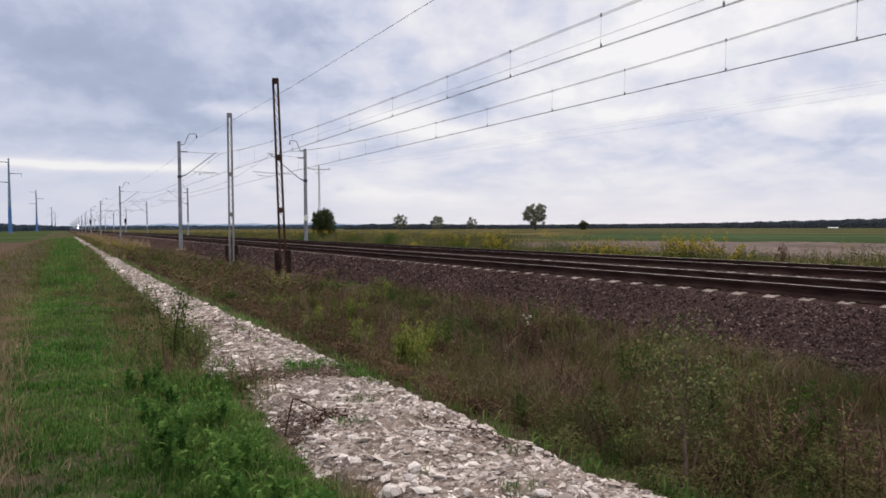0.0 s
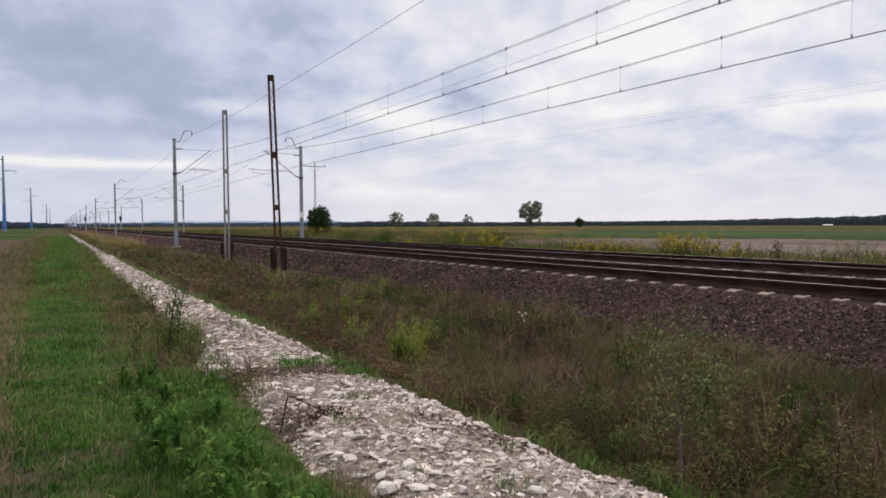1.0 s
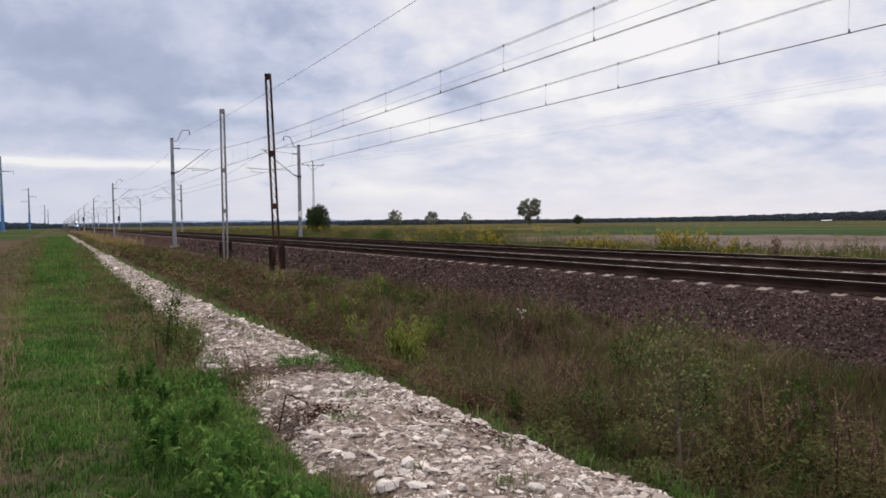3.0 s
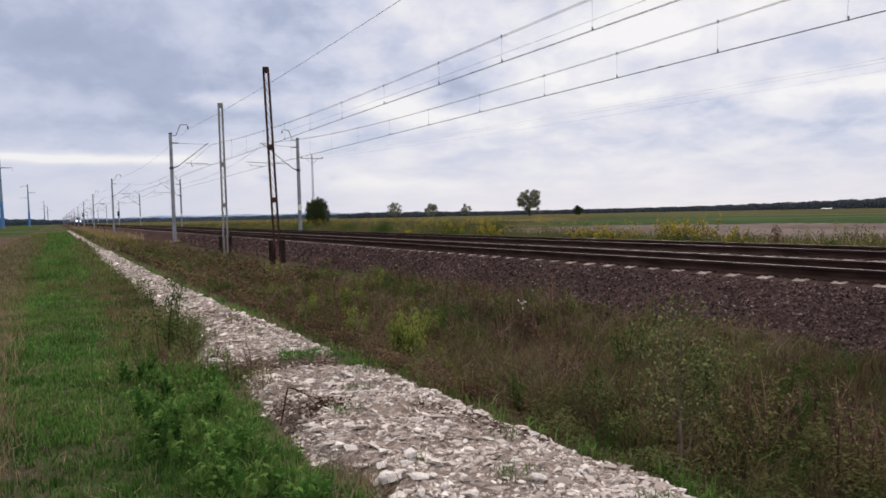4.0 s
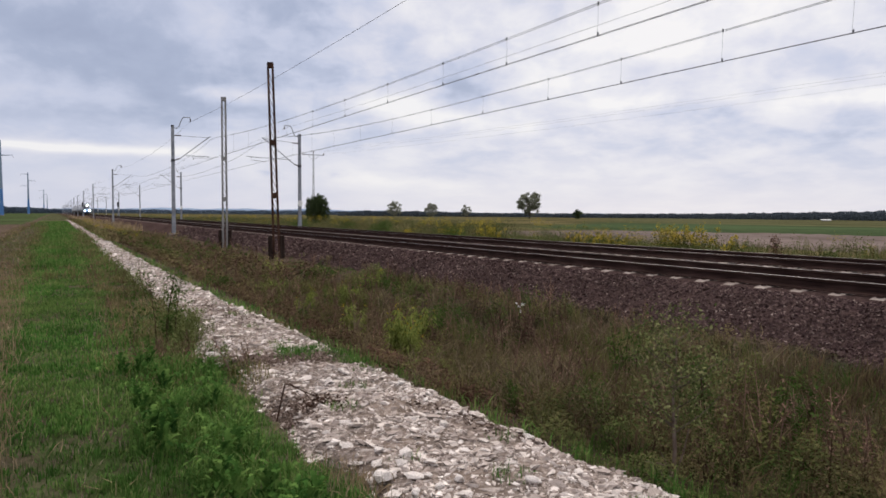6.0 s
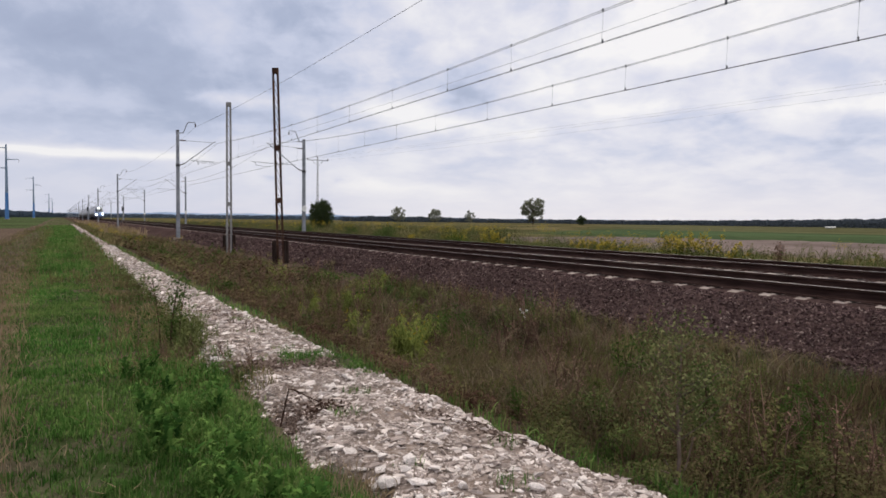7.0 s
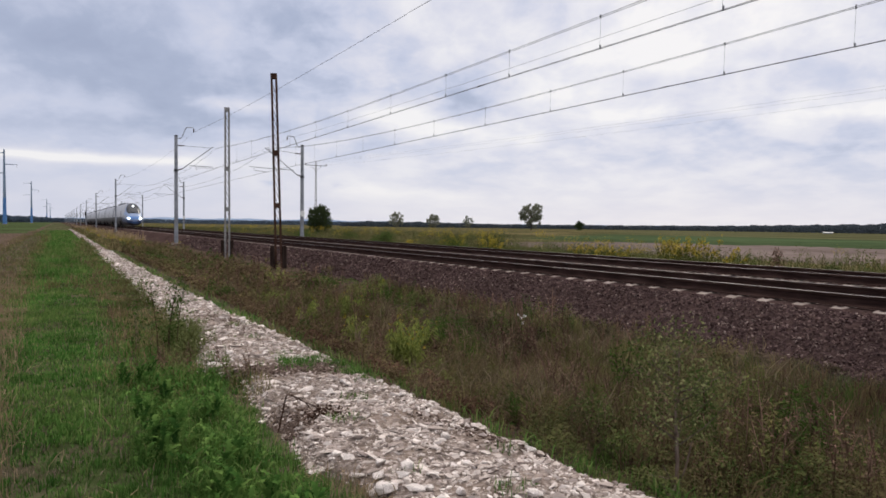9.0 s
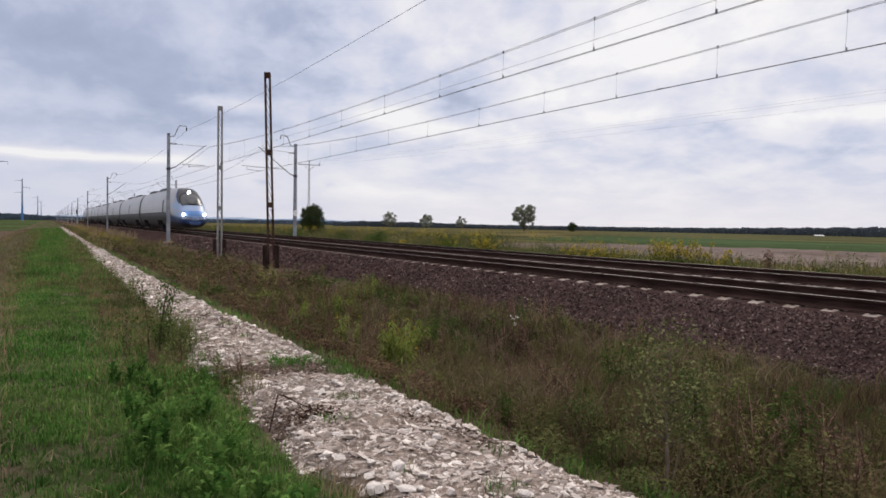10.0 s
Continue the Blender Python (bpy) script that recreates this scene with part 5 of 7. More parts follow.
def weed(seed, leaves, size):
    """One upright weed of unit height: (stem, leaves)."""
    rs = np.random.RandomState(seed)
    lean = rs.uniform(-0.2, 0.2, 2)
    zs = np.array((0, 0.35, 0.7, 1.0))
    mid = np.c_[lean[0] * zs ** 2, lean[1] * zs ** 2, zs]
    sv, sf = tube(mid, (0.012, 0.010, 0.007, 0.003), 3, cap=False)
    stems = [(sv, tris(sf))]
    for k in range(3):
        z0 = rs.uniform(0.35, 0.75)
        a, l = rs.uniform(0, 2 * np.pi), rs.uniform(0.15, 0.35)
        b0 = np.array((lean[0] * z0 ** 2, lean[1] * z0 ** 2, z0))
        bv, bf = tube([b0, b0 + (l * 0.5 * math.cos(a), l * 0.5 * math.sin(a), l * 0.9)], (0.006, 0.002), 3, cap=False)
        stems.append((bv, tris(bf)))
    lv = []
    for i in range(leaves):
        z0 = rs.uniform(0.08, 1.0) ** 0.8
        a = rs.uniform(0, 2 * np.pi)
        l = size * rs.uniform(0.6, 1.3) * (1.1 - 0.55 * z0)
        w = l * rs.uniform(0.16, 0.28)
        up = rs.uniform(-0.35, 0.75)
        d = np.array((math.cos(a), math.sin(a), up))
        sdir = np.array((-math.sin(a), math.cos(a), rs.uniform(-0.4, 0.4)))
        o = np.array((lean[0] * z0 ** 2, lean[1] * z0 ** 2, z0)) + d * rs.uniform(0, 0.12) * (1.2 - z0)
        lv.append((np.array([o, o + d * l * 0.5 + sdir * w, o + d * l - (0, 0, 0.25 * l), o + d * l * 0.5 - sdir * w]), np.array([(0, 1, 2), (0, 2, 3)])))
    return join(*stems), join(*lv)


WEEDS = [weed(s, 42, 0.125) for s in (1, 2, 3, 4, 5)]
DEAD = [weed(s, 30, 0.085) for s in (11, 12, 13)]


def ditch_edge(x, y):
    low = path_middle(y) + path_half(y) + 0.05 + 0.10 * waves(x * 0, y, 1.0, 51)
    high = np.interp(y, (2, 8, 14, 25, 60), (8.0, 7.7, 8.3, 8.4, 8.2)) + 0.25 * waves(x * 0, y, 1.7, 52)
    return np.clip((x - low) / 0.15, 0, 1) * np.clip((high - x) / 0.4, 0, 1)


def ditch_height(x, y):
    """How tall the weeds grow: less at the path and up the slope."""
    return np.clip((x - path_middle(y) - 0.55) / 1.6, 0.16, 1) * np.clip((8.6 - x) / 1.6, 0.3, 1) * (0.85 + 0.3 * waves(x, y, 2.1, 53)) * np.where((x < 4.3) & (y < 4.2), 0.6, 1) * np.where((x > 3.0) & (x < 4.5) & (y > 6.0) & (y < 8.6), 0.5, 1) * np.where(y < 6.5, np.clip((7.2 - x) / 1.2, 0.35, 1), 1)


def scatter_weeds(name, templates, n, seed, dens, height, stem_mat, leaf_mat, label):
    x, y, rs = sample(n, 2.6, 8.7, 1.7, 62, seed, dens)
    m = len(x)
    h = rs.uniform(*height, m) * np.clip(ditch_height(x, y), 0.2, 1.3)
    wide = h * (1 + y / 70)
    pos, rz, tl, sc = np.c_[x, y, ground_z(x, y) - 0.02], rs.uniform(0, 2 * np.pi, m), rs.normal(0, 0.16, m), np.c_[wide, wide, h]
    state = rs.get_state()
    a = bake([t[0] for t in templates], pos, rz, tl, sc, rs)
    rs.set_state(state)
    b = bake([t[1] for t in templates], pos, rz, tl, sc, rs)
    thing(name + "_stems", np_mesh(name + "_stems", *a, stem_mat), "thin stalks of " + label, "weeds", kind="stuff")
    thing(name + "_leaves", np_mesh(name + "_leaves", *b, leaf_mat), "leaves of " + label, "weeds", kind="stuff")


def green_side(x, y):
    """More green close by and in patches, more brown farther along the ditch."""
    return np.clip(0.70 - 0.028 * y + 0.6 * waves(x, y, 2.6, 54), 0.08, 1)


def foot_clear(x, y):
    """Only low growth round the feet of the poles and on the ballast shoulder."""
    return np.where((y > 16) & (x > 6.5 - 0.02 * (y - 16)), 0.12, 1.0)


scatter_weeds("green_weed", WEEDS, 4300, 111, lambda x, y: ditch_edge(x, y) * green_side(x, y) * foot_clear(x, y), (0.25, 0.55), M_BROWN, M_LEAF, "leafy green weeds filling the ditch")
scatter_weeds("dead_weed", DEAD, 4300, 112, lambda x, y: ditch_edge(x, y) * (1.05 - green_side(x, y)) * foot_clear(x, y) * np.where((y < 6.5) & (x > 5.2), 0.2, 1), (0.35, 0.72), M_BROWN, M_BROWN, "dead brown weeds in the ditch")
scatter_weeds("nettle", WEEDS, 3000, 117, lambda x, y: ditch_edge(x, y) * np.clip(waves(x, y, 2.2, 55) * 3 - 1.1, 0, 1) * foot_clear(x, y), (0.3, 0.6), M_NETTLE, M_NETTLE, "dark green nettle patches in the ditch")


def meadow_side(x, y):
    """Where pale grass stands in the ditch: in the middle, in patches."""
    return np.clip(0.25 + 1.3 * waves(x, y, 1.7, 56) + 0.5 * np.exp(-((x - 4.6) / 1.0) ** 2 - ((y - 6.2) / 1.6) ** 2), 0, 1)


gx, gy, grs = sample(5400, 2.6, 8.6, 1.7, 60, 113, lambda x, y: ditch_edge(x, y) * (0.10 + 0.90 * meadow_side(x, y)) * foot_clear(x, y) * np.clip((x - 3.3) / 0.8, 0.15, 1) * np.maximum(np.clip((y - 3.2) / 2.2, 0.12, 1), np.clip((x - 4.2) / 0.8, 0, 0.6)))
tufts("ditch_grass", gx, gy, ground_z(gx, gy), grs, 22, 0.10, (0.10, 0.36), 0.0038, M_OLIVE, "tussocks of fading olive and straw-coloured grass in the ditch", lean=0.55, far=12.0)
gx, gy, grs = sample(900, 3.6, 6.8, 4.4, 40, 114, lambda x, y: ditch_edge(x, y) * np.clip(waves(x, y, 1.4, 57) * 1.5 + 0.1, 0, 1) * foot_clear(x, y) + 0.6 * np.exp(-((x - 4.5) / 0.5) ** 2 - ((y - 5.9) / 0.6) ** 2))
tufts("reed_grass", gx, gy, ground_z(gx, gy), grs, 14, 0.09, (0.22, 0.55), 0.0030, M_STRAW, "clumps of tall straw-coloured grass in the ditch", lean=0.35, far=14.0)
gx, gy, grs = sample(1300, 3.7, 7.4, 1.9, 6.0, 129, lambda x, y: np.clip(0.35 + 1.2 * waves(x, y, 0.9, 97), 0.05, 1))
tufts("russet_grass", gx, gy, ground_z(gx, gy), grs, 24, 0.10, (0.10, 0.40), 0.0030, M_RUSSET, "withered russet grass in the ditch", lean=0.6, far=12.0)
gx, gy, grs = sample(760, 3.5, 7.4, 1.9, 6.0, 130, lambda x, y: np.clip(0.2 + 1.3 * waves(x, y, 0.8, 98), 0, 1))
tufts("green_ditch_grass", gx, gy, ground_z(gx, gy), grs, 22, 0.10, (0.10, 0.36), 0.0034, M_NETTLE, "dark green grass in the ditch", lean=0.6, far=12.0)
gx, gy, grs = sample(1150, 4.0, 7.8, 2.0, 6.2, 131, lambda x, y: np.clip(0.45 + 1.2 * waves(x, y, 1.0, 100), 0.05, 1))
tufts("slope_grass", gx, gy, ground_z(gx, gy), grs, 24, 0.11, (0.05, 0.18), 0.0034, M_SLOPE, "soft dull green grass on the slope of the ditch", lean=0.8, far=12.0)
gx, gy, grs = sample(330, 6.7, 7.95, 3.6, 18, 135, lambda x, y: np.clip(0.55 + 0.8 * waves(x, y, 1.3, 99), 0, 1))
dome_clumps("slope_weeds", gx, gy, (0.10, 0.26), (0.07, 0.2), 110, 0.012, M_WITHER, "low dark withered weeds at the foot of the ballast", 177)
mrs_ = np.random.RandomState(175)
gx, gy = 4.75 + mrs_.normal(0, 0.55, 420), 6.3 + mrs_.normal(0, 0.75, 420)
tufts("olive_grass_stand", gx, gy, ground_z(gx, gy), mrs_, 22, 0.10, (0.16, 0.44), 0.0032, M_OLIVE, "stand of pale olive grass in the ditch", lean=0.4, far=14.0)
gx, gy = 4.55 + mrs_.normal(0, 0.55, 460), 6.1 + mrs_.normal(0, 0.6, 460)
tufts("straw_stand", gx, gy, ground_z(gx, gy), mrs_, 16, 0.12, (0.15, 0.42), 0.0024, M_STRAW, "stand of pale straw-coloured grass in the ditch", lean=0.25, far=14.0)
gx, gy, grs = sample(330, 2.95, 4.9, 4.8, 17, 120, lambda x, y: ditch_edge(x, y) * np.clip(1.1 - 0.45 * np.abs(x - 3.6) + 0.4 * waves(x, y, 1.1, 60), 0, 1))
dome_clumps("russet_weeds", gx, gy, (0.14, 0.36), (0.16, 0.36), 155, 0.012, M_RUSSET, "reddish brown withered low weeds beside the rubble path", 174)
gx, gy, grs = sample(420, 2.9, 6.9, 5.2, 46, 118, lambda x, y: ditch_edge(x, y) * np.clip(0.9 - 0.25 * (x - 3.0) + 0.5 * waves(x, y, 2.0, 60), 0, 1))
dome_clumps("russet_weeds", gx, gy, (0.12, 0.42), (0.14, 0.38), 120, 0.0142, M_RUSSET, "reddish brown withered low weeds in the ditch", 171)
gx, gy, grs = sample(230, 3.2, 7.4, 5.0, 46, 119, lambda x, y: ditch_edge(x, y) * np.clip(0.2 + 1.3 * waves(x, y, 3.1, 64), 0, 1))
dome_clumps("leafy_clumps", gx, gy, (0.12, 0.38), (0.22, 0.48), 170, 0.016, M_LEAF, "olive green leafy clumps in the ditch", 172)
gx, gy, grs = sample(150, 3.2, 7.4, 5.0, 40, 128, lambda x, y: ditch_edge(x, y) * np.clip(0.1 + 1.5 * waves(x, y, 2.7, 70), 0, 1))
dome_clumps("dark_clumps", gx, gy, (0.12, 0.34), (0.2, 0.45), 190, 0.015, M_NETTLE, "dark green leafy clumps in the ditch", 173)
for cx_, cy_, cr_, ch_, cm_, cl_ in ((3.25, 16.0, 0.42, 0.42, M_NETTLE, "dark green rounded clump beside the rubble path"), (5.05, 15.6, 0.55, 0.5, M_LEAF, "green leafy clump in the ditch"), (6.3, 14.6, 0.6, 0.5, M_NETTLE, "green leafy clump below the ballast"),
                                     (5.0, 9.5, 0.38, 0.62, M_NETTLE, "green leafy clump behind the goldenrod"), (5.0, 23.5, 0.6, 0.5, M_GOLDLEAF, "yellowish green clump in the ditch"), (4.9, 12.4, 0.5, 0.55, M_GOLDLEAF, "yellowish green clump in the ditch"),
                                     (7.0, 13.6, 0.3, 0.3, M_SAPLEAF, "pale green clump at the foot of the ballast"), (4.7, 5.3, 0.3, 0.5, M_GOLDLEAF, "yellowish green clump in the ditch"),
                                     (6.3, 18.6, 0.75, 0.45, M_NETTLE, "green leafy clump below the ballast"), (6.5, 15.9, 0.7, 0.5, M_LEAF, "green leafy clump below the ballast"), (7.5, 17.2, 0.45, 0.4, M_SAPLEAF, "pale green clump at the foot of the ballast"),
                                     (5.45, 13.5, 0.75, 0.48, M_GOLDLEAF, "yellowish green clump in the ditch"), (5.75, 10.2, 0.42, 0.6, M_NETTLE, "dark green leafy clump in the ditch"), (4.6, 16.6, 0.6, 0.42, M_LEAF, "green leafy clump in the ditch"),
                                     (6.3, 10.0, 0.75, 0.36, M_WITHER, "dark withered clump below the ballast"), (6.9, 9.0, 0.6, 0.32, M_WITHER, "dark withered clump below the ballast"), (6.2, 8.6, 0.5, 0.34, M_WITHER, "dark withered clump below the ballast"),
                                     (3.35, 7.3, 0.34, 0.26, M_DARKRED, "dark red withered clump at the path"), (3.55, 6.4, 0.30, 0.26, M_DARKRED, "dark red withered clump at the path"), (3.34, 5.55, 0.42, 0.20, M_DARKRED, "dark red withered clump at the path"), (3.2, 9.2, 0.3, 0.25, M_DARKRED, "dark red withered clump at the path")):
    dome_clumps("weed_clump", np.full(9, cx_) + 0.4 * cr_ * np.cos(np.arange(9) * 2.4), np.full(9, cy_) + 0.4 * cr_ * np.sin(np.arange(9) * 2.4), (0.4 * cr_, 0.75 * cr_), (0.7 * ch_, ch_), 260, 0.014, cm_, cl_, int(cx_ * 100))
gx, gy, grs = sample(16000, 2.5, 4.0, 1.8, 40, 115, lambda x, y: np.clip(1 - np.abs(x - path_middle(y) - path_half(y) - 0.12 - 0.06 * waves(x * 0, y, 0.9, 58)) / 0.16, 0, 1) * (0.25 + 0.75 * patch(x, y, 0.8, 69, -0.4, 0.4)))
grass("edge_grass", gx, gy, np.maximum(ground_z(gx, gy), -0.66), grs, (0.06, 0.19), 0.006, M_GRASS, "green grass fringe along the rubble path", "grass", 0.45, 10.0)
gx, gy, grs = sample(26000, 1.3, 2.9, 2.2, 30, 116, lambda x, y: np.clip(waves(x, y, 0.75, 59) * 3 - 1.9, 0, 1) * 0.8 + 0.5 * np.clip(1 - np.abs(y - 6.85 - 0.5 * (x - 2.0)) / 0.25, 0, 1) * (x > 1.9))
grass("path_tuft", gx, gy, path_z(gx, gy), grs, (0.03, 0.10), 0.004, M_GRASS, "small green tufts growing through the rubble", "grass", 0.5, 10.0)

prs_ = np.random.RandomState(176)
gx, gy = 2.22 + prs_.normal(0, 0.13, 60), 7.05 + prs_.normal(0, 0.14, 60)
gx, gy = np.r_[gx, 2.54 + prs_.normal(0, 0.08, 50)], np.r_[gy, 6.6 + prs_.normal(0, 0.20, 50)]
tufts("path_grass_tuft", gx, gy, path_z(gx, gy), prs_, 16, 0.05, (0.03, 0.10), 0.0045, M_GRASS, "green grass tufts growing across the rubble", lean=1.0, far=12.0)


def edge_weeds(n, seed, name, templates, mat, height, label):
    x, y, rs = sample(n, 0.75, 1.8, 6.6, 24, seed, lambda x, y: np.clip(1 - np.abs(x - path_left(y) + 0.02 - 0.08 * waves(x * 0, y, 1.1, 66)) / 0.28, 0, 1) * (0.25 + 0.75 * patch(x, y, 1.3, 65)))
    m = len(x)
    h = rs.uniform(*height, m)
    args = (np.c_[x, y, ground_z(x, y) - 0.02], rs.uniform(0, 6.28, m), rs.normal(0, 0.2, m), np.c_[h * 1.2, h * 1.2, h])
    g = bake([join(t[0], t[1]) for t in templates], *args, rs)
    thing(name, np_mesh(name, *g, mat), label, "weeds", kind="stuff")


edge_weeds(700, 141, "path_edge_weeds", WEEDS, M_SAPLEAF, (0.16, 0.42), "green weeds crowding the edge of the rubble path")
edge_weeds(110, 142, "path_edge_dead_weeds", DEAD, M_BROWN, (0.15, 0.42), "brown withered weeds at the edge of the rubble path")

gx, gy, grs = sample(2600, 1.0, 1.75, 2.7, 4.2, 143, lambda x, y: np.clip(1 - np.abs(x - path_left(y) + 0.03) / 0.2, 0, 1) * np.clip(1 - np.abs(y - 3.5) / 0.7, 0, 1))
grass("withered_tuft", gx, gy, ground_z(gx, gy), grs, (0.06, 0.2), 0.004, M_DRY, "withered grass tuft at the edge of the rubble", "grass", 0.6)



def build_bramble(name, n, seed, x0, x1, y0, y1, tall, mat, size, label):
    rs = np.random.RandomState(seed)
    x, y = rs.uniform(x0, x1, n), rs.uniform(y0, y1, n)
    hump = np.clip(0.45 + 0.9 * waves(x, y, 0.9 if y0 < 12 else 2.4, seed), 0.08, 1.1) * np.clip((x - path_right(y)) / 0.5, 0, 1)
    keep = (hump > 0.12) & (rs.uniform(0, 1, n) < 0.35 + 0.65 * hump)
    x, y, hump = x[keep], y[keep], hump[keep]
    z = np.minimum(ground_z(x, y), -0.62) + tall * hump * rs.uniform(0.1, 1, len(x)) ** 0.6
    m = len(x)
    c = np.c_[x, y, z]
    a = np.c_[rs.normal(0, 1, (m, 2)), rs.normal(0, 0.35, m)]
    a /= np.linalg.norm(a, axis=1)[:, None]
    b = np.cross(a, np.c_[rs.normal(0, 0.35, (m, 2)), np.ones(m)])
    b /= np.linalg.norm(b, axis=1)[:, None]
    s_ = (size * rs.uniform(0.6, 1.5, m))[:, None]
    v = np.stack([c - a * s_, c + b * s_ * 0.6, c + a * s_, c - b * s_ * 0.6], 1).reshape(-1, 3)
    i = np.arange(m)[:, None] * 4
    thing(name, np_mesh(name, v, np.concatenate([i + (0, 1, 2), i + (0, 2, 3)]), mat), label, "shrubs", kind="stuff")


build_bramble("bramble", 24000, 81, 2.9, 4.5, 2.2, 4.8, 0.38, M_BRAMBLE, 0.0120, "dark green bramble thicket beside the rubble path")
build_bramble("bramble", 7000, 82, 3.6, 6.6, 1.8, 4.9, 0.32, M_BRAMBLE, 0.0125, "dark green bramble thicket in the ditch")
build_bramble("red_weeds", 7000, 91, 3.7, 5.6, 2.4, 4.3, 0.36, M_RUSSET, 0.010, "reddish brown withered weeds in the ditch")

vx_, vy_, vrs = sample(700, 0.3, 1.75, 7.5, 30, 154, lambda x, y: np.clip((x - path_left(y) + 1.0) / 0.3, 0, 1) * (x < path_left(y) + 0.05) * patch(x, y, 1.6, 93, -0.1, 0.5))
n_ = len(vx_)
hh = vrs.uniform(0.08, 0.26, n_)
thing("verge_dead_weeds", np_mesh("verge_dead_weeds", *bake([join(t[0], t[1]) for t in DEAD], np.c_[vx_, vy_, ground_z(vx_, vy_)], vrs.uniform(0, 6.28, n_), vrs.normal(0, 0.25, n_), np.c_[hh * 1.5, hh * 1.5, hh], vrs), M_BROWN),
      "low reddish brown dead weeds on the verge", "weeds", kind="stuff")
build_bramble("ditch_thicket", 7000, 88, 3.1, 6.5, 15.0, 34.0, 0.40, M_LEAF, 0.036, "green and brown thicket along the ditch")
build_bramble("ditch_thicket", 24000, 89, 2.9, 6.3, 16.0, 55.0, 0.50, M_RUSSET, 0.045, "brown withered thicket along the ditch")
build_bramble("ditch_thicket", 8000, 90, 3.0, 6.0, 26.0, 60.0, 0.45, M_NETTLE, 0.055, "dark green thicket along the ditch")


def path_invaders(name, n, seed, mat, height, label):
    """Growth that closes in on the rubble from both edges, in clumps."""
    x, y, rs = sample(n, 0.7, 3.6, 6.0, 70, seed, lambda x, y: np.clip((np.abs(x - path_middle(y)) / path_half(y) - np.interp(y, (8, 25, 50), (0.86, 0.80, 0.6)) - 0.35 * waves(x, y, 2.2, seed)) / 0.2, 0, 1) * (np.abs(x - path_middle(y)) < path_half(y) * 1.25))
    grass(name, x, y, path_z(x, y) - 0.02, rs, height, 0.006, mat, label, "grass", 0.5, 12.0, 0.01)


path_invaders("creeping_grass", 34000, 151, M_GRASS, (0.04, 0.15), "green grass creeping over the edge of the rubble path")
path_invaders("creeping_dead_grass", 30000, 152, M_OLIVE, (0.05, 0.18), "fading grass creeping over the edge of the rubble path")
gx, gy, grs = sample(1100, 0.8, 1.75, 7.6, 10.8, 153, lambda x, y: np.clip(1 - np.hypot((x - 1.38) / 0.34, (y - 9.3) / 1.3), 0, 1))
n_ = len(gx)
hh = grs.uniform(0.12, 0.34, n_)
thing("edge_bush_weeds", np_mesh("edge_bush_weeds", *bake([join(t[0], t[1]) for t in WEEDS], np.c_[gx, gy, ground_z(gx, gy)], grs.uniform(0, 6.28, n_), grs.normal(0, 0.15, n_), np.c_[hh, hh, hh], grs), M_SAPLEAF),
      "dense low olive weeds bulging over the path edge", "weeds", kind="stuff")

# ---- single plants ----
M_CLUMP = material("pale_green_leaf", ((0.0, (0.12, 0.15, 0.036)), (0.5, (0.20, 0.235, 0.06)), (1.0, (0.31, 0.335, 0.105))), 2, rough=0.6, island=0.6, bump=0, translucent=0.35)
M_YOUNG = material("young_tree_leaf", ((0.0, (0.040, 0.054, 0.020)), (0.5, (0.105, 0.122, 0.046)), (1.0, (0.27, 0.27, 0.125))), 2, rough=0.6, island=0.8, bump=0, translucent=0.3)
M_PALEBARK = material("pale_grey_bark", ramp3((0.082, 0.058, 0.045), (0.13, 0.095, 0.077), (0.20, 0.155, 0.128)), 30, rough=0.9, bump=0.4, stretch=(1, 1, 0.3))


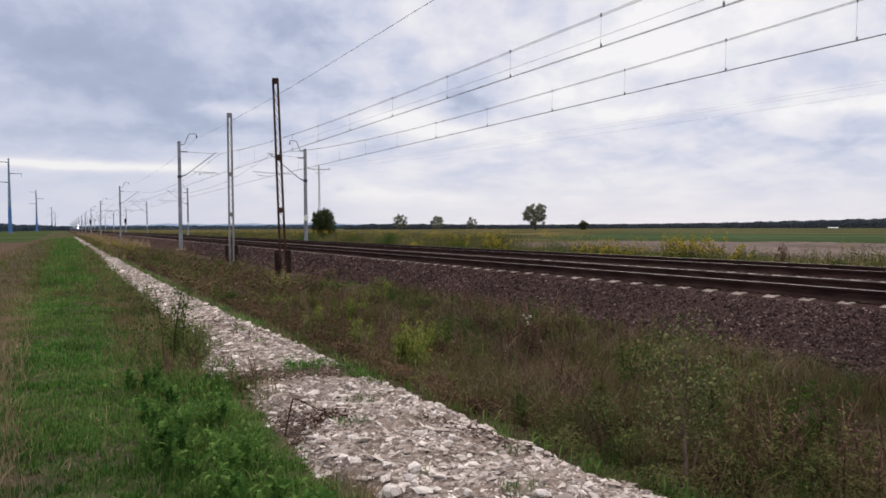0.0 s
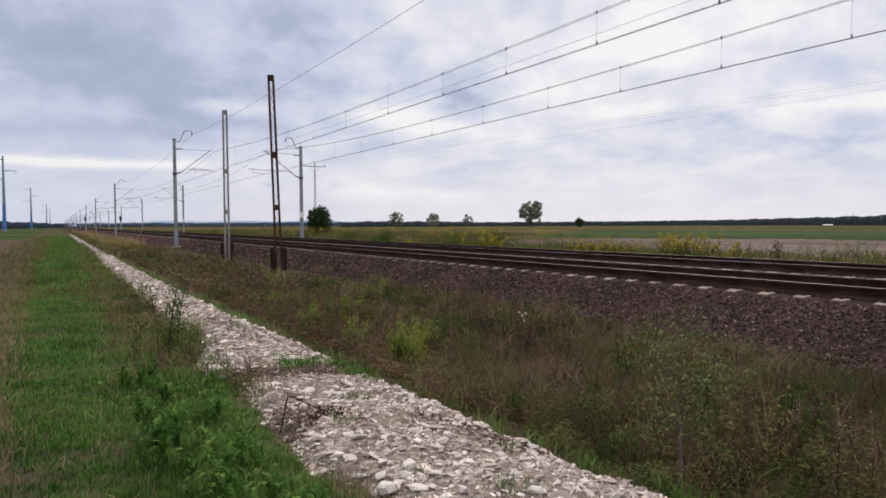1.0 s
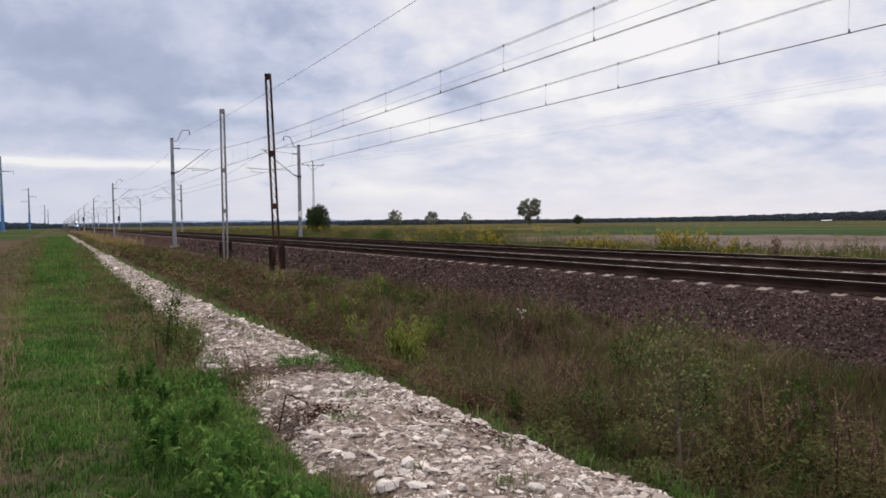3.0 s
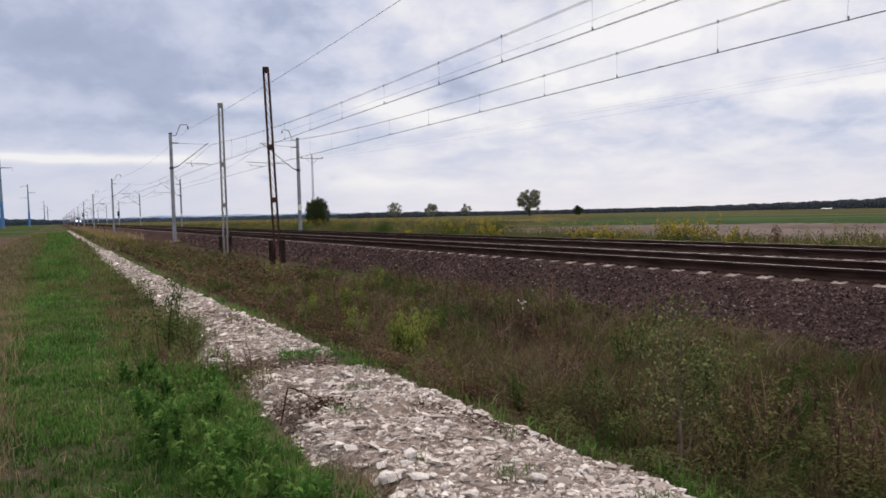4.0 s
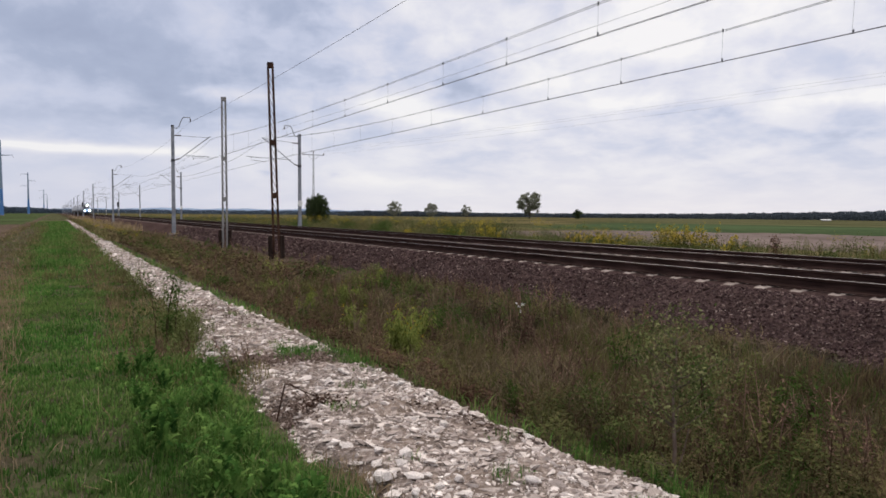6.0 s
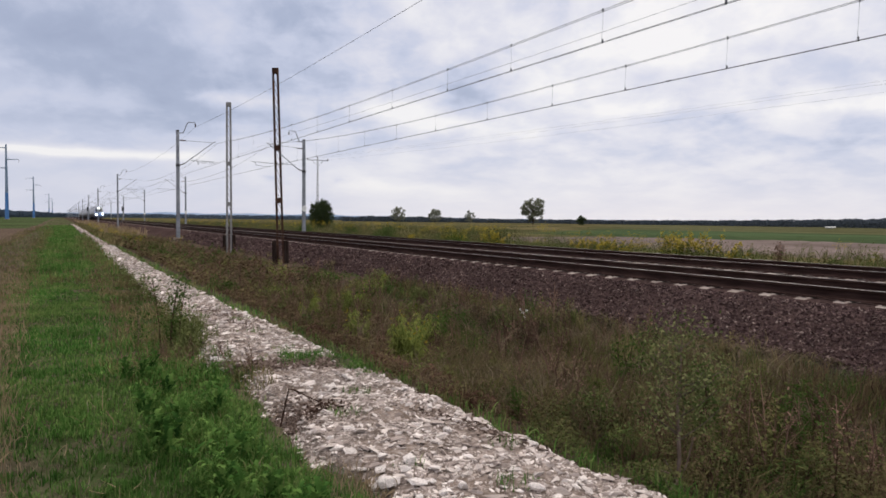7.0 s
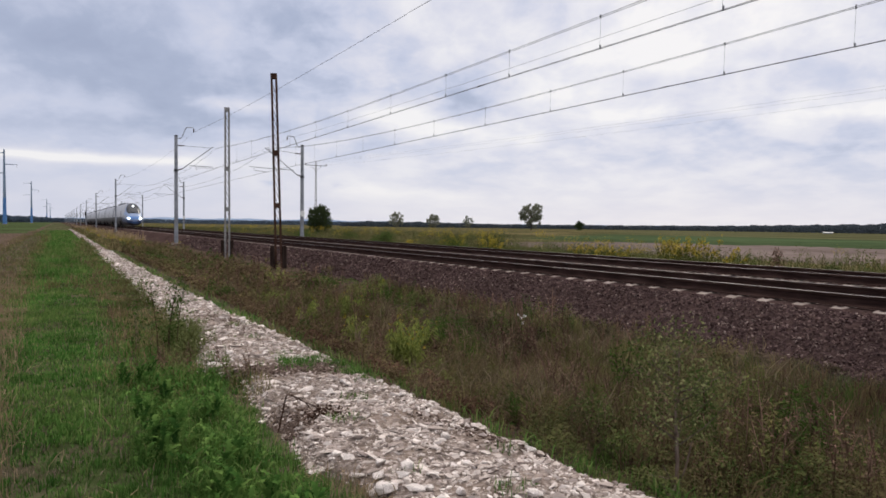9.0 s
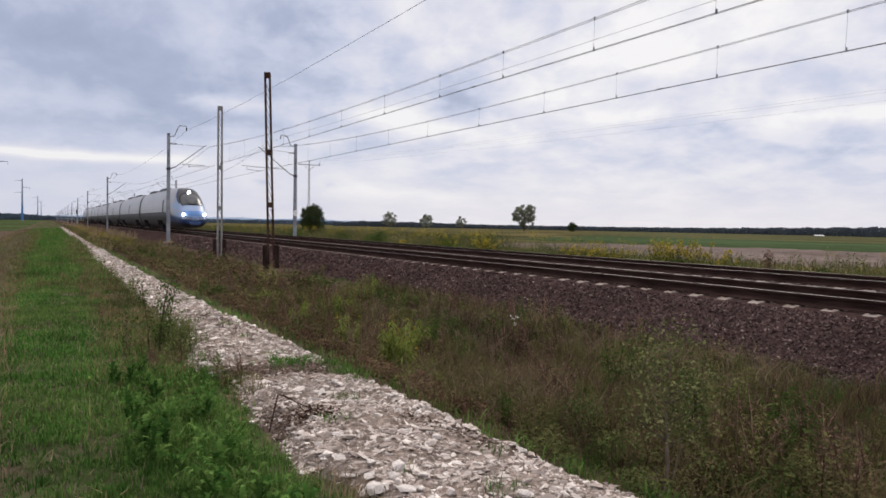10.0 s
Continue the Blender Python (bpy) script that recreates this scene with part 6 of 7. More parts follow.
def goldenrod(x, y, z, h, stems, seed, name="goldenrod", label="bright green goldenrod clump with yellow flower heads", spread=1.0, leaf_mat=None):
    rs = np.random.RandomState(seed)
    plant = empty(name, label, "plant", "goldenrod plants", (x, y, z))
    for i in range(stems):
        a, r = rs.uniform(0, 2 * np.pi), rs.uniform(0.02, 0.20 if stems > 20 else 0.17) * spread
        hh_ = h * rs.uniform(0.55, 1.05)
        base = np.array((r * math.cos(a), r * math.sin(a), -0.02))
        lean = np.array((math.cos(a), math.sin(a), 0)) * rs.uniform(0.08, 0.34) * hh_
        pts = [base + lean * t ** 2 + (0, 0, hh_ * t) for t in (0, 0.33, 0.66, 1.0)]
        stem = piece("stem", tube(pts, (0.006, 0.005, 0.004, 0.002), 4), M_GOLDLEAF, plant)
        lv, fl = [], []
        for k in range(64):
            t = rs.uniform(0.12, 0.95)
            o = base + lean * t ** 2 + (0, 0, hh_ * t)
            b = rs.uniform(0, 2 * np.pi)
            l = rs.uniform(0.09, 0.18) * (1.15 - 0.5 * t)
            d = np.array((math.cos(b) * 0.8, math.sin(b) * 0.8, rs.uniform(-0.95, 0.2)))
            sd = np.array((-math.sin(b), math.cos(b), 0)) * l * 0.085
            lv.append((np.array([o, o + d * l * 0.5 + sd, o + d * l - (0, 0, 0.2 * l), o + d * l * 0.5 - sd]), np.array([(0, 1, 2), (0, 2, 3)])))
        piece("leaf_spray", join(*lv), leaf_mat or M_CLUMP, stem)["kind"] = "stuff"
        for k in range(3 if leaf_mat is None else 30):
            t = rs.uniform(0.92, 1.06) if leaf_mat is None else rs.uniform(0.8, 1.05)
            o = base + lean * t ** 2 + (0, 0, hh_ * t) + rs.normal(0, 0.022 * spread, 3)
            d = rs.normal(0, 0.012 * spread, (3, 3))
            fl.append((o + d, np.array([(0, 1, 2)])))
        piece("flower_head", join(*fl), M_GOLD, stem, "yellow flower head")["kind"] = "stuff"
    return plant


for k_, (px_, py_, ph_, ps_) in enumerate(((3.78, 7.7, 0.68, 24), (4.62, 9.0, 0.64, 7), (4.0, 9.9, 0.55, 6), (5.1, 13.0, 0.6, 7), (3.9, 12.2, 0.55, 5), (6.2, 14.5, 0.6, 6), (5.6, 20, 0.75, 7))):
    goldenrod(px_, py_, float(ground_z(px_, py_)), ph_, ps_, 200 + k_)


def leafy(rs, centres, n, spread, size, aspect=0.45):
    """Loose leaves round the given centres: two triangles each."""
    c = centres[rs.randint(0, len(centres), n)] + rs.normal(0, 1, (n, 3)) * spread
    a = rs.normal(0, 1, (n, 3))
    a /= np.linalg.norm(a, axis=1)[:, None]
    b = np.cross(a, rs.normal(0, 1, (n, 3)))
    b /= np.linalg.norm(b, axis=1)[:, None] + 1e-9
    s = size * rs.uniform(0.6, 1.4, n)[:, None]
    v = np.stack([c - a * s, c + b * s * aspect, c + a * s, c - b * s * aspect], 1).reshape(-1, 3)
    i = np.arange(n)[:, None] * 4
    return v, np.concatenate([i + (0, 1, 2), i + (0, 2, 3)])


def build_sapling(x, y, z):
    rs = np.random.RandomState(77)
    s = empty("sapling", "young slender sapling with sparse small leaves in the ditch", "sapling", "", (x, y, z))
    trunk = [np.array(p) for p in ((0, 0, -0.05), (0.01, 0.0, 0.3), (-0.005, 0.01, 0.6), (0.0, 0.0, 0.85), (0.01, 0.0, 1.08))]
    piece("trunk", tube(trunk, (0.016, 0.0135, 0.0105, 0.0065, 0.003), 7), M_PALEBARK, s, smooth=True)
    tips = []
    for i in range(22):
        t = rs.uniform(0.36, 1.0)
        o = np.array([np.interp(t * 1.08, (0, 0.3, 0.6, 0.85, 1.08), [p[k] for p in trunk]) for k in range(3)])
        a, l = i * 2.4 + rs.uniform(-0.4, 0.4), rs.uniform(0.22, 0.46) * (1.2 - 0.6 * t)
        d = np.array((math.cos(a), math.sin(a), rs.uniform(0.3, 0.9)))
        pts = [o, o + d * l * 0.5, o + d * l + (0, 0, 0.04)]
        piece("branch", tube(pts, (0.006, 0.004, 0.002), 4), M_BARK, s)
        tips += [pts[1], pts[1] * 0.5 + pts[2] * 0.5, pts[2]]
    for a_, b_ in (((0, 0, 0.05), (-0.18, -0.05, 0.32)), ((0, 0, 0.08), (0.12, -0.02, 0.42)), ((-0.1, -0.03, 0.2), (-0.24, 0.02, 0.24)), ((-0.14, -0.10, 0.0), (-0.26, -0.12, 0.24)), ((-0.20, -0.11, 0.13), (-0.02, -0.02, 0.16))):
        piece("branch", tube([a_, np.array(a_) * 0.5 + np.array(b_) * 0.5 + (0.02, 0, 0), b_], (0.008, 0.006, 0.004), 5), M_PALEBARK, s, "bare grey twig")
    piece("crown", leafy(rs, np.array(tips), 2000, 0.062, 0.0135, 0.55), M_YOUNG, s, "sparse olive green leaves")["kind"] = "stuff"
    return s


build_sapling(3.62, 3.27, float(ground_z(3.62, 3.27)))


def build_tall_weed(x, y, z, h, seed, label, leaves=110, thick=1.0, bark=None):
    rs = np.random.RandomState(seed)
    w = empty("tall_weed", label, "weed", "tall dark weeds", (x, y, z))
    for i in range(4):
        a, r = rs.uniform(0, 6.28), rs.uniform(0, 0.12)
        hh_ = h * rs.uniform(0.7, 1.0)
        b = np.array((r * math.cos(a), r * math.sin(a), -0.02))
        ln = rs.uniform(-0.12, 0.12, 2)
        pts = [b + (ln[0] * t * t, ln[1] * t * t, hh_ * t) for t in (0, 0.4, 0.75, 1)]
        st = piece("stalk", tube(pts, [thick * q for q in (0.008, 0.007, 0.005, 0.003)], 5), bark or M_TWIG, w)
        piece("foliage", leafy(rs, np.array([b + (ln[0] * t * t, ln[1] * t * t, hh_ * t) for t in np.linspace(0.12, 1, 16)]), leaves, 0.045, 0.021, 0.4), M_NETTLE, st)["kind"] = "stuff"
    return w


build_tall_weed(1.10, 8.5, -0.62, 1.16, 5, "tall dark weed with small withered leaves at the path edge", 150, 0.7)
def build_leafy_weed():
    """A rosette of lobed leaves, one part a leaf."""
    rs = np.random.RandomState(23)
    w = empty("leafy_weed", "bright green leafy weed with lobed leaves beside the path", "weed", "leafy weeds at the path", (0.95, 4.3, -0.60))
    meshes = [np_mesh("leaf", t[0] * 0.10, t[1], M_BRIGHT, smooth=True) for t in LEAVES]
    for i in range(13):
        leaf = piece("leaf", meshes[i % 4], None, w)
        leaf.location = (0.02 * math.cos(i * 2.4), 0.02 * math.sin(i * 2.4), 0.02 + 0.012 * i)
        leaf.rotation_euler = (rs.uniform(0.05, 0.75), rs.uniform(-0.2, 0.2), i * 2.4)
    return w


leafy_weed = build_leafy_weed()
lrs = np.random.RandomState(24)
for k_ in range(22):
    ly_ = float(np.exp(lrs.uniform(np.log(2.9), np.log(7.2))))
    lx_ = float(path_left(ly_)) - lrs.uniform(0.30, 0.9)
    copy_thing(leafy_weed, pose(lx_, ly_, float(ground_z(lx_, ly_)) + 0.02, 0, 0, lrs.uniform(0, 360)))
build_tall_weed(4.9, 4.2, float(ground_z(4.9, 4.2)), 0.75, 7, "withered reddish weed standing in the ditch")
build_tall_weed(5.4, 5.6, float(ground_z(5.4, 5.6)), 0.7, 8, "withered reddish weed standing in the ditch")
build_tall_weed(0.80, 8.9, -0.62, 0.66, 6, "shorter withered weed with few leaves at the path edge", 40, 0.5, M_STRAW)


def build_twig():
    t = empty("dead_branch", "dead dark branch bent over the rubble path", "branch", "", (1.4, 5.0, -0.56))
    piece("bent_stem", tube([(0, 0, -0.03), (0.03, -0.01, 0.12), (0.055, -0.02, 0.245), (0.10, -0.01, 0.235), (0.20, 0.0, 0.17), (0.30, -0.02, 0.12), (0.38, -0.05, 0.03)], (0.007, 0.007, 0.006, 0.006, 0.005, 0.004, 0.003), 6), M_TWIG, t)
    for a, b, c in (((0.2, 0, 0.17), (0.25, -0.06, 0.10), (0.24, -0.12, 0.03)), ((0.3, -0.02, 0.12), (0.42, 0.02, 0.08), (0.52, 0.03, 0.02)), ((0.26, 0, 0.14), (0.33, 0.06, 0.08), (0.36, 0.12, 0.02)), ((0.1, 0, 0.23), (0.14, 0.05, 0.2), (0.2, 0.07, 0.12))):
        piece("side_twig", tube([a, b, c], (0.004, 0.003, 0.002), 4), M_TWIG, t)
    rs = np.random.RandomState(9)
    piece("withered_leaves", leafy(rs, np.array([(0.25, -0.05, 0.04), (0.34, 0.0, 0.05), (0.42, -0.03, 0.03), (0.3, 0.06, 0.03), (0.5, 0.02, 0.03), (0.2, -0.06, 0.03)]), 300, 0.045, 0.016, 0.5), M_TWIG, t)["kind"] = "stuff"
    return t


build_twig()


def build_white_flower(x, y, z):
    rs = np.random.RandomState(14)
    f_ = empty("white_flower", "small white flower head on a thin stalk", "flower", "", (x, y, z))
    piece("stalk", tube([(0, 0, 0), (0.02, 0, 0.4), (0.0, 0.01, 0.62)], 0.004, 4), M_GOLDLEAF, f_)
    for dx, dz in ((0, 0.63), (0.06, 0.66), (0.03, 0.56), (-0.04, 0.68)):
        piece("bloom", leafy(rs, np.array([(dx, 0, dz)]), 12, 0.010, 0.009, 0.6), M_WHITE, f_)["kind"] = "stuff"
    return f_


build_white_flower(6.0, 8.42, -1.05)

srs_ = np.random.RandomState(171)
cs_ = np.c_[srs_.uniform(4.4, 7.2, 44), srs_.uniform(4.5, 9.5, 44), np.zeros(44)]
cs_[:, 2] = ground_z(cs_[:, 0], cs_[:, 1]) + srs_.uniform(0.25, 0.42, 44)
thing("seed_heads", np_mesh("seed_heads", *leafy(srs_, cs_, 130, 0.010, 0.005, 0.7), M_DRY), "tiny pale seed heads among the ditch weeds", "weeds", kind="stuff")

# ---- beyond the tracks: goldenrod strip ----


def strip_x(y):
    return np.where(y < 54, 34, 34 + 0.8 * (y - 54))


gx, gy, grs = sample(95000, 18.4, 80, 9, 260, 121, lambda x, y: np.where(x < np.minimum(strip_x(y), 74), np.exp(-(x - 18.4) / 16) * 0.9 + 0.1, 0))
n_ = len(gx)
hh = grs.uniform(0.25, 0.8, n_) * (0.85 + 0.4 * waves(gx, gy, 7, 61))
hh = np.maximum(hh, 0.15)
thing("far_meadow_grass", np_mesh("far_meadow_grass", *bake(BLADES, np.c_[gx, gy, ground_z(gx, gy)], grs.uniform(0, 6.28, n_), grs.normal(0, 0.25, n_), np.c_[0.014 * (1 + gy / 40), hh, hh], grs), M_FARGRASS),
      "tall olive meadow grass beyond the tracks", "grass", kind="stuff")


def far_plant(seed):
    rs = np.random.RandomState(seed)
    cs = np.c_[rs.normal(0, 0.16, 14), rs.normal(0, 0.16, 14), rs.uniform(0.1, 0.8, 14)]
    top = np.c_[rs.normal(0, 0.16, 8), rs.normal(0, 0.16, 8), rs.uniform(0.8, 1.0, 8)]
    return leafy(rs, cs, 72, 0.10, 0.042, 0.3), leafy(rs, top, 64, 0.10, 0.024, 0.6)


FARP = [far_plant(s) for s in (1, 2, 3)]
gx, gy, grs = sample(9000, 18.6, 90, 10, 260, 122, lambda x, y: np.where(x < np.minimum(strip_x(y) + 1, 84), np.exp(-(x - 18.6) / 20) * np.clip(0.14 + 2.2 * waves(x, y, 9, 62), 0.03, 1), 0))
n_ = len(gx)
hh = grs.uniform(0.45, 1.0, n_) * (0.9 + 0.5 * waves(gx, gy, 9, 62))
args_ = (np.c_[gx, gy, ground_z(gx, gy)], grs.uniform(0, 6.28, n_), grs.normal(0, 0.08, n_), np.c_[hh, hh, hh])
st_ = grs.get_state()
thing("goldenrod_leaves", np_mesh("goldenrod_leaves", *bake([t[0] for t in FARP], *args_, grs), M_GOLDLEAF), "green leaves of goldenrod beyond the tracks", "weeds", kind="stuff")
grs.set_state(st_)
keep_ = (grs.uniform(0, 1, n_) < 0.55) & (waves(gx, gy, 5, 93) > 0.12)
thing("goldenrod_flowers", np_mesh("goldenrod_flowers", *bake([t[1] for t in FARP], *[a[keep_] for a in args_], grs), M_GOLD), "yellow goldenrod flower heads beyond the tracks", "weeds", kind="stuff")
gx, gy, grs = sample(800, 3.0, 6.2, 38, 140, 126, lambda x, y: np.clip(0.15 + 1.4 * waves(x, y, 4, 94), 0, 1) * (x > path_right(y) + 0.5))
n_ = len(gx)
hh = grs.uniform(0.3, 0.8, n_)
args_ = (np.c_[gx, gy, ground_z(gx, gy)], grs.uniform(0, 6.28, n_), grs.normal(0, 0.08, n_), np.c_[hh * 1.1, hh * 1.1, hh])
st_ = grs.get_state()
thing("lineside_growth", np_mesh("lineside_growth", *bake([t[0] for t in FARP], *args_, grs), M_LEAF), "green and brown weeds between the path and the near masts", "weeds", kind="stuff")
grs.set_state(st_)
keep_ = waves(gx, gy, 6, 95) > 0.2
thing("lineside_flowers", np_mesh("lineside_flowers", *bake([t[1] for t in FARP], *[a[keep_] for a in args_], grs), M_GOLD), "yellow flower heads between the path and the near masts", "weeds", kind="stuff")
gx, gy, grs = sample(4200, 3.6, 7.4, 70, 230, 127, lambda x, y: np.clip(0.5 + 0.9 * waves(x, y, 9, 96), 0.1, 1))
grass("tan_grass", gx, gy, ground_z(gx, gy), grs, (0.4, 1.05), 0.02, M_DRY, "patch of tan dry grass beside the embankment", "grass", 0.35, 60.0)
gx, gy, grs = sample(4200, 18.6, 60, 14, 240, 123, lambda x, y: np.where(x < np.minimum(strip_x(y), 60), np.clip(waves(x, y, 14, 63) - 0.1, 0, 1), 0))
n_ = len(gx)
hh = grs.uniform(0.5, 0.95, n_)
thing("dark_shrubs", np_mesh("dark_shrubs", *bake([t[0] for t in FARP], np.c_[gx, gy, ground_z(gx, gy)], grs.uniform(0, 6.28, n_), grs.normal(0, 0.08, n_), np.c_[hh * 1.6, hh * 1.6, hh], grs), M_NETTLE), "low dark green shrubs beyond the tracks", "shrubs", kind="stuff")

gx, gy, grs = sample(4600, 18.8, 62, 34, 200, 125, lambda x, y: np.where(x < 20 + 0.35 * y, np.clip(0.12 + 1.4 * waves(x, y, 8, 91), 0.04, 1), 0))
n_ = len(gx)
hh = grs.uniform(0.8, 1.45, n_)
args_ = (np.c_[gx, gy, ground_z(gx, gy)], grs.uniform(0, 6.28, n_), grs.normal(0, 0.08, n_), np.c_[hh * 1.1, hh * 1.1, hh])
st_ = grs.get_state()
thing("tall_weed_belt", np_mesh("tall_weed_belt", *bake([t[0] for t in FARP], *args_, grs), M_FARGRASS), "tall green and brown weeds beyond the tracks", "weeds", kind="stuff")
grs.set_state(st_)
keep_ = (grs.uniform(0, 1, n_) < 0.6) & (waves(gx, gy, 5, 92) > 0.34)
thing("tall_weed_flowers", np_mesh("tall_weed_flowers", *bake([t[1] for t in FARP], *[a[keep_] for a in args_], grs), M_GOLD), "yellow flower heads of tall weeds beyond the tracks", "weeds", kind="stuff")
gx, gy, grs = sample(620, 19, 28, 29, 66, 132, lambda x, y: np.clip(0.5 + 0.7 * waves(x, y, 5, 101), 0.1, 1))
n_ = len(gx)
hh = grs.uniform(0.45, 0.85, n_)
thing("lineside_shrubs", np_mesh("lineside_shrubs", *bake([t[0] for t in FARP], np.c_[gx, gy, ground_z(gx, gy)], grs.uniform(0, 6.28, n_), grs.normal(0, 0.08, n_), np.c_[hh * 1.3, hh * 1.3, hh], grs), M_FARGRASS), "green and brown weeds along the far track", "weeds", kind="stuff")
gx, gy, grs = sample(1900, 18.5, 30, 9, 150, 124, lambda x, y: np.clip(0.25 + 0.9 * patch(x, y, 5, 67), 0, 1) * np.exp(-(x - 18.5) / 8))
n_ = len(gx)
hh = grs.uniform(0.35, 0.75, n_) * (0.9 + 0.4 * waves(gx, gy, 8, 68))
thing("lineside_weeds", np_mesh("lineside_weeds", *bake([join(t[0], t[1]) for t in DEAD + WEEDS], np.c_[gx, gy, ground_z(gx, gy)], grs.uniform(0, 6.28, n_), grs.normal(0, 0.1, n_), np.c_[hh * 1.4, hh * 1.4, hh], grs), M_OLIVE), "olive weeds and grass along the far track", "weeds", kind="stuff")

# ---- trees, forest, hills ----


def build_tree(name, bearing, dist, top, half, mat, label, leaves, leaf, stem=0.12, clumps=40, seed=1, group="", low=0.25, boxy=2.3):
    """bearing: bearing from +Y towards +X; top: height of the crown's top."""
    rs = np.random.RandomState(seed)
    x, y = dist * math.sin(radians(bearing)), dist * math.cos(radians(bearing))
    z = float(ground_z(x, y)) - 0.1
    t = empty(name, label, "tree" if name != "bush" else "bush", group, (x, y, z))
    h = top - z
    c0, c1 = low * h, h
    cs = []
    while len(cs) < clumps:
        p = rs.uniform(-1, 1, 3)
        r = (np.abs(p) ** boxy).sum() ** (1 / boxy)
        if 0.2 < r < 1:
            wob = 1 + 0.05 * math.sin(5 * math.atan2(p[1], p[0]) + seed) + rs.uniform(-0.1, 0.1)
            cs.append((p[0] * half * wob, p[1] * half * wob, (c0 + c1) / 2 + p[2] * (c1 - c0) / 2))
    cs = np.array(cs)
    trunk = [np.array((0, 0, -0.2)), np.array((0.02 * h, 0, 0.2 * h)), np.array((0, 0.02 * h, 0.42 * h)), np.array((0.01 * h, 0, 0.62 * h))]
    piece("trunk", tube(trunk, (stem * h * 0.28, stem * h * 0.2, stem * h * 0.12, stem * h * 0.03), 8), M_BARK, t, smooth=True)
    for c in cs[:: max(1, clumps // 14)]:
        zt = min(0.8 * h, max(0.15 * h, c[2] - 0.25 * h))
        o = np.array((0.01 * h, 0.01 * h, zt))
        piece("limb", tube([o, (o + c) / 2 + (0, 0, -0.02 * h), c], (stem * h * 0.09, stem * h * 0.05, stem * h * 0.015), 5), M_BARK, t)
    piece("crown", leafy(rs, cs, leaves, half * 0.075, leaf, 0.7), mat, t)["kind"] = "stuff"
    return t


build_tree("bush", 18.92, 130, 4.35, 2.15, M_BUSH, "dense dark green rounded bush beyond the tracks", 18000, 0.085, 0.1, 300, 3, low=0.0)
build_tree("tree", 36.2, 400, 13.6, 6.4, M_TREE, "lone tall tree with a gappy crown in the fields", 14500, 0.22, 0.08, 105, 4, "far field trees", 0.15, 2.6)
build_tree("tree", 25.15, 600, 11.6, 5.8, M_TREE, "small leafy tree in the distant fields", 7500, 0.25, 0.06, 95, 5, "far field trees", 0.1, 3.0)
build_tree("tree", 28.15, 600, 10.2, 5.6, M_TREE, "small leafy tree in the distant fields", 6600, 0.25, 0.06, 84, 6, "far field trees", 0.1, 3.0)
build_tree("tree", 31.05, 600, 9.2, 3.9, M_TREE, "small leafy tree in the distant fields", 4400, 0.25, 0.06, 66, 7, "far field trees", 0.1, 3.0)
build_tree("bush", 40.1, 500, 4.7, 3.3, M_BUSH, "round dark bush at the far field edge", 7000, 0.18, 0.06, 140, 8, low=0.0)


def far_shrub(x, y, top, half, mat, label, seed):
    """A leafy shrub without a visible trunk: stems and a loose crown."""
    rs = np.random.RandomState(seed)
    z = float(ground_z(x, y))
    s = empty("shrub", label, "shrub", "shrubs beyond the tracks", (x, y, z))
    h = top - z
    n = 60
    cs = np.c_[rs.normal(0, 0.45 * half, n), rs.normal(0, 0.45 * half, n), h * rs.uniform(0.12, 0.95, n) ** 0.8]
    cs[:, :2] *= (1.15 - 0.6 * cs[:, 2:] / h)
    for c_ in cs[:7]:
        piece("stem", tube([(0.2 * c_[0], 0.2 * c_[1], -0.05), (0.6 * c_[0], 0.6 * c_[1], 0.5 * c_[2]), c_], (0.014, 0.010, 0.004), 4), M_TWIG, s)
    piece("crown", leafy(rs, cs, int(500 + 1100 * half), 0.11 * half + 0.04, 0.026 + 0.018 * half, 0.45), mat, s)["kind"] = "stuff"
    return s


for k_, (fx0_, fy0_, ft_, fh_, fm_, fl_) in enumerate((
        (20.5, 45.4, 0.42, 0.75, M_NETTLE, "dark green shrub beyond the tracks"), (20.6, 52.5, 0.2, 0.8, M_NETTLE, "dark green shrub beyond the tracks"),
        (20.9, 47.0, 0.05, 1.0, M_NETTLE, "dark green shrub beyond the tracks"), (21.5, 38.5, 0.2, 0.9, M_BRAMBLE, "brownish green shrub beyond the tracks"),
        (22.0, 33.5, 0.25, 1.0, M_BRAMBLE, "brownish green shrub beyond the tracks"), (20.4, 35.6, 0.05, 0.9, M_NETTLE, "dark green shrub beyond the tracks"),
        (20.4, 14.45, 0.30, 0.22, M_BROWN, "withered reddish shrub beyond the tracks"), (20.3, 12.6, -0.15, 0.30, M_BRAMBLE, "brownish green shrub beyond the tracks"),
        (22.5, 58.0, 0.2, 1.2, M_BRAMBLE, "brownish green shrub beyond the tracks"), (21.0, 66.0, 0.2, 1.2, M_NETTLE, "dark green shrub beyond the tracks"))):
    far_shrub(fx0_, fy0_, ft_, fh_, fm_, fl_, 300 + k_)
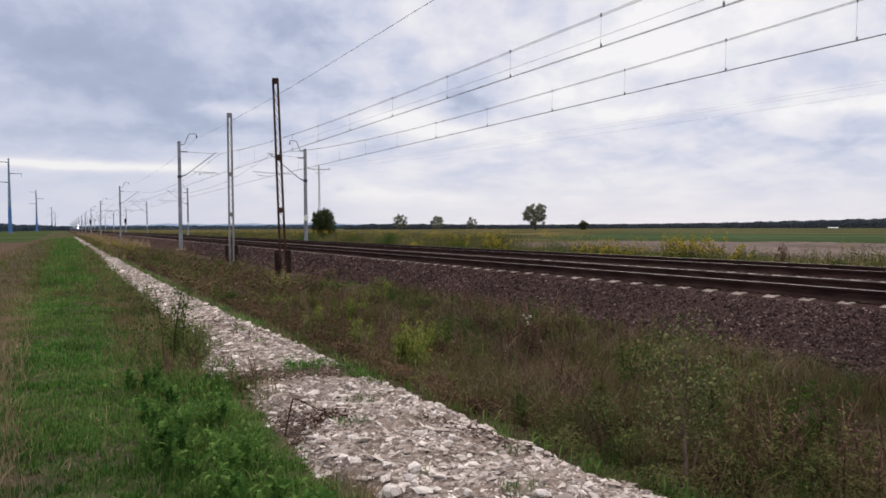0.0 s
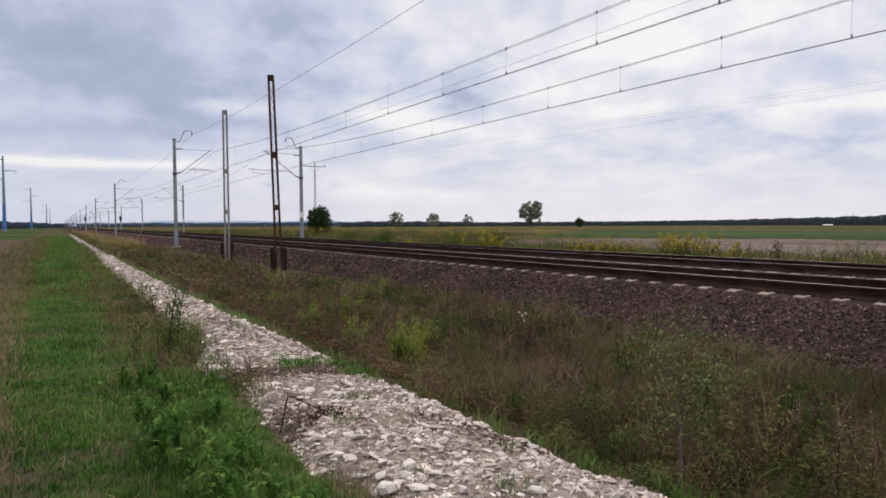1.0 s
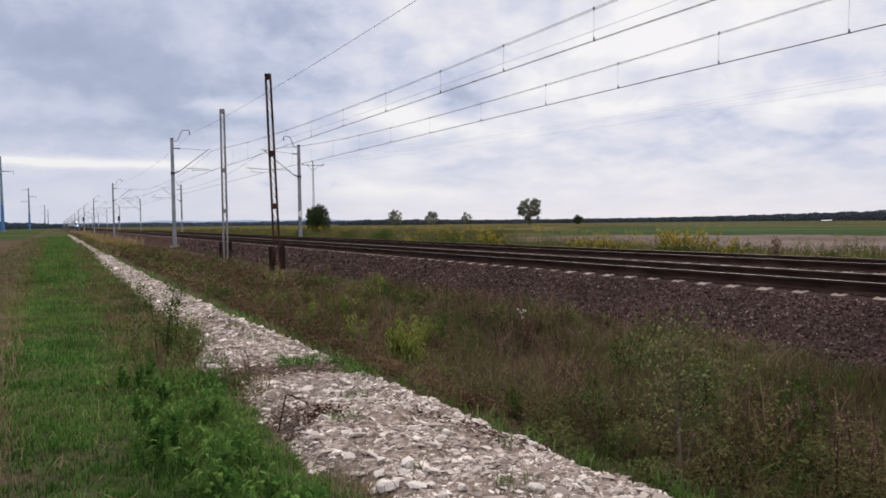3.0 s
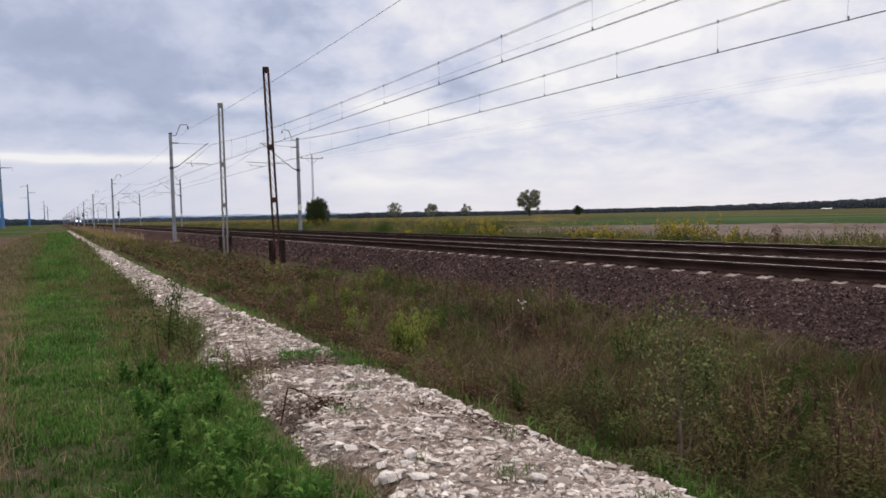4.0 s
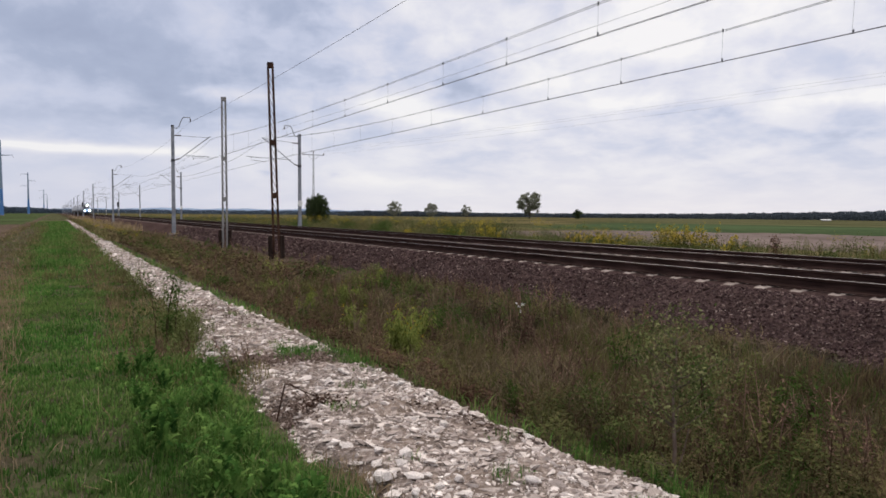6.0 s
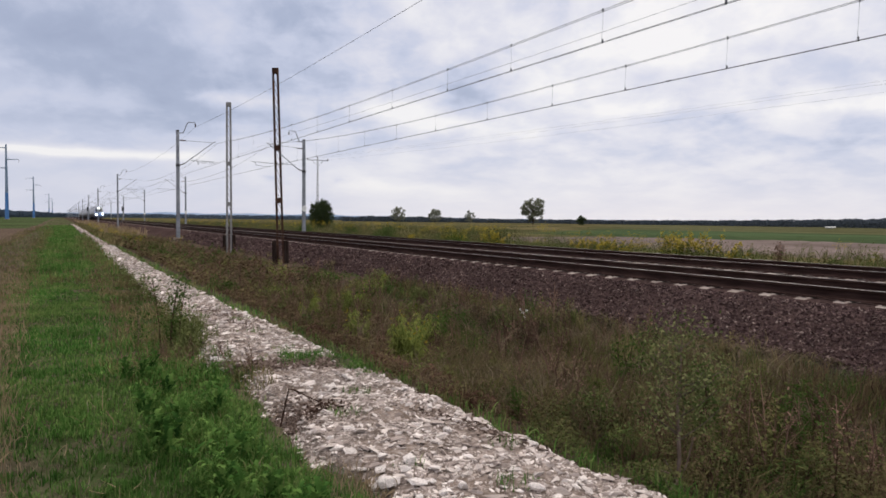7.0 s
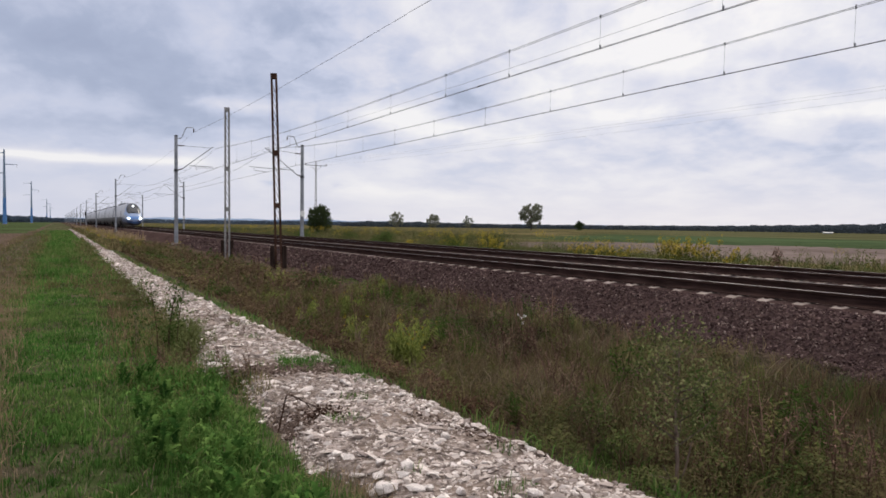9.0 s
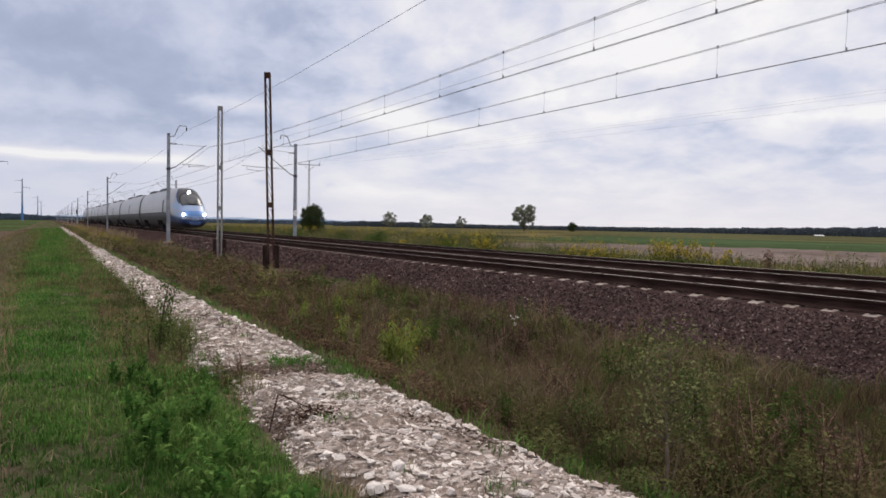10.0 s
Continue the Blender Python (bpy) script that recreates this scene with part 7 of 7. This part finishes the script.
for k_, (fx0_, fy0_, ft_, ns_) in enumerate(((20.5, 18.4, 0.62, 15), (20.6, 18.9, 0.45, 12), (20.9, 19.6, 0.50, 12), (20.5, 17.4, 0.58, 12), (20.6, 23.1, 0.10, 12), (20.8, 22.2, 0.16, 12), (20.5, 24.4, 0.14, 12), (20.5, 16.2, 0.30, 9), (20.4, 30.8, 0.25, 14),
                                             (20.9, 32.6, 0.35, 14), (21.2, 36.6, 0.3, 14), (20.6, 42.3, -0.02, 14))):
    gz_ = float(ground_z(fx0_, fy0_))
    goldenrod(fx0_, fy0_, gz_, ft_ - gz_, ns_, 400 + k_, "goldenrod", "tall goldenrod clump in yellow flower beyond the tracks", 2.2, M_GOLDLEAF)


def build_forest(name, bearings, dists, tops, n, seed, label, mat=None):
    rs = np.random.RandomState(seed)
    b = rs.uniform(bearings[0], bearings[-1], n)
    d = np.interp(b, bearings, dists) + rs.uniform(0, 60, n)
    x, y = d * np.sin(np.radians(b)), d * np.cos(np.radians(b))
    g = ground_z(x, y)
    ragged = 1 + 0.07 * np.sin(b * 3.1) + 0.05 * np.sin(b * 7.7 + 1) + 0.03 * np.sin(b * 19 + 2)
    top = np.interp(b, bearings, tops) * ragged
    c = np.c_[x, y, g + (top - g) * rs.uniform(0, 0.92, n) ** 0.95]
    size = np.interp(d, (300, 1000), (0.55, 1.0))
    a = rs.normal(0, 1, (n, 3))
    a /= np.linalg.norm(a, axis=1)[:, None]
    e = np.cross(a, rs.normal(0, 1, (n, 3)))
    e /= np.linalg.norm(e, axis=1)[:, None] + 1e-9
    s = (size * rs.uniform(0.6, 1.4, n))[:, None]
    v = np.stack([c - a * s, c + e * s * 0.7, c + a * s, c - e * s * 0.7], 1).reshape(-1, 3)
    i = np.arange(n)[:, None] * 4
    return thing(name, np_mesh(name, v, np.concatenate([i + (0, 1, 2), i + (0, 2, 3)]), mat or M_FOREST), label, "forest", kind="stuff")


build_forest("forest_edge", (20.6, 23, 27, 33, 36, 40, 45, 51, 56, 61, 75), (820, 800, 780, 760, 740, 720, 700, 640, 590, 560, 520), (3.4, 5.0, 4.4, 2.9, 2.6, 2.6, 2.7, 3.2, 4.2, 5.2, 5.8), 54000, 31, "dark haze-tinted forest edge beyond the fields")
build_forest("far_forest", (-14, -8, -5, -3, -0.8, 0.5), (900, 900, 900, 950, 1000, 1000), (9.6, 9.8, 9.6, 7.6, 6.2, 4.6), 16000, 32, "dark haze-tinted forest edge behind the power line", M_FARFOREST)
build_forest("far_forest", (0.5, 6, 12, 18, 22), (1500, 1500, 1500, 1500, 1500), (6.4, 7.6, 7.2, 7.4, 6.0), 22000, 33, "thin dark haze-tinted forest line behind the railway", M_FARFOREST)

# the hills' haze is only this pale blue base colour
M_HILL = material("haze_tinted_hills", ramp3((0.16, 0.215, 0.31), (0.19, 0.25, 0.345), (0.22, 0.28, 0.375)), 0.002, rough=1.0, bump=0)


def build_hills():
    b = np.radians(np.linspace(-40, 100, 200))
    deg = np.degrees(b)
    h = np.interp(deg, (-40, -6, 0, 3, 8, 14, 19, 24, 34, 40, 60, 100), (8, 12, 18, 24, 29, 27, 28, 20, 10, 10, 8, 8)) + 2.5 * np.sin(deg * 1.1) + 1.5 * np.sin(deg * 2.9)
    d = 4300.0
    front = np.c_[d * np.sin(b), d * np.cos(b), np.full(len(b), -12.0)]
    ridge = np.c_[(d + 200) * np.sin(b), (d + 200) * np.cos(b), h]
    back = np.c_[(d + 400) * np.sin(b), (d + 400) * np.cos(b), np.full(len(b), -12.0)]
    v = np.concatenate([front, ridge, back])
    n = len(b)
    i = np.arange(n - 1)
    f = np.concatenate([np.c_[i, i + 1, i + n + 1, i + n], np.c_[i + n, i + n + 1, i + 2 * n + 1, i + 2 * n]])
    thing("backdrop", np_mesh("backdrop", v, f, M_HILL, smooth=True), "low hills on the horizon in painted haze blue", "hills", kind="structure")


build_hills()


def build_shed():
    a, d = radians(28.66 + 29.3), 480.0
    s = empty("shed", "long low white shed at the forest edge", "shed", "", (d * math.sin(a), d * math.cos(a), float(ground_z(d * math.sin(a), d * math.cos(a)))))
    s.rotation_euler.z = -a
    piece("wall", box(-2.6, 2.6, -2, 2, 0, 0.6), M_GALV, s)
    piece("roof", loft([[(-2.8, -2.4, 0.6), (-2.8, 0, 0.95), (-2.8, 2.4, 0.6), (-2.8, 0, 0.55)], [(2.8, -2.4, 0.6), (2.8, 0, 0.95), (2.8, 2.4, 0.6), (2.8, 0, 0.55)]]), M_WHITE, s)


build_shed()

# field power line behind the tracks
for dx_, z0_, z1_ in ((-2.0, 12.6, 13.4), (0.0, 13.2, 14.1), (2.0, 12.6, 13.4)):
    t_ = np.linspace(0, 1, 14)
    pts_ = np.c_[T_X + dx_ + 24 * t_, T_Y - 126 * t_, z0_ + (z1_ - z0_) * t_ - 1.6 * 4 * t_ * (1 - t_) * 0.35]
    thing("power_wire", np_mesh("power_wire", *tube(pts_, 0.006, 4), M_WIRE), "thin power line wire from the crossbar pole", "wire", "field power line wires")

# ---- stones ----


def rock(seed, n=9, flat=0.6):
    rs = np.random.RandomState(seed)
    bm = bmesh.new()
    for p in rs.normal(0, 1, (n, 3)):
        p = p / np.linalg.norm(p) * rs.uniform(0.8, 1.0)
        bm.verts.new((p[0], p[1] * 0.75, p[2] * flat))
    r = bmesh.ops.convex_hull(bm, input=bm.verts)
    bmesh.ops.delete(bm, geom=[g for g in r["geom_interior"] if isinstance(g, bmesh.types.BMVert)], context="VERTS")
    bm.verts.index_update()
    v = np.array([q.co[:] for q in bm.verts])
    f = np.array([[q.index for q in fc.verts] for fc in bm.faces])
    bm.free()
    return v, f


ROCKS = [rock(s, 9, 0.42) for s in range(1, 9)]
CHIPS = [rock(s, 7, 0.7) for s in range(21, 27)]
GRAVEL = [rock(s, 6, 0.75) for s in range(31, 38)]


def build_soil_crumbs(name, n, cx, cy, along, across, ang, seed):
    rs = np.random.RandomState(seed)
    u, w = rs.normal(0, 0.5, n), rs.normal(0, 0.5, n)
    x = cx + u * along * math.cos(ang) - w * across * math.sin(ang)
    y = cy + u * along * math.sin(ang) + w * across * math.cos(ang)
    sz = rs.uniform(0.006, 0.022, n)
    g = bake(CHIPS, np.c_[x, y, path_z(x, y) + sz * 0.35], rs.uniform(0, 6.28, n), rs.normal(0, 0.4, n), np.c_[sz * 1.3, sz * 1.3, sz * 0.8], rs)
    o_ = new(name, np_mesh(name, *g, M_CLOD))
    o_.parent = gravel_path
    o_["kind"] = "stuff"


build_soil_crumbs("soil_crumbs", 3600, 2.08, 6.80, 0.62, 0.24, -0.25, 161)
build_soil_crumbs("soil_crumbs", 350, 2.55, 4.15, 0.75, 0.14, -1.35, 162)
build_soil_crumbs("soil_crumbs", 1500, 1.44, 5.05, 0.26, 0.34, 0.0, 163)
build_soil_crumbs("soil_crumbs", 700, 2.2, 10.5, 1.6, 0.25, -1.5, 164)


def on_path(x, y):
    dirt = np.clip(1 - np.abs(y - 6.8 + 0.25 * (x - 2.0)) / 0.45, 0, 1) * np.clip((2.75 - x) / 0.2, 0, 1) * 1.6 + np.clip(1 - np.hypot((x - 2.45) / 0.3, (y - 4.0) / 0.5), 0, 1)
    return (np.abs(x - path_middle(y)) < path_half(y) * 1.04) * (0.30 + 0.70 * patch(x, y, 0.8, 71, -0.4, 0.35)) * np.clip(1 - dirt, 0.05, 1) * np.interp(y, (9, 22), (1, 0.6))


sx_, sy_, srs = sample(74000, 1.2, 3.2, 2.0, 40, 131, on_path)
n_ = len(sx_)
ss_ = np.exp(srs.normal(math.log(0.0098), 0.62, n_)).clip(0.0045, 0.045) * (1 + sy_ / 22)
big_ = np.zeros(n_, bool)
big_[np.argsort(-ss_ / (1 + sy_ / 22) + 10 * ((sy_ > 7.5) | (ss_ < 0.020)))[:300]] = True
spos_ = np.c_[sx_, sy_, path_z(sx_, sy_) + ss_ * 0.18]
srz_, stl_ = srs.uniform(0, 6.28, n_), srs.normal(0, 0.35, n_)
ssc_ = np.c_[ss_ * srs.uniform(0.9, 1.7, n_), ss_ * srs.uniform(0.8, 1.2, n_), ss_ * srs.uniform(0.6, 1.1, n_)]
r_ = ~big_
small = new("small_rubble", np_mesh("small_rubble", *bake(ROCKS[:4] + CHIPS[:4], spos_[r_], srz_[r_], stl_[r_], ssc_[r_], srs), M_LIME))
small.parent = gravel_path
small["kind"] = "stuff"
fx_, fy_, frs = sample(9000, 1.2, 3.6, 25, 140, 132, lambda x, y: (np.abs(x - path_middle(y)) < path_half(y)) * (0.06 + 0.6 * patch(x, y, 2.5, 72)))
fs_ = frs.uniform(0.02, 0.055, len(fx_)) * (1 + fy_ / 80)
farr = new("far_rubble", np_mesh("far_rubble", *bake(CHIPS, np.c_[fx_, fy_, path_z(fx_, fy_) + 0.01], frs.uniform(0, 6.28, len(fx_)), frs.normal(0, 0.3, len(fx_)), np.c_[fs_, fs_, fs_ * 0.6], frs), M_LIME))
farr.parent = gravel_path
farr["kind"] = "stuff"
ROCK_ME = [np_mesh("stone", *r, M_LIME) for r in ROCKS]


def place_stone(k, at, rz, tilt, scale):
    s = new("stone", ROCK_ME[k % len(ROCK_ME)])
    s.parent = gravel_path
    s.location, s.rotation_euler, s.scale = at, (tilt, 0, rz), scale


for k_, j_ in enumerate(np.flatnonzero(big_)):
    place_stone(k_, spos_[j_], srz_[j_], stl_[j_], ssc_[j_])
# the largest blocks at the near edge of the rubble
BLOCK_ME = [np_mesh("stone", *rock(k_, 17, 0.72), M_BLOCK) for k_ in range(41, 49)]
for k_, (bx_, by_, bs_) in enumerate(((1.59, 3.48, 0.100), (1.81, 3.68, 0.085), (1.69, 3.35, 0.080), (1.63, 3.70, 0.065), (1.54, 3.58, 0.055), (1.54, 3.28, 0.080), (1.78, 3.34, 0.045), (1.72, 3.56, 0.055), (1.62, 3.18, 0.055),
                                      (2.23, 3.0, 0.070), (2.04, 5.66, 0.070), (2.28, 5.98, 0.055), (1.38, 7.35, 0.080), (1.46, 7.20, 0.070), (1.40, 7.05, 0.060), (1.66, 7.9, 0.08), (2.3, 4.1, 0.05), (2.48, 4.7, 0.05), (2.66, 3.6, 0.06), (2.55, 5.3, 0.05), (1.48, 3.45, 0.06), (1.88, 3.50, 0.06), (1.70, 3.85, 0.06), (1.90, 3.20, 0.055), (1.56, 3.82, 0.05), (1.75, 3.15, 0.05))):
    s_ = new("stone", BLOCK_ME[k_ % len(BLOCK_ME)])
    s_.parent = gravel_path
    s_.location = (bx_, by_, float(path_z(np.array(bx_), np.array(by_))) + bs_ * 0.35)
    s_.rotation_euler, s_.scale = (0.15 * math.sin(k_), 0.12 * math.cos(2.1 * k_), k_ * 1.3), (bs_ * 0.92, bs_ * 0.76, bs_ * (0.62 + 0.15 * math.sin(k_ * 2)))

bx_, by_, brs = sample(39000, 7.5, 9.62, 2.6, 58, 133, lambda x, y: 0.4 + 0.6 * np.clip((x - 7.5) / 0.5, 0, 1))
bs_ = brs.uniform(0.016, 0.036, len(bx_)) * (1 + by_ / 24)
bal = new("ballast_stones", np_mesh("ballast_stones", *bake(GRAVEL, np.c_[bx_, by_, ballast_z(bx_, by_) + bs_ * 0.2], brs.uniform(0, 6.28, len(bx_)), brs.normal(0, 0.6, len(bx_)), np.c_[bs_, bs_, bs_], brs), M_BALSTONE))
bal.parent = ballast_bed
bal["kind"] = "stuff"
bx_, by_, brs = sample(5000, 9.62, 15.5, 4, 50, 134)
bs_ = brs.uniform(0.020, 0.034, len(bx_)) * (1 + by_ / 30)
bal = new("track_ballast_stones", np_mesh("track_ballast_stones", *bake(GRAVEL, np.c_[bx_, by_, ballast_z(bx_, by_) - 0.012], brs.uniform(0, 6.28, len(bx_)), brs.normal(0, 0.6, len(bx_)), np.c_[bs_, bs_, bs_], brs), M_BALSTONE))
bal.parent = ballast_bed
bal["kind"] = "stuff"


# ---- what moves ----
def motions():
    # the lamps pass y = 62.2 m at 10 s, at a steady 59.4 m/s
    walk(high_speed_train, [(t, pose(TRACK_1, 61.8 + 59.4 * (10.0 - t), 0)) for t in (0, 2, 4, 6, 8, 10)])


motions()
